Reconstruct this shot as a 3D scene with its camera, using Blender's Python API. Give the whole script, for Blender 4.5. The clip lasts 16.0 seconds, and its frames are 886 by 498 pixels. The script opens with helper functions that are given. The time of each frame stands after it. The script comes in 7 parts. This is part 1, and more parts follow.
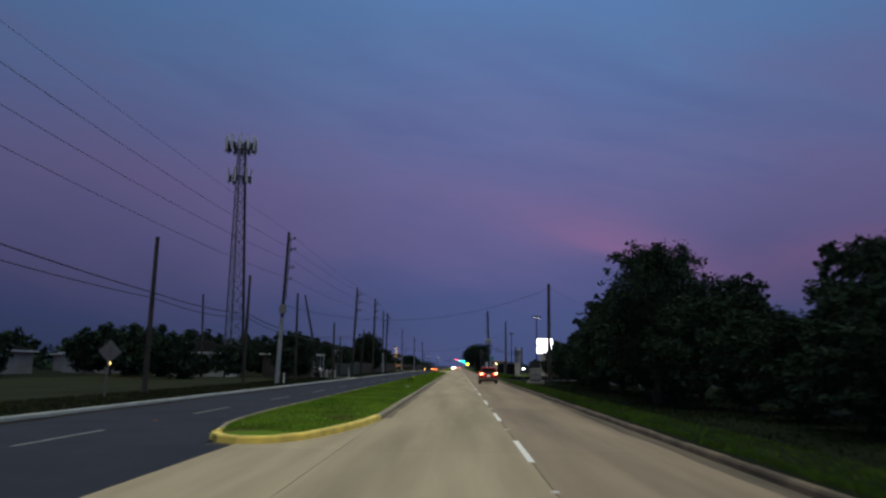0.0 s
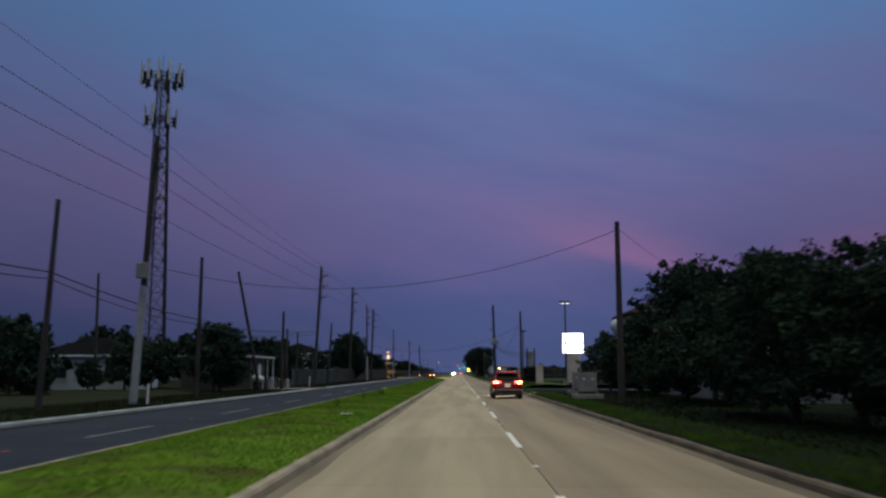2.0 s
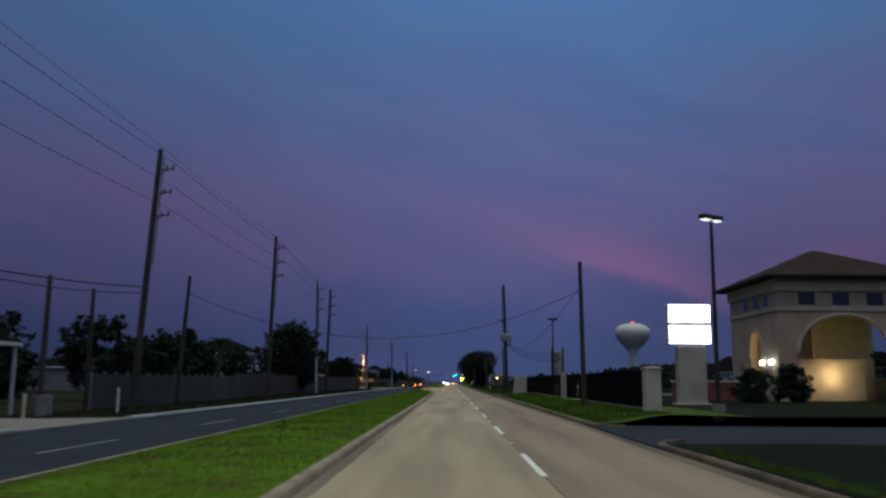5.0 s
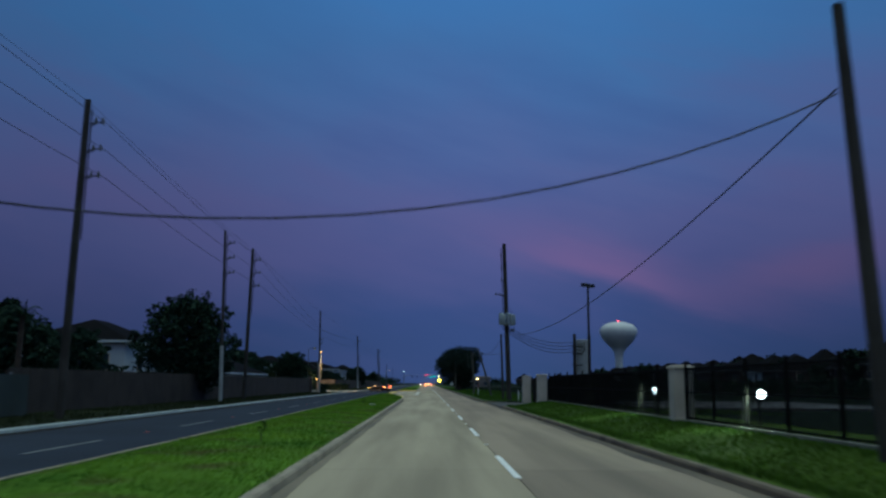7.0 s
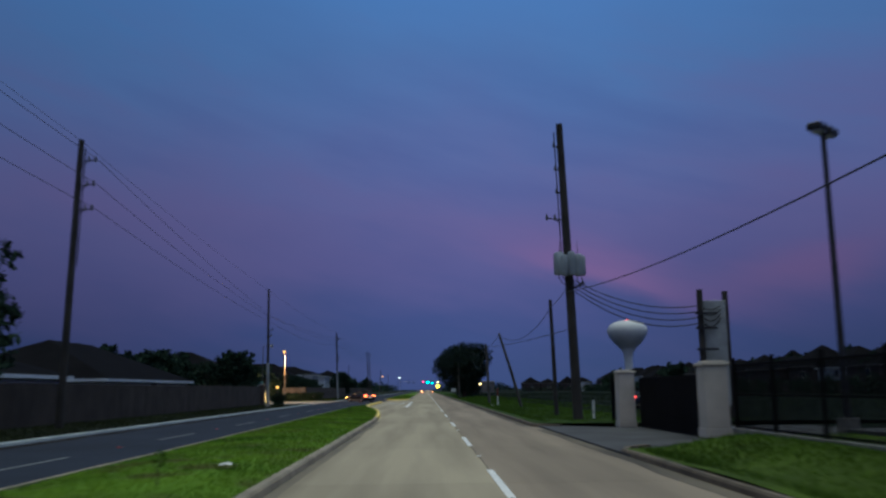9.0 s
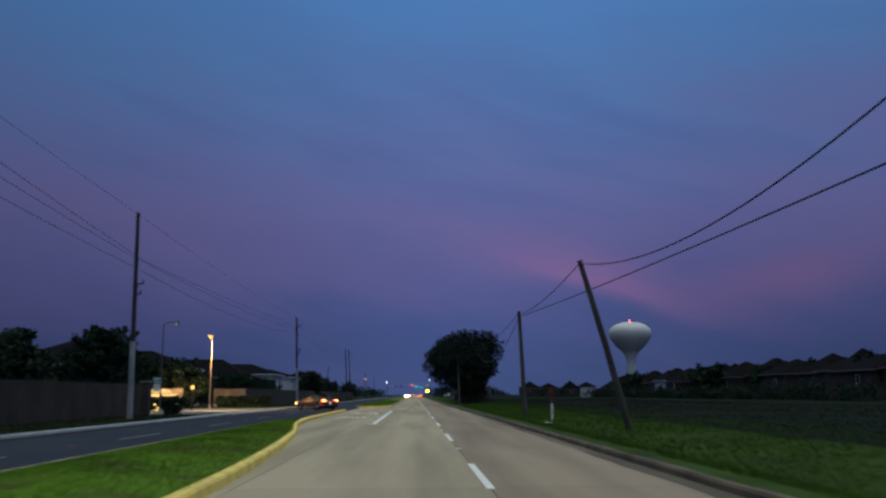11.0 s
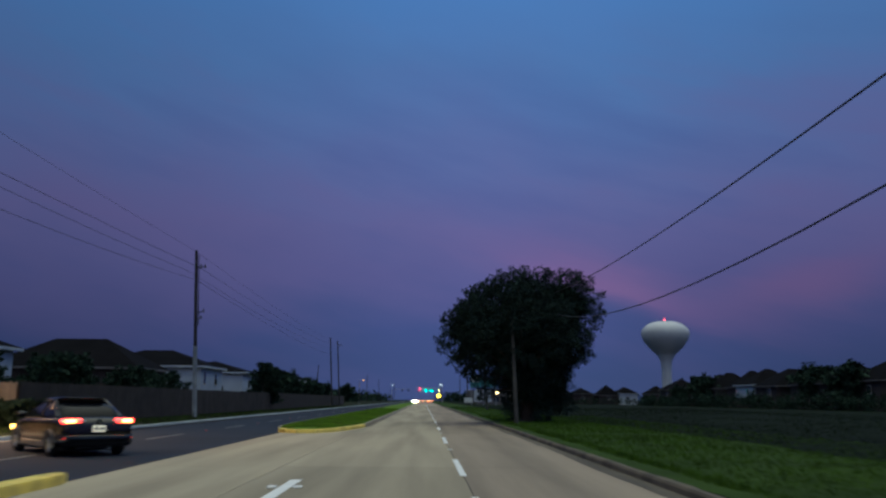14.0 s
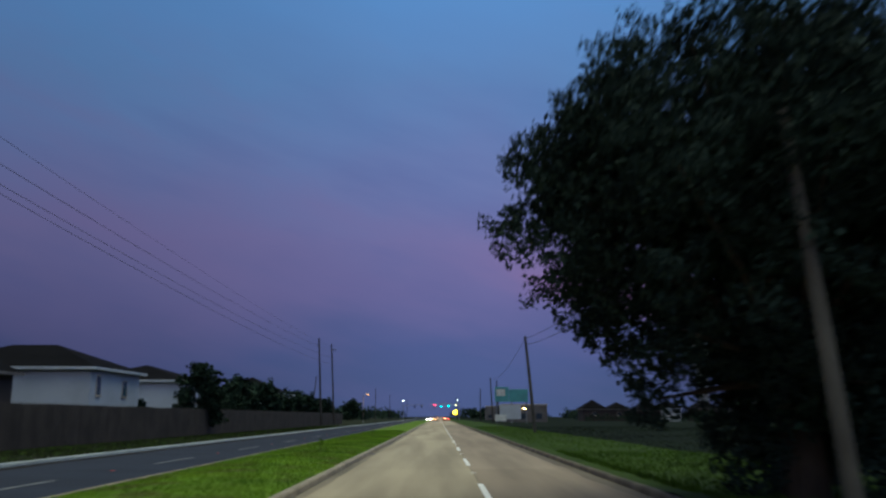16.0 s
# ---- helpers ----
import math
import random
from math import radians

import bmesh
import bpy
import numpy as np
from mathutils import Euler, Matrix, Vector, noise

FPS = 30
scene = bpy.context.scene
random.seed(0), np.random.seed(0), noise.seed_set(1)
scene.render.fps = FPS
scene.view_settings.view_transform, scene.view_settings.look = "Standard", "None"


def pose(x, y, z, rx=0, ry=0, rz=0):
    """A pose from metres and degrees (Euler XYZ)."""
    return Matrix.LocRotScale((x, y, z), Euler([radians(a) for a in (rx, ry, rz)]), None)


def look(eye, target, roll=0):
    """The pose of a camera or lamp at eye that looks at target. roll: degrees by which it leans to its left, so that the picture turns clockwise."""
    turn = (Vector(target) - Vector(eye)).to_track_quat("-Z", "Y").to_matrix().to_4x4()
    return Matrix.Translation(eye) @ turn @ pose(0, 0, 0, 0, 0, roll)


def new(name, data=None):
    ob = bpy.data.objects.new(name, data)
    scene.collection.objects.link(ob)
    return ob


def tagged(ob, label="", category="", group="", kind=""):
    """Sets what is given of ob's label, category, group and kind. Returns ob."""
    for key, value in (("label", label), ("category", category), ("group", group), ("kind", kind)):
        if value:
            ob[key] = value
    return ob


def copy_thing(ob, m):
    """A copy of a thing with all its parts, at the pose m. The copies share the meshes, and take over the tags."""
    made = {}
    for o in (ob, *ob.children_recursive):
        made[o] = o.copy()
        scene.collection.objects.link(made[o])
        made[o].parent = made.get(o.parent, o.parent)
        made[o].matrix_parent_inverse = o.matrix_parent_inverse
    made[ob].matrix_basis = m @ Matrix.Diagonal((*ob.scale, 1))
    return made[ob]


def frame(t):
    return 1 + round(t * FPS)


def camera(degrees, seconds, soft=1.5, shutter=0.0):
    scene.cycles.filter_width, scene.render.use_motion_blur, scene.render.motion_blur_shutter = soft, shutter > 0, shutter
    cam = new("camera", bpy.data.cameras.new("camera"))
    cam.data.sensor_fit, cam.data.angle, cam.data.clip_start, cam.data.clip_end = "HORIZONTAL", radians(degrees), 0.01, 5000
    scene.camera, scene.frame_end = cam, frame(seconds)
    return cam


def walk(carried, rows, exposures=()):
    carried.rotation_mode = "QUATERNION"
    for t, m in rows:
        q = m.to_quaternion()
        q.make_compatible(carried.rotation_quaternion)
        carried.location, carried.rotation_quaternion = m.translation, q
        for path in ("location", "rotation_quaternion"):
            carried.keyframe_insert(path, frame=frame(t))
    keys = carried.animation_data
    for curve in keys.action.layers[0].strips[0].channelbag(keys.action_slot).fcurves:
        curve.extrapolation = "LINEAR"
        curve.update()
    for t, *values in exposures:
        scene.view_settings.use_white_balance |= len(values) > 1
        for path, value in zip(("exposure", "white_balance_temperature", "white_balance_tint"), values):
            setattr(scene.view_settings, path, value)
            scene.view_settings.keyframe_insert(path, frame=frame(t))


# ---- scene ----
import itertools
from math import atan2, cos, hypot, pi, sin, sqrt

# ---- camera ----
cam = camera(54.9, 16.0, soft=2.5, shutter=0.4)
# Rows: seconds, eye x y z, yaw to the left, pitch up, roll.
ROWS = [
    (0.0, -1.374, 0.312, 1.737, 1.077, 7.807, 0.641),
    (0.5, -1.328, 8.396, 1.744, 1.089, 7.950, 0.606),
    (1.0, -1.324, 16.479, 1.711, 1.111, 7.945, 0.611),
    (1.5, -1.289, 24.785, 1.697, 1.092, 8.280, 0.490),
    (2.0, -1.317, 33.287, 1.604, 1.022, 8.218, 0.032),
    (2.5, -1.345, 41.706, 1.560, 1.058, 8.312, 0.123),
    (3.0, -1.434, 50.151, 1.507, 1.015, 8.361, 0.532),
    (3.5, -1.474, 58.700, 1.516, 1.044, 8.486, 0.623),
    (4.0, -1.553, 67.376, 1.485, 0.907, 8.469, 0.043),
    (4.5, -1.540, 76.010, 1.592, 0.746, 8.603, 0.095),
    (4.7, -1.634, 79.489, 1.598, 0.753, 8.823, 0.322),
    (6.8, -1.602, 116.894, 1.646, -0.897, 8.868, 0.486),
    (7.0, -1.612, 120.539, 1.626, -0.996, 8.939, 0.486),
    (7.5, -1.511, 129.856, 1.639, -1.404, 9.001, 0.194),
    (8.0, -1.482, 139.404, 1.756, -1.627, 8.990, 0.121),
    (8.5, -1.369, 148.957, 1.670, -1.503, 9.325, 0.173),
    (9.0, -1.296, 158.529, 1.626, -1.300, 9.335, -0.669),
    (9.2, -1.283, 162.396, 1.587, -1.479, 9.420, -0.958),
    (11.3, -1.047, 203.180, 1.359, -1.944, 9.691, -0.172),
    (11.5, -0.981, 207.050, 1.357, -1.565, 9.601, -0.031),
    (12.0, -0.940, 216.547, 1.376, -1.064, 9.757, 0.018),
    (12.5, -0.908, 226.152, 1.391, -1.418, 9.574, -0.010),
    (13.0, -0.867, 235.770, 1.436, -1.428, 9.588, 0.240),
    (13.5, -0.822, 245.664, 1.446, -1.536, 9.938, 0.465),
    (14.0, -0.779, 255.532, 1.437, -1.218, 10.028, 0.376),
    (14.5, -0.870, 265.296, 1.517, -0.525, 10.329, 0.023),
    (15.0, -0.987, 274.844, 1.527, -0.546, 10.643, 0.177),
    (15.5, -0.949, 284.206, 1.517, -0.311, 10.853, 0.490),
    (16.0, -0.998, 293.462, 1.570, -0.320, 11.108, 0.031),
]


def aim(x, y, z, yaw, pitch, roll):
    a, b = radians(yaw), radians(pitch)
    return look((x, y, z), (x - sin(a) * cos(b), y + cos(a) * cos(b), z + sin(b)), roll)


EXPOSURES = [(0.0, 0.1, 6350, 8), (3.0, 0.14, 6350, 8), (4.5, -0.15, 6250, 8), (7.0, -0.22, 5000, -8), (7.5, 0.02, 5150, -2), (8.0, 0.0, 5250, 0), (8.5, 0.05, 5350, 2), (9.0, -0.05, 5450, 4), (12.5, 0.0, 5650, 4), (14.5, -0.07, 5480, 3), (15.0, -0.10, 5550, 2), (15.5, -0.02, 5750, 2), (16.0, 0.37, 6100, 1)]
walk(cam, [(t, aim(*row)) for t, *row in ROWS], EXPOSURES)

# ---- sky: dusk, overcast in the east, unseen zenith overbright to light the road ----
world = bpy.data.worlds.new("dusk_sky")
scene.world = world
world.use_nodes = True
wt = world.node_tree
wt.nodes.clear()


def wnode(kind, **settings):
    n = wt.nodes.new(kind)
    for key, value in settings.items():
        if key == "op":
            n.operation = value
        elif key == "data":
            n.data_type = value
        elif key == "blend":
            n.blend_type = value
    return n


def wmath(op, a, b=None, c=None):
    n = wnode("ShaderNodeMath", op=op)
    for slot, value in enumerate((a, b, c)):
        if value is None:
            continue
        if isinstance(value, (int, float)):
            n.inputs[slot].default_value = value
        else:
            wt.links.new(value, n.inputs[slot])
    return n.outputs[0]


def wmix(f, a, b):
    n = wnode("ShaderNodeMix", data="RGBA")
    for slot, value in ((0, f), (6, a), (7, b)):
        if isinstance(value, (int, float)):
            n.inputs[slot].default_value = value
        elif isinstance(value, tuple):
            n.inputs[slot].default_value = (*value, 1)
        else:
            wt.links.new(value, n.inputs[slot])
    return n.outputs[2]


coord = wnode("ShaderNodeTexCoord")
sep = wnode("ShaderNodeSeparateXYZ")
wt.links.new(coord.outputs["Generated"], sep.inputs[0])
elev = wmath("MULTIPLY", wmath("ARCSINE", sep.outputs[2]), 180 / pi)
azim = wmath("MULTIPLY", wmath("ARCTAN2", sep.outputs[0], sep.outputs[1]), 180 / pi)
plane = wnode("ShaderNodeCombineXYZ")
wt.links.new(wmath("MULTIPLY", azim, 0.060), plane.inputs[0])
wt.links.new(wmath("MULTIPLY", elev, 0.12), plane.inputs[1])


def wnoise(scale, detail, shift):
    m = wnode("ShaderNodeMapping")
    wt.links.new(plane.outputs[0], m.inputs[0])
    m.inputs["Location"].default_value = (shift, shift * 0.7, shift)
    m.inputs["Rotation"].default_value = (0, 0, 0.32)
    n = wnode("ShaderNodeTexNoise")
    n.inputs["Scale"].default_value, n.inputs["Detail"].default_value = scale, detail
    wt.links.new(m.outputs[0], n.inputs["Vector"])
    return n.outputs[0]


wobble = wmath("MULTIPLY", wmath("SUBTRACT", wnoise(1.1, 4, 3.1), 0.5), 7.0)
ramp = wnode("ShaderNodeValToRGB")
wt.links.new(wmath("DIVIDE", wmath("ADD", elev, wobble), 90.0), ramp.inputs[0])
stops = [
    (0.0, (0.050, 0.068, 0.157)),
    (0.045, (0.060, 0.075, 0.188)),
    (0.085, (0.101, 0.093, 0.220)),
    (0.125, (0.120, 0.108, 0.242)),
    (0.18, (0.104, 0.129, 0.279)),
    (0.24, (0.088, 0.158, 0.326)),
    (0.31, (0.082, 0.182, 0.390)),
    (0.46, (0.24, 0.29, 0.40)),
    # zenith out of view, raised far above dusk level to light the ground
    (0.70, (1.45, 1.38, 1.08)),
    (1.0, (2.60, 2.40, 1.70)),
]
while len(ramp.color_ramp.elements) < len(stops):
    ramp.color_ramp.elements.new(0.5)
for element, (where, colour) in zip(ramp.color_ramp.elements, stops):
    element.position, element.color = where, (*colour, 1)
# long cloud bands that fall to the right
bands = wnode("ShaderNodeCombineXYZ")
wt.links.new(wmath("MULTIPLY", azim, 0.030), bands.inputs[0])
wt.links.new(wmath("MULTIPLY", wmath("ADD", elev, wmath("MULTIPLY", azim, 0.26)), 0.13), bands.inputs[1])


def wband(scale, detail, shift):
    m = wnode("ShaderNodeMapping")
    wt.links.new(bands.outputs[0], m.inputs[0])
    m.inputs["Location"].default_value = (shift, shift * 0.6, shift * 0.3)
    n = wnode("ShaderNodeTexNoise")
    n.inputs["Scale"].default_value, n.inputs["Detail"].default_value, n.inputs["Roughness"].default_value = scale, detail, 0.5
    wt.links.new(m.outputs[0], n.inputs["Vector"])
    return n.outputs[0]


def wclamp(value):
    n = wnode("ShaderNodeClamp")
    wt.links.new(value, n.inputs[0])
    return n.outputs[0]


def wbell(value):
    return wmath("EXPONENT", wmath("MULTIPLY", wmath("MULTIPLY", value, value), -1.0))


broad, fine = wband(1.5, 5, 2.7), wband(4.2, 4, 6.1)
cloud = wmath("SUBTRACT", wmath("ADD", broad, wmath("MULTIPLY", fine, 0.35)), 0.675)
layer = wbell(wmath("DIVIDE", wmath("SUBTRACT", elev, 12.5), 10.0))
sky = wmix(wmath("MULTIPLY", wclamp(wmath("MULTIPLY", cloud, 3.2)), wmath("MULTIPLY", layer, 0.60)), ramp.outputs[0], (0.136, 0.104, 0.236))
sky = wmix(wmath("MULTIPLY", wclamp(wmath("MULTIPLY", cloud, -3.4)), wmath("MULTIPLY", layer, 0.46)), sky, (0.058, 0.082, 0.222))
# rosy streak in the bands, sharp below and fading upward
ragged = wmath("MULTIPLY", wmath("SUBTRACT", fine, 0.5), 2.6)
line = wmath("ADD", wmath("MULTIPLY", azim, -0.30), 10.9)
off = wmath("SUBTRACT", wmath("ADD", elev, ragged), line)
above = wbell(wmath("DIVIDE", wmath("MAXIMUM", off, 0.0), 1.8))
below = wbell(wmath("DIVIDE", wmath("MINIMUM", off, 0.0), 0.9))
reach = wbell(wmath("DIVIDE", wmath("SUBTRACT", azim, 12.0), 7.0))
sky = wmix(wmath("MULTIPLY", wmath("MULTIPLY", above, below), wmath("MULTIPLY", reach, 0.76)), sky, (0.212, 0.112, 0.236))
# a second, fainter rosy bank farther to the right
px = wmath("DIVIDE", wmath("SUBTRACT", azim, 24.5), 5.5)
py = wmath("DIVIDE", wmath("SUBTRACT", wmath("ADD", elev, ragged), wmath("ADD", wmath("MULTIPLY", azim, 0.22), 1.7)), 1.7)
bankf = wmath("EXPONENT", wmath("MULTIPLY", wmath("ADD", wmath("MULTIPLY", px, px), wmath("MULTIPLY", py, py)), -1.0))
sky = wmix(wmath("MULTIPLY", bankf, 0.62), sky, (0.178, 0.098, 0.212))
mid = wmath("DIVIDE", wmath("SUBTRACT", azim, 3.0), 19.0)
mid = wmath("EXPONENT", wmath("MULTIPLY", wmath("MULTIPLY", mid, mid), -1.0))
tilt = wmath("ADD", wmath("MULTIPLY", wmath("SINE", wmath("MULTIPLY", azim, pi / 180)), 0.17), wmath("ADD", wmath("MULTIPLY", mid, 0.26), 0.85))
lowness = wmath("DIVIDE", elev, 9.0)
lowness = wmath("EXPONENT", wmath("MULTIPLY", wmath("MULTIPLY", lowness, lowness), -1.0))
tilt = wmath("MULTIPLY", tilt, wmath("SUBTRACT", 1.0, wmath("MULTIPLY", wmath("MULTIPLY", wmath("SUBTRACT", 1.0, mid), lowness), 0.36)))
shade = wnode("ShaderNodeVectorMath", op="SCALE")
wt.links.new(sky, shade.inputs[0])
wt.links.new(tilt, shade.inputs[3])
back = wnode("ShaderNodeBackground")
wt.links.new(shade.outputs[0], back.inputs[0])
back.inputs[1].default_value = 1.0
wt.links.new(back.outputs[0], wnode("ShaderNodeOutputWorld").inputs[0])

# afterglow low in the west, behind the camera
sun = new("afterglow_sun", bpy.data.lights.new("afterglow_sun", "SUN"))
sun.data.energy, sun.data.angle, sun.data.color = 0.12, radians(25), (1.0, 0.80, 0.62)
sun.matrix_world = look((0, 0, 0), (0.15, 1, -0.42))

# ---- materials ----
def material(name, base, other=None, rough=0.8, metal=0.0, scale=4.0, fine=40.0, bump=0.15, vary=0.12, island=False, emit=None, power=0.0, spec=0.4, along=1.0, patch=None):
    """A surface with variation at two scales, a little relief, and a shift from piece to piece."""
    m = bpy.data.materials.new(name)
    m.use_nodes = True
    t = m.node_tree
    p = t.nodes["Principled BSDF"]
    p.inputs["Metallic"].default_value = metal
    p.inputs["Specular IOR Level"].default_value = spec
    other = other or tuple(c * 0.6 for c in base)
    big, small = t.nodes.new("ShaderNodeTexNoise"), t.nodes.new("ShaderNodeTexNoise")
    big.inputs["Scale"].default_value, big.inputs["Detail"].default_value = scale, 5
    small.inputs["Scale"].default_value, small.inputs["Detail"].default_value = fine, 3
    geo = t.nodes.new("ShaderNodeNewGeometry")
    t.links.new(geo.outputs["Position"], small.inputs["Vector"])
    stretch = t.nodes.new("ShaderNodeMapping")
    stretch.inputs["Scale"].default_value = (1, along, 1)
    t.links.new(geo.outputs["Position"], stretch.inputs[0])
    t.links.new(stretch.outputs[0], big.inputs["Vector"])
    mix = t.nodes.new("ShaderNodeMix")
    mix.data_type = "RGBA"
    mix.inputs[6].default_value, mix.inputs[7].default_value = (*other, 1), (*base, 1)
    ramp = t.nodes.new("ShaderNodeMapRange")
    ramp.inputs[1].default_value, ramp.inputs[2].default_value = 0.32, 0.62
    t.links.new(big.outputs[0], ramp.inputs[0])
    t.links.new(ramp.outputs[0], mix.inputs[0])
    if patch:
        worn, spot, bare = t.nodes.new("ShaderNodeTexNoise"), t.nodes.new("ShaderNodeMapRange"), t.nodes.new("ShaderNodeMix")
        worn.inputs["Scale"].default_value, worn.inputs["Detail"].default_value = 0.75, 4
        spot.inputs[1].default_value, spot.inputs[2].default_value = 0.52, 0.66
        bare.data_type = "RGBA"
        bare.inputs[7].default_value = (*patch, 1)
        t.links.new(geo.outputs["Position"], worn.inputs["Vector"])
        t.links.new(worn.outputs[0], spot.inputs[0])
        t.links.new(spot.outputs[0], bare.inputs[0])
        t.links.new(mix.outputs[2], bare.inputs[6])
        mix = bare
    hsv = t.nodes.new("ShaderNodeHueSaturation")
    t.links.new(mix.outputs[2], hsv.inputs["Color"])
    value = t.nodes.new("ShaderNodeMath")
    value.operation = "MULTIPLY_ADD"
    value.inputs[1].default_value, value.inputs[2].default_value = 2 * vary, 1 - vary
    if island:
        t.links.new(geo.outputs["Random Per Island"], value.inputs[0])
    else:
        add = t.nodes.new("ShaderNodeMath")
        add.operation = "MULTIPLY_ADD"
        info = t.nodes.new("ShaderNodeObjectInfo")
        t.links.new(info.outputs["Random"], add.inputs[0])
        add.inputs[1].default_value = 0.5
        half = t.nodes.new("ShaderNodeMath")
        half.operation = "MULTIPLY"
        half.inputs[1].default_value = 0.5
        t.links.new(small.outputs[0], half.inputs[0])
        t.links.new(half.outputs[0], add.inputs[2])
        t.links.new(add.outputs[0], value.inputs[0])
    t.links.new(value.outputs[0], hsv.inputs["Value"])
    t.links.new(hsv.outputs[0], p.inputs["Base Color"])
    rr = t.nodes.new("ShaderNodeMapRange")
    rr.inputs[3].default_value, rr.inputs[4].default_value = max(0.03, rough - 0.12), min(1, rough + 0.1)
    t.links.new(small.outputs[0], rr.inputs[0])
    t.links.new(rr.outputs[0], p.inputs["Roughness"])
    if bump:
        b = t.nodes.new("ShaderNodeBump")
        b.inputs["Strength"].default_value, b.inputs["Distance"].default_value = bump, 0.02
        t.links.new(small.outputs[0], b.inputs["Height"])
        t.links.new(b.outputs[0], p.inputs["Normal"])
    if emit:
        p.inputs["Emission Color"].default_value = (*emit, 1)
        p.inputs["Emission Strength"].default_value = power
    return m


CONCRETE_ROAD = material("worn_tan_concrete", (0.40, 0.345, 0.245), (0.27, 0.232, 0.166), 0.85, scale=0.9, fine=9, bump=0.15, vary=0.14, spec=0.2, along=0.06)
# Far carriageway colour, darkened further for its lack of headlight.
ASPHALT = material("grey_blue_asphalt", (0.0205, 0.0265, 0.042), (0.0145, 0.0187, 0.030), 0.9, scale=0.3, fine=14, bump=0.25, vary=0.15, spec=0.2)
KERB = material("kerb_concrete", (0.34, 0.295, 0.22), (0.21, 0.182, 0.138), 0.85, scale=1.2, fine=20, bump=0.3)
# Median turf: headlight brightness is put into the colour.
MEDIAN_TURF = material("median_turf", (0.115, 0.2214, 0.015), (0.0864, 0.1458, 0.0108), 1.0, spec=0.1, scale=0.45, fine=11, bump=0.6, vary=0.25, patch=(0.085, 0.095, 0.022))
# Verge grass: dimmer copy of the median's, weaker headlight in the colour.
VERGE_BLADES = material("verge_grass_blades", (0.062, 0.122, 0.010), (0.034, 0.066, 0.007), 0.85, spec=0.1, scale=0.5, fine=3, bump=0, vary=0.35, island=True)
KERB_PALE = material("pale_kerb_concrete", (0.3536, 0.3978, 0.4088), (0.2542, 0.2873, 0.2984), 0.85, scale=0.8, fine=20, bump=0.2)
SLAB = material("pale_path_concrete", (0.2214, 0.2132, 0.2009), (0.1558, 0.1476, 0.1394), 0.85, scale=0.6, fine=12, bump=0.2)
YELLOW = material("worn_yellow_paint", (0.88, 0.70, 0.14), (0.62, 0.48, 0.11), 0.6, scale=2.0, fine=18, bump=0.2)
WHITE_PAINT = material("worn_white_road_paint", (0.8624, 0.8624, 0.8232), (0.7252, 0.7252, 0.686), 0.55, scale=3, fine=26, bump=0.15)
JOINT = material("tarred_joint", (0.035, 0.033, 0.03), None, 0.7, scale=2, fine=30)
# Verge turf, dimmed in colour for weaker headlight.
SOIL = material("verge_turf", (0.036, 0.066, 0.008), (0.022, 0.040, 0.006), 1.0, spec=0.1, scale=0.45, fine=11, bump=0.6, vary=0.25)
# Grass beyond headlight reach: the missing light is put into the colour.
UNLIT_TURF = material("unlit_rough_field", (0.0080, 0.0135, 0.0048), (0.0052, 0.0086, 0.0036), 1.0, spec=0.05, scale=0.12, fine=6, bump=0.6, vary=0.25)
# Median blades, coloured as bright as under headlights.
BLADES = material("grass_blades", (0.180, 0.297, 0.020), (0.062, 0.140, 0.0108), 0.8, spec=0.1, scale=0.38, fine=3, bump=0, vary=0.25, island=True, patch=(0.115, 0.135, 0.028))
# Lawn blades: a middle copy, headlight falloff set by colour.
LAWN_BLADES = material("lawn_grass_blades", (0.098, 0.170, 0.013), (0.044, 0.088, 0.008), 0.85, spec=0.1, scale=0.4, fine=3, bump=0, vary=0.3, island=True)
# Far verge grass, darkened in colour because no headlight falls there.
VERGE_UNLIT = material("unlit_verge_turf", (0.021, 0.027, 0.012), (0.013, 0.016, 0.008), 1.0, spec=0.05, scale=0.2, fine=6, bump=0.5, vary=0.25)
FAR_BLADES_UNLIT = material("unlit_far_blades", (0.026, 0.033, 0.014), (0.014, 0.018, 0.008), 0.9, spec=0.05, scale=0.3, fine=3, bump=0, vary=0.35, island=True)
# Blades to match, darkened in colour where headlights fade.
BLADES_UNLIT = material("unlit_grass_blades", (0.0095, 0.0165, 0.0050), (0.0060, 0.0102, 0.0036), 0.9, spec=0.05, scale=0.4, fine=3, bump=0, vary=0.35, island=True)
LEAF = material("dark_leaves", (0.02411, 0.04395, 0.02978), (0.01418, 0.02694, 0.01842), 0.85, spec=0.06, scale=0.6, fine=4, bump=0, vary=0.22, island=True)
LEAF_GREY = material("grey_green_leaves", (0.02827, 0.0464, 0.03988), (0.01523, 0.02538, 0.02103), 0.9, spec=0.06, scale=0.9, fine=4, bump=0, vary=0.4, island=True)
BARK = material("dark_bark", (0.06, 0.045, 0.035), None, 0.95, scale=2, fine=25, bump=0.8)
WOOD_POLE = material("weathered_pole_wood", (0.042, 0.038, 0.036), (0.022, 0.020, 0.019), 0.9, scale=0.9, fine=22, bump=0.5)
WOOD_PALE = material("grey_wood_and_headlit_poles", (0.085, 0.080, 0.072), (0.048, 0.044, 0.040), 0.9, scale=0.8, fine=22, bump=0.5)
POLE_SLEEVE = material("pale_pole_casing", (0.33, 0.35, 0.36), (0.22, 0.235, 0.245), 0.7, scale=1.2, fine=18, bump=0.1)
STEEL = material("galvanised_steel", (0.30, 0.31, 0.33), (0.20, 0.21, 0.22), 0.5, 0.7, scale=1, fine=20, bump=0.05)
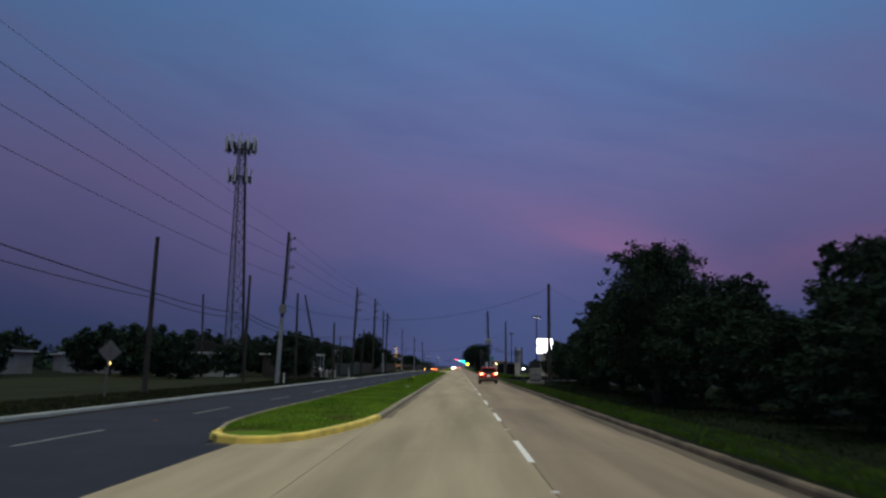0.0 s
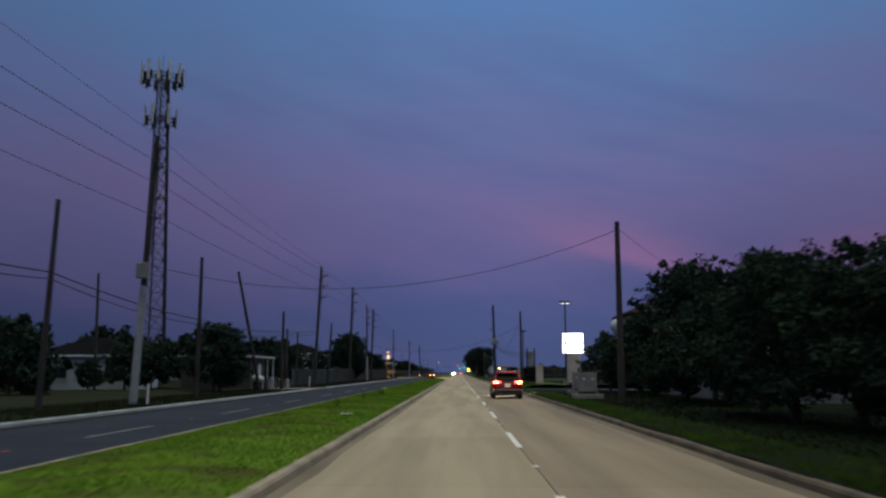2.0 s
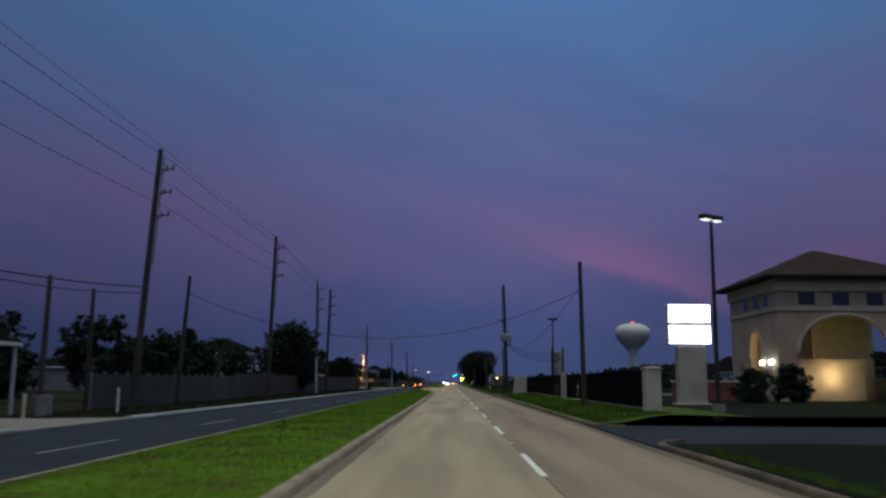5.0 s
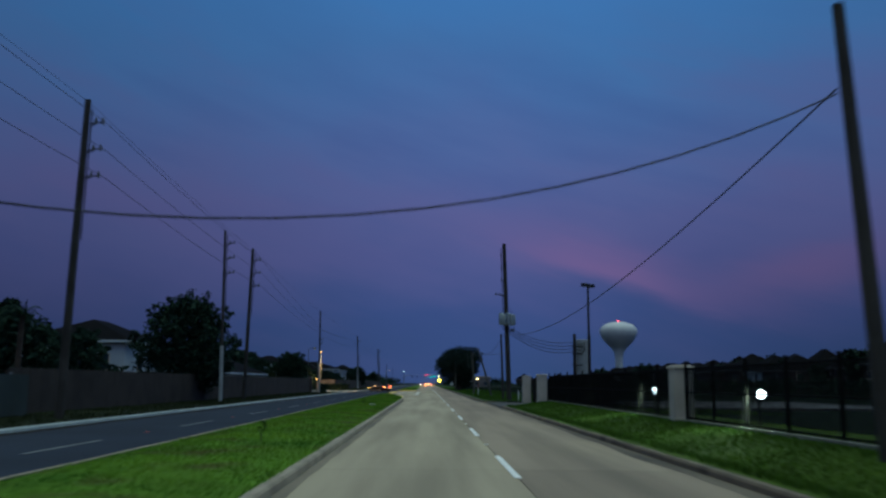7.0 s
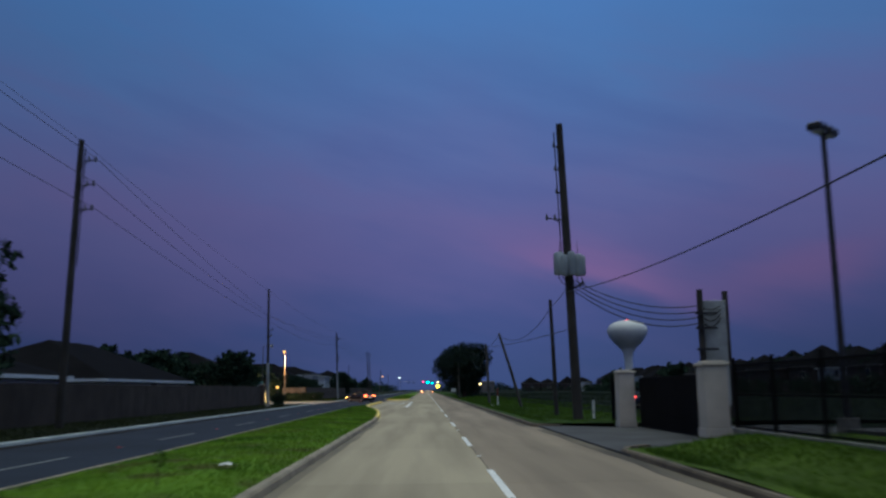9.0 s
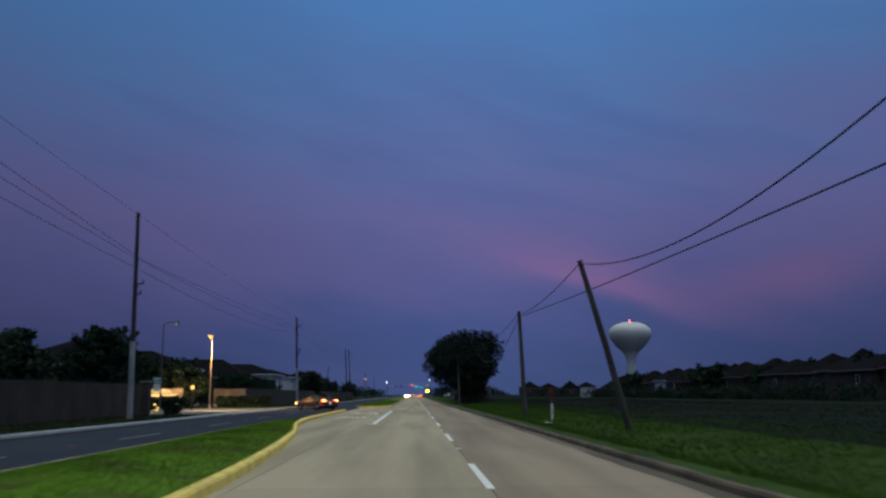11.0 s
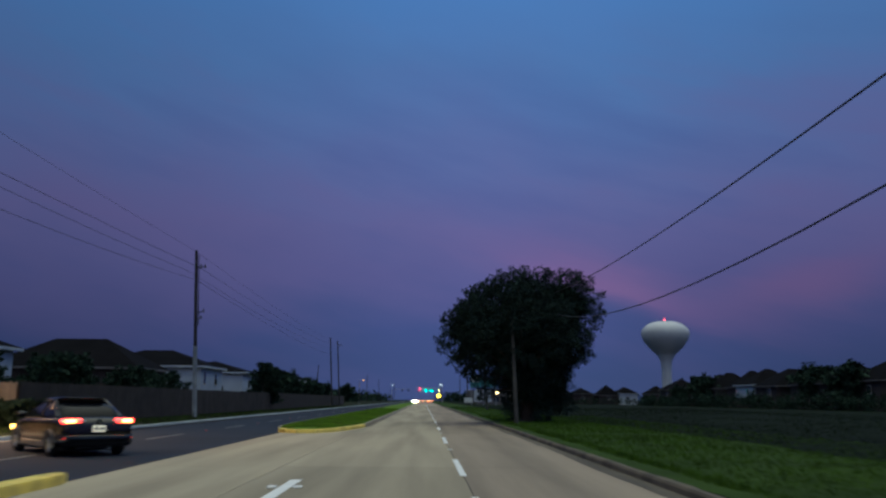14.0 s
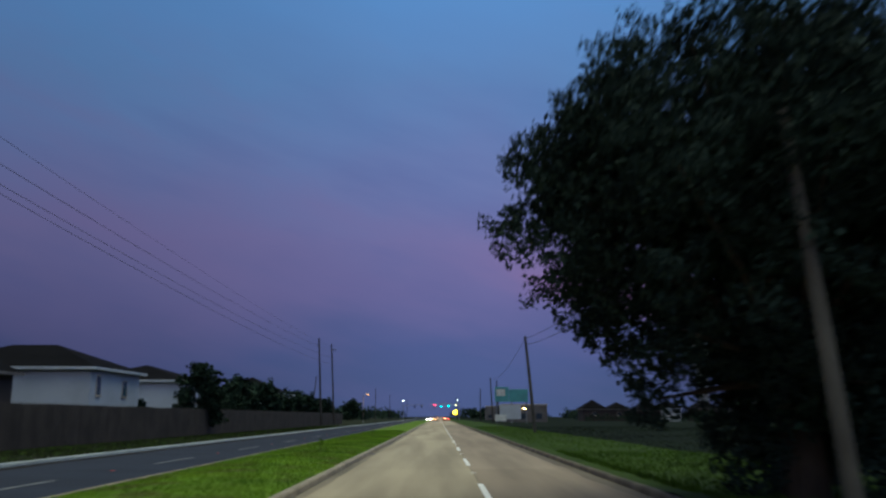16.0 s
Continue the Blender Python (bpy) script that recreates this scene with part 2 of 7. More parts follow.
STEEL_DULL = material("dull_sign_back", (0.16, 0.165, 0.17), (0.11, 0.115, 0.12), 0.6, 0.2, scale=1, fine=20, bump=0.05)
DARK_STEEL = material("dark_steel", (0.035, 0.035, 0.04), None, 0.5, 0.4, scale=1, fine=20, bump=0.05)
PALE_METAL = material("pale_grey_metal_paint", (0.55, 0.58, 0.60), (0.42, 0.45, 0.47), 0.5, scale=1, fine=20, bump=0.05)
CABLE = material("black_cable", (0.015, 0.015, 0.017), None, 0.6, scale=2, fine=20, bump=0)
TANK_WHITE = material("white_tank_paint", (0.62, 0.64, 0.65), (0.55, 0.57, 0.58), 0.5, scale=0.12, fine=1.5, bump=0.02, vary=0.05)
PILLAR = material("cream_stucco", (0.50, 0.46, 0.41), (0.38, 0.35, 0.31), 0.9, scale=0.9, fine=25, bump=0.3)
MAST_STEEL = material("dull_galvanised_steel", (0.10, 0.105, 0.115), (0.065, 0.068, 0.075), 0.6, 0.4, scale=1, fine=20, bump=0.05)
KERB_BROWN = material("dark_brown_kerb", (0.15, 0.120, 0.086), (0.060, 0.048, 0.036), 0.9, scale=1.0, fine=18, bump=0.4, vary=0.25)
GUTTER = material("dirty_gutter_concrete", (0.21, 0.180, 0.132), (0.11, 0.095, 0.070), 0.9, scale=0.8, fine=10, bump=0.3, vary=0.2, along=0.15)
GUTTER_BROWN = material("silted_unlit_gutter_concrete", (0.15, 0.125, 0.088), (0.065, 0.054, 0.040), 0.9, scale=0.8, fine=10, bump=0.3, vary=0.2, along=0.15)
LOT = material("grey_lot_concrete", (0.085, 0.086, 0.092), (0.058, 0.058, 0.062), 0.9, spec=0.2, scale=0.5, fine=9, bump=0.2, vary=0.15)
GREY_PAINT = material("grey_road_paint", (0.20, 0.21, 0.21), (0.10, 0.11, 0.12), 0.7, scale=3, fine=26, bump=0.15)
GUTTER_DARK = material("leaf_stained_gutter", (0.022, 0.019, 0.016), (0.012, 0.010, 0.009), 0.95, spec=0.1, scale=0.8, fine=10, bump=0.3, vary=0.2, along=0.2)
YELLOW_BLOOM = material("yellow_flowers", (0.62, 0.55, 0.05), (0.40, 0.42, 0.04), 0.8, spec=0.1, scale=2, fine=10, bump=0, vary=0.25, island=True)
# Right-lane concrete, headlight falloff put into a darker colour.
CONCRETE_DIM = material("dim_right_lane_concrete", (0.30, 0.245, 0.182), (0.195, 0.160, 0.120), 0.85, scale=0.9, fine=9, bump=0.18, vary=0.16, spec=0.2, along=0.06)
# Fence boards with lamplight put into a paler colour.
LAMPLIT_BOARD = material("lamplit_fence_boards", (0.26, 0.225, 0.175), (0.15, 0.13, 0.10), 0.9, scale=0.8, fine=18, bump=0.3, vary=0.2)
# Lawn turf, its headlight level likewise set by colour.
LAWN_TURF = material("lawn_turf", (0.066, 0.108, 0.010), (0.042, 0.070, 0.008), 1.0, spec=0.1, scale=0.45, fine=11, bump=0.6, vary=0.25)
RED_PAINT = material("red_car_paint", (0.25, 0.007, 0.010), (0.21, 0.006, 0.009), 0.22, 0.25, scale=1, fine=30, bump=0, vary=0.04, spec=0.6)
BLACK_PAINT = material("black_car_paint", (0.012, 0.012, 0.014), (0.010, 0.010, 0.011), 0.2, 0.2, scale=1, fine=30, bump=0, vary=0.04, spec=0.6)
SILVER_PAINT = material("silver_car_paint", (0.40, 0.41, 0.42), (0.36, 0.37, 0.38), 0.25, 0.6, scale=1, fine=30, bump=0, vary=0.04, spec=0.6)
CAR_GLASS = material("tinted_car_glass", (0.010, 0.011, 0.014), (0.008, 0.009, 0.011), 0.06, 0, scale=1, fine=10, bump=0, vary=0.02, spec=0.12)
PLASTIC = material("grey_bumper_plastic", (0.13, 0.13, 0.13), (0.09, 0.09, 0.09), 0.6, scale=2, fine=40, bump=0.1)
TYRE = material("tyre_rubber", (0.02, 0.02, 0.02), None, 0.9, scale=3, fine=30, bump=0.3)
ALLOY = material("alloy_rim", (0.55, 0.55, 0.56), (0.4, 0.4, 0.41), 0.3, 0.8, scale=3, fine=30, bump=0)
CHROME = material("chrome", (0.75, 0.75, 0.76), (0.6, 0.6, 0.6), 0.12, 1.0, scale=3, fine=30, bump=0)
TAIL_RED = material("lit_tail_light", (0.7, 0.02, 0.02), None, 0.3, emit=(1.0, 0.045, 0.03), power=10, bump=0)
TAIL_HOT = material("brake_light_core", (0.8, 0.3, 0.1), None, 0.3, emit=(1.0, 0.42, 0.12), power=40, bump=0)
# Red lenses and reflectors: a faint glow painted in, no lamp behind.
TAIL_DIM = material("faint_glow_red_lens", (0.5, 0.02, 0.02), None, 0.25, emit=(1.0, 0.05, 0.02), power=0.7, bump=0)
# Amber bumper reflector, its glow added without a lamp.
AMBER = material("glowing_amber_reflector", (0.7, 0.3, 0.02), None, 0.3, emit=(1.0, 0.42, 0.05), power=2.5, bump=0)
AMBER_HOT = material("amber_signal", (0.7, 0.3, 0.02), None, 0.3, emit=(1.0, 0.45, 0.07), power=14, bump=0)
LENS = material("clear_lamp_lens", (0.7, 0.7, 0.7), None, 0.12, 0.3, bump=0)
HEAD = material("lit_headlamp", (0.9, 0.9, 0.85), None, 0.3, emit=(1.0, 0.90, 0.74), power=1500, bump=0)
# Plate glows faintly itself, in place of a plate lamp.
PLATE = material("lamplit_number_plate", (0.72, 0.70, 0.60), (0.66, 0.64, 0.54), 0.5, emit=(1.0, 0.86, 0.55), power=0.45, scale=4, fine=30, bump=0)
PLATE_BAR = material("dark_plate_print", (0.25, 0.24, 0.22), None, 0.6, bump=0)
SIGN_LIT = material("lit_white_sign_face", (0.9, 0.9, 0.9), None, 0.4, emit=(1.0, 0.92, 0.98), power=5.0, bump=0)
SIGN_BAR = material("pale_print_on_sign", (0.6, 0.6, 0.65), None, 0.4, emit=(0.8, 0.7, 0.85), power=2.2, bump=0)
BRICK_RED = material("dark_red_brick", (0.22, 0.075, 0.06), (0.15, 0.05, 0.045), 0.9, scale=2, fine=12, bump=0.5)
STUCCO = material("tan_stucco", (0.46, 0.36, 0.27), (0.36, 0.28, 0.21), 0.9, scale=0.5, fine=14, bump=0.3)
STUCCO_GREY = material("grey_stucco", (0.15, 0.14, 0.14), (0.11, 0.10, 0.10), 0.9, scale=0.5, fine=14, bump=0.3)
TRIM_PALE = material("pale_stone_trim", (0.5236, 0.4488, 0.3553), (0.4301, 0.3647, 0.2899), 0.85, scale=0.8, fine=20, bump=0.2)
ROOF_BROWN = material("brown_roof_tiles", (0.034, 0.023, 0.020), (0.022, 0.015, 0.013), 0.85, spec=0.1, scale=0.6, fine=8, bump=0.5)
ROOF_GREY = material("dark_grey_shingles", (0.0072, 0.0072, 0.009), (0.0045, 0.0045, 0.00585), 0.95, spec=0.03, scale=0.5, fine=7, bump=0.5)
WINDOW = material("dark_window_pane", (0.035, 0.05, 0.07), (0.025, 0.035, 0.05), 0.08, scale=0.4, fine=3, bump=0, spec=0.6)
WARM_LAMP = material("warm_lamp_glass", (0.9, 0.8, 0.5), None, 0.3, emit=(1.0, 0.62, 0.20), power=20, bump=0)
SODIUM = material("sodium_lamp_glass", (0.30, 0.16, 0.05), None, 0.3, emit=(1.0, 0.46, 0.09), power=2.6, bump=0)
COOL_LAMP = material("cool_lamp_glass", (0.9, 0.9, 0.9), None, 0.3, emit=(0.95, 1.0, 0.85), power=25, bump=0)
GREEN_LAMP = material("green_signal_lens", (0.1, 0.6, 0.4), None, 0.3, emit=(0.0, 1.0, 0.55), power=160, bump=0)
RED_LAMP = material("red_signal_lens", (0.6, 0.05, 0.05), None, 0.3, emit=(1.0, 0.006, 0.03), power=110, bump=0)
YELLOW_LAMP = material("yellow_signal_lens", (0.7, 0.5, 0.05), None, 0.3, emit=(1.0, 0.62, 0.02), power=14, bump=0)
WALL_WHITE = material("white_siding", (0.5175, 0.5625, 0.6188), (0.4275, 0.4725, 0.5175), 0.8, scale=0.4, fine=5, bump=0.2, vary=0.06)
WALL_GREY = material("pale_grey_metal_wall", (0.189, 0.1985, 0.2174), (0.1323, 0.1418, 0.1559), 0.75, scale=0.35, fine=6, bump=0.2)
BOARD = material("weathered_fence_board", (0.049, 0.0392, 0.0336), (0.0266, 0.0217, 0.0189), 0.95, scale=0.7, fine=16, bump=0.5, vary=0.30)
TIN = material("grey_green_sheet_metal", (0.0525, 0.0675, 0.07125), (0.0375, 0.0465, 0.0495), 0.6, 0.3, scale=0.5, fine=8, bump=0.2)
IRON = material("black_iron", (0.008, 0.008, 0.009), None, 0.6, 0.0, spec=0.03, scale=1, fine=20, bump=0)
CABINET = material("pale_utility_cabinet", (0.22, 0.225, 0.22), (0.16, 0.165, 0.16), 0.6, scale=1.2, fine=14, bump=0.1)
RED_POST = material("red_marker_post", (0.1575, 0.021, 0.014), None, 0.6, bump=0.05)
WHITE_POST = material("white_marker_post", (0.75, 0.76, 0.74), None, 0.6, bump=0.05)
HUT_WALL = material("dark_block_wall", (0.06, 0.0544, 0.0528), (0.04, 0.0368, 0.036), 0.9, scale=0.5, fine=8, bump=0.4)
TEAL = material("teal_sign_board", (0.10, 0.34, 0.36), (0.08, 0.26, 0.28), 0.6, scale=0.6, fine=8, bump=0.05)
WALL_DIM = material("dull_brown_brick", (0.055, 0.043, 0.040), (0.036, 0.029, 0.028), 0.9, scale=0.5, fine=8, bump=0.3)
BEACON = material("red_obstruction_lamp", (0.6, 0.05, 0.05), None, 0.3, emit=(1.0, 0.08, 0.10), power=6, bump=0)
CAN_GREY = material("grey_transformer_paint", (0.30, 0.35, 0.40), (0.22, 0.26, 0.30), 0.6, scale=1.5, fine=16, bump=0.05)
MARKER_RED = material("red_road_reflector", (0.45, 0.05, 0.05), None, 0.4, scale=3, fine=26, bump=0.05)

# ---- builders ----
def mesh_from(name, verts, faces, mat=None, smooth=False):
    me = bpy.data.meshes.new(name)
    me.from_pydata(verts, [], faces)
    if mat:
        me.materials.append(mat)
    if smooth:
        for poly in me.polygons:
            poly.use_smooth = True
    me.update()
    return me


def part(name, bm, mat, parent=None, label="", smooth=False):
    """Links a bmesh as one mesh object under a thing or a part."""
    me = bpy.data.meshes.new(name)
    bm.to_mesh(me)
    bm.free()
    me.materials.append(mat)
    if smooth:
        for poly in me.polygons:
            poly.use_smooth = True
    ob = new(name, me)
    ob.parent = parent
    return tagged(ob, label)


def piece(name, me, parent=None, m=None, label=""):
    ob = new(name, me)
    ob.parent = parent
    if m is not None:
        ob.matrix_basis = m
    return tagged(ob, label)


def empty(name, m, label, category, group="", kind=""):
    ob = new(name)
    ob.matrix_basis = m
    ob.empty_display_size = 0.2
    return tagged(ob, label, category, group, kind)


def box(bm, x0, x1, y0, y1, z0, z1, bevel=0.0):
    r = bmesh.ops.create_cube(bm, size=1.0, matrix=Matrix.Translation(((x0 + x1) / 2, (y0 + y1) / 2, (z0 + z1) / 2)) @ Matrix.Diagonal((x1 - x0, y1 - y0, z1 - z0, 1)))
    if bevel:
        edges = list({e for v in r["verts"] for e in v.link_edges})
        bmesh.ops.bevel(bm, geom=edges, offset=bevel, segments=1, affect="EDGES")
    return bm


def boxes(*rows, bevel=0.0):
    bm = bmesh.new()
    for row in rows:
        box(bm, *row, bevel=bevel)
    return bm


def rod(bm, a, b, ra, rb=None, n=8, caps=True):
    """A tapered rod from a to b."""
    a, b = Vector(a), Vector(b)
    rb = ra if rb is None else rb
    m = Matrix.Translation((a + b) / 2) @ (b - a).to_track_quat("Z", "Y").to_matrix().to_4x4()
    bmesh.ops.create_cone(bm, cap_ends=caps, segments=n, radius1=ra, radius2=rb, depth=(b - a).length, matrix=m)
    return bm


def rods(*rows, n=8):
    bm = bmesh.new()
    for row in rows:
        rod(bm, *row, n=n)
    return bm


def tube(points, r, n=6):
    """A tube along a list of points, as vertices and faces."""
    pts = [Vector(p) for p in points]
    verts, faces = [], []
    for i, p in enumerate(pts):
        d = (pts[min(i + 1, len(pts) - 1)] - pts[max(i - 1, 0)]).normalized()
        side = d.cross(Vector((0, 0, 1)))
        side = side.normalized() if side.length > 1e-4 else Vector((1, 0, 0))
        up = side.cross(d)
        rr = r[i] if isinstance(r, (list, tuple)) else r
        for k in range(n):
            a = 2 * pi * k / n
            verts.append(p + side * (cos(a) * rr) + up * (sin(a) * rr))
    for i in range(len(pts) - 1):
        for k in range(n):
            faces.append((i * n + k, i * n + (k + 1) % n, (i + 1) * n + (k + 1) % n, (i + 1) * n + k))
    faces.append(tuple(range(n))[::-1])
    faces.append(tuple(range(len(verts) - n, len(verts))))
    return verts, faces


def cable(name, a, b, sag, r, label, group="", category="cable", n=20):
    a, b = Vector(a), Vector(b)
    pts = [a.lerp(b, i / n) - Vector((0, 0, 4 * sag * (i / n) * (1 - i / n))) for i in range(n + 1)]
    ob = new(name, mesh_from(name, *tube(pts, r, 5), CABLE, True))
    return tagged(ob, label, category, group)


def lathe(profile, n=32):
    bm = bmesh.new()
    rings = []
    for r, z in profile:
        if r < 1e-4:
            rings.append([bm.verts.new((0, 0, z))])
        else:
            rings.append([bm.verts.new((r * cos(2 * pi * k / n), r * sin(2 * pi * k / n), z)) for k in range(n)])
    for lo, hi in zip(rings, rings[1:]):
        for k in range(n):
            j = (k + 1) % n
            if len(lo) == 1 and len(hi) > 1:
                bm.faces.new((lo[0], hi[k], hi[j]) if lo[0].co.z > hi[0].co.z else (lo[0], hi[j], hi[k]))
            elif len(hi) == 1 and len(lo) > 1:
                bm.faces.new((lo[k], lo[j], hi[0]))
            elif len(lo) > 1:
                bm.faces.new((lo[k], lo[j], hi[j], hi[k]))
    return bm


def prism(outline, z0, z1):
    """A flat plate from an outline of x, y points."""
    bm = bmesh.new()
    low = [bm.verts.new((x, y, z0)) for x, y in outline]
    top = [bm.verts.new((x, y, z1)) for x, y in outline]
    bm.faces.new(top)
    bm.faces.new(low[::-1])
    for i in range(len(outline)):
        j = (i + 1) % len(outline)
        bm.faces.new((low[i], low[j], top[j], top[i]))
    bmesh.ops.recalc_face_normals(bm, faces=bm.faces)
    return bm


def setting(name, bm, mat, label, category, smooth=False):
    return tagged(part(name, bm, mat, None, label, smooth), "", category, "", "structure")


def lerp_at(table, y):
    """The value at y in rows of (y, value)."""
    for (y0, v0), (y1, v1) in zip(table, table[1:]):
        if y0 <= y <= y1:
            return v0 + (v1 - v0) * (y - y0) / (y1 - y0)
    return table[0][1] if y < table[0][0] else table[-1][1]

# ---- ground, roads, kerbs ----
LANE_L, LANE_R = -3.82, 3.5
KERB_R = (3.5, 3.5, 3.25)  # the three runs of the right-hand kerb
MED_L = -8.1
FAR_L = -14.4
MED_RIGHT = [(28.2, -3.82), (203, -3.82), (212, -4.05), (220, -4.5), (228, -5.2), (236, -6.25), (243, -6.72), (250, -6.86), (270.5, -6.8)]


def bank_rise(x):
    """How far the lawn before the iron fence rises from the kerb."""
    f = min(1.0, max(0.0, (x - 4.2) / 2.3))
    return 0.29 * f * f * (3 - 2 * f)


def sheet(name, x0, x1, y0, y1, z, mat, label, category, nx=1, ny=1, rough=0.0, rise=None):
    bm = bmesh.new()
    rows = []
    for j in range(ny + 1):
        y = y0 + (y1 - y0) * j / ny
        row = []
        for i in range(nx + 1):
            x = x0 + (x1 - x0) * i / nx
            h = rough * noise.noise((x * 0.35, y * 0.35, 0.0)) if rough else 0.0
            row.append(bm.verts.new((x, y, z + h + (rise(x) if rise else 0.0))))
        rows.append(row)
    for a, b in zip(rows, rows[1:]):
        for i in range(nx):
            bm.faces.new((a[i], a[i + 1], b[i + 1], b[i]))
    return setting(name, bm, mat, label, category)


sheet("ground", -2600, 2600, -400, 3800, -0.06, UNLIT_TURF, "rough field reaching the horizon, unlit darkness in its colour", "ground", 8, 8)
setting("road", boxes((-9.0, LANE_R + 0.02, -80, 1500, -0.3, -0.012)), JOINT, "bed of the tan concrete road with tarred joints", "road")
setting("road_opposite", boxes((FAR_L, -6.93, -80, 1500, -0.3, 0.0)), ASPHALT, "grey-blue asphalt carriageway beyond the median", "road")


def kerb_line(name, path, mat, label, w=0.17, h=0.15, side=1):
    """A kerb along a path of x, y points, lying to the left (side 1) of its direction, with a worn, chamfered edge."""
    bm = bmesh.new()
    rings = []
    for i, (x, y) in enumerate(path):
        a, b = path[max(i - 1, 0)], path[min(i + 1, len(path) - 1)]
        d = Vector((b[0] - a[0], b[1] - a[1])).normalized()
        nx, ny = -d.y * side, d.x * side
        j = 0.012 * noise.noise((x * 0.7, y * 0.7, 2.0))
        prof = [(0.0, -0.1), (0.02, h - 0.04 + j), (0.05, h + j), (w, h + j), (w, -0.1)]
        rings.append([bm.verts.new((x + nx * o, y + ny * o, z)) for o, z in prof])
    for a, b in zip(rings, rings[1:]):
        for k in range(4):
            bm.faces.new((a[k], a[k + 1], b[k + 1], b[k]))
    for ring in (rings[0], rings[-1]):
        bm.faces.new(ring)
    bmesh.ops.recalc_face_normals(bm, faces=bm.faces)
    return setting(name, bm, mat, label, "kerb")


def straight(x, y0, y1, step=2.0):
    n = max(1, int(abs(y1 - y0) / step))
    return [(x, y0 + (y1 - y0) * i / n) for i in range(n + 1)]


def nose(y0):
    """The rounded, slanting nose of a median whose right side begins 9 m past y0."""
    return [(-7.35, y0 + 2.6), (-7.15, y0 + 1.3), (-6.75, y0 + 0.45), (-6.2, y0 + 0.05), (-5.4, y0 + 0.3), (-4.8, y0 + 1.5), (-4.3, y0 + 4.0), (-3.95, y0 + 6.8), (-3.82, y0 + 9.0)]


def left_edge(y0, end, tip=False):
    """The far side of a median, which widens behind its nose and may close again at a tip."""
    path = [(-7.35, y0 + 2.6), (-7.72, y0 + 4.6), (-7.98, y0 + 7.6)] + straight(MED_L, y0 + 11.0, end)
    return path + [(-8.0, end + 3.5), (-7.72, end + 6.5), (-7.3, end + 9.0)] if tip else path


def table_path(y0, y1, step=2.0):
    n = int((y1 - y0) / step)
    return [(lerp_at(MED_RIGHT, y0 + (y1 - y0) * i / n), y0 + (y1 - y0) * i / n) for i in range(n + 1)]


def median(tag, y0, right_path, end, tip=False):
    """A grassed median: yellow nose, kerbs on both sides and a crowned strip of turf."""
    kerb_line("kerb_median_nose_" + tag, nose(y0), YELLOW, "yellow-painted kerb round the nose of the grassed median", w=0.24, h=0.16, side=1)
    far_side = left_edge(y0, end, tip)
    table = [(y, x) for x, y in far_side]
    rows = [(-6.95, -5.9, y0 + 0.5), (-7.15, -4.9, y0 + 2.2), (-7.5, -4.5, y0 + 4.2), (-7.74, -4.15, y0 + 6.8)]
    for x, y in right_path:
        rows.append((lerp_at(table, y) + 0.16, x - 0.16 - 0.22 * min(1.0, max(0.0, (y - 236.0) / 7.0)) * tip, y))
    bm = bmesh.new()
    strips = []
    for a, b, y in rows:
        ring = []
        for k in range(7):
            f = k / 6
            x = a + (b - a) * f
            crown = 0.10 * sin(pi * f) * min(1.0, (b - a) / 2.5)
            ring.append(bm.verts.new((x, y, 0.125 + crown + 0.02 * noise.noise((x, y * 0.6, 5.0)))))
        strips.append(ring)
    for a, b in zip(strips, strips[1:]):
        for k in range(6):
            bm.faces.new((a[k], a[k + 1], b[k + 1], b[k]))
    setting("median_" + tag, bm, MEDIAN_TURF, "crowned strip of green turf between the carriageways", "median", True)
    kerb_line("kerb_median_left_" + tag, far_side, KERB, "worn concrete kerb of the median", side=-1)


median("near", 19.2, table_path(28.2, 244.4), 235.0, True)
kerb_line("kerb_median_right_near", table_path(28.2, 207.0), KERB, "worn concrete kerb of the median", w=0.2, h=0.15)
kerb_line("kerb_median_bay", table_path(207.0, 236.0), YELLOW, "yellow-painted kerb beside the turning bay", w=0.22, h=0.16)
divider = prism([(-6.25, 236.0), (-6.72, 243.0), (-6.86, 250.0), (-6.8, 270.3), (-6.88, 270.75), (-7.02, 270.9), (-7.16, 270.75), (-7.24, 270.3), (-7.28, 250.0), (-7.08, 243.0), (-6.48, 236.0)], -0.1, 0.135)
bm = prism([(-6.27, 236.0), (-6.74, 243.0), (-6.88, 250.0), (-6.82, 270.3), (-6.895, 270.72), (-7.02, 270.86), (-7.145, 270.72), (-7.22, 270.3), (-7.26, 250.0), (-7.06, 243.0), (-6.46, 236.0)], 0.135, 0.16)
me = bpy.data.meshes.new("divider_top")
bm.to_mesh(me)
bm.free()
divider.from_mesh(me)
bpy.data.meshes.remove(me)
setting("divider", divider, YELLOW, "narrow yellow-painted concrete divider beside the turning bay", "kerb")
median("far", 292.6, straight(LANE_L, 301.6, 590.0, 6.0), 590)
kerb_line("kerb_median_right_far", straight(LANE_L, 301.6, 590.0), KERB, "worn concrete kerb of the median", w=0.2, h=0.15)

# left kerb, with a driveway and a side street
DRIVE_L = (110.5, 119.5)
SIDE_L = (267.0, 280.5)
LEFT_RUNS = [(-60, DRIVE_L[0]), (DRIVE_L[1], SIDE_L[0] - 6), (SIDE_L[1] + 6, 900)]
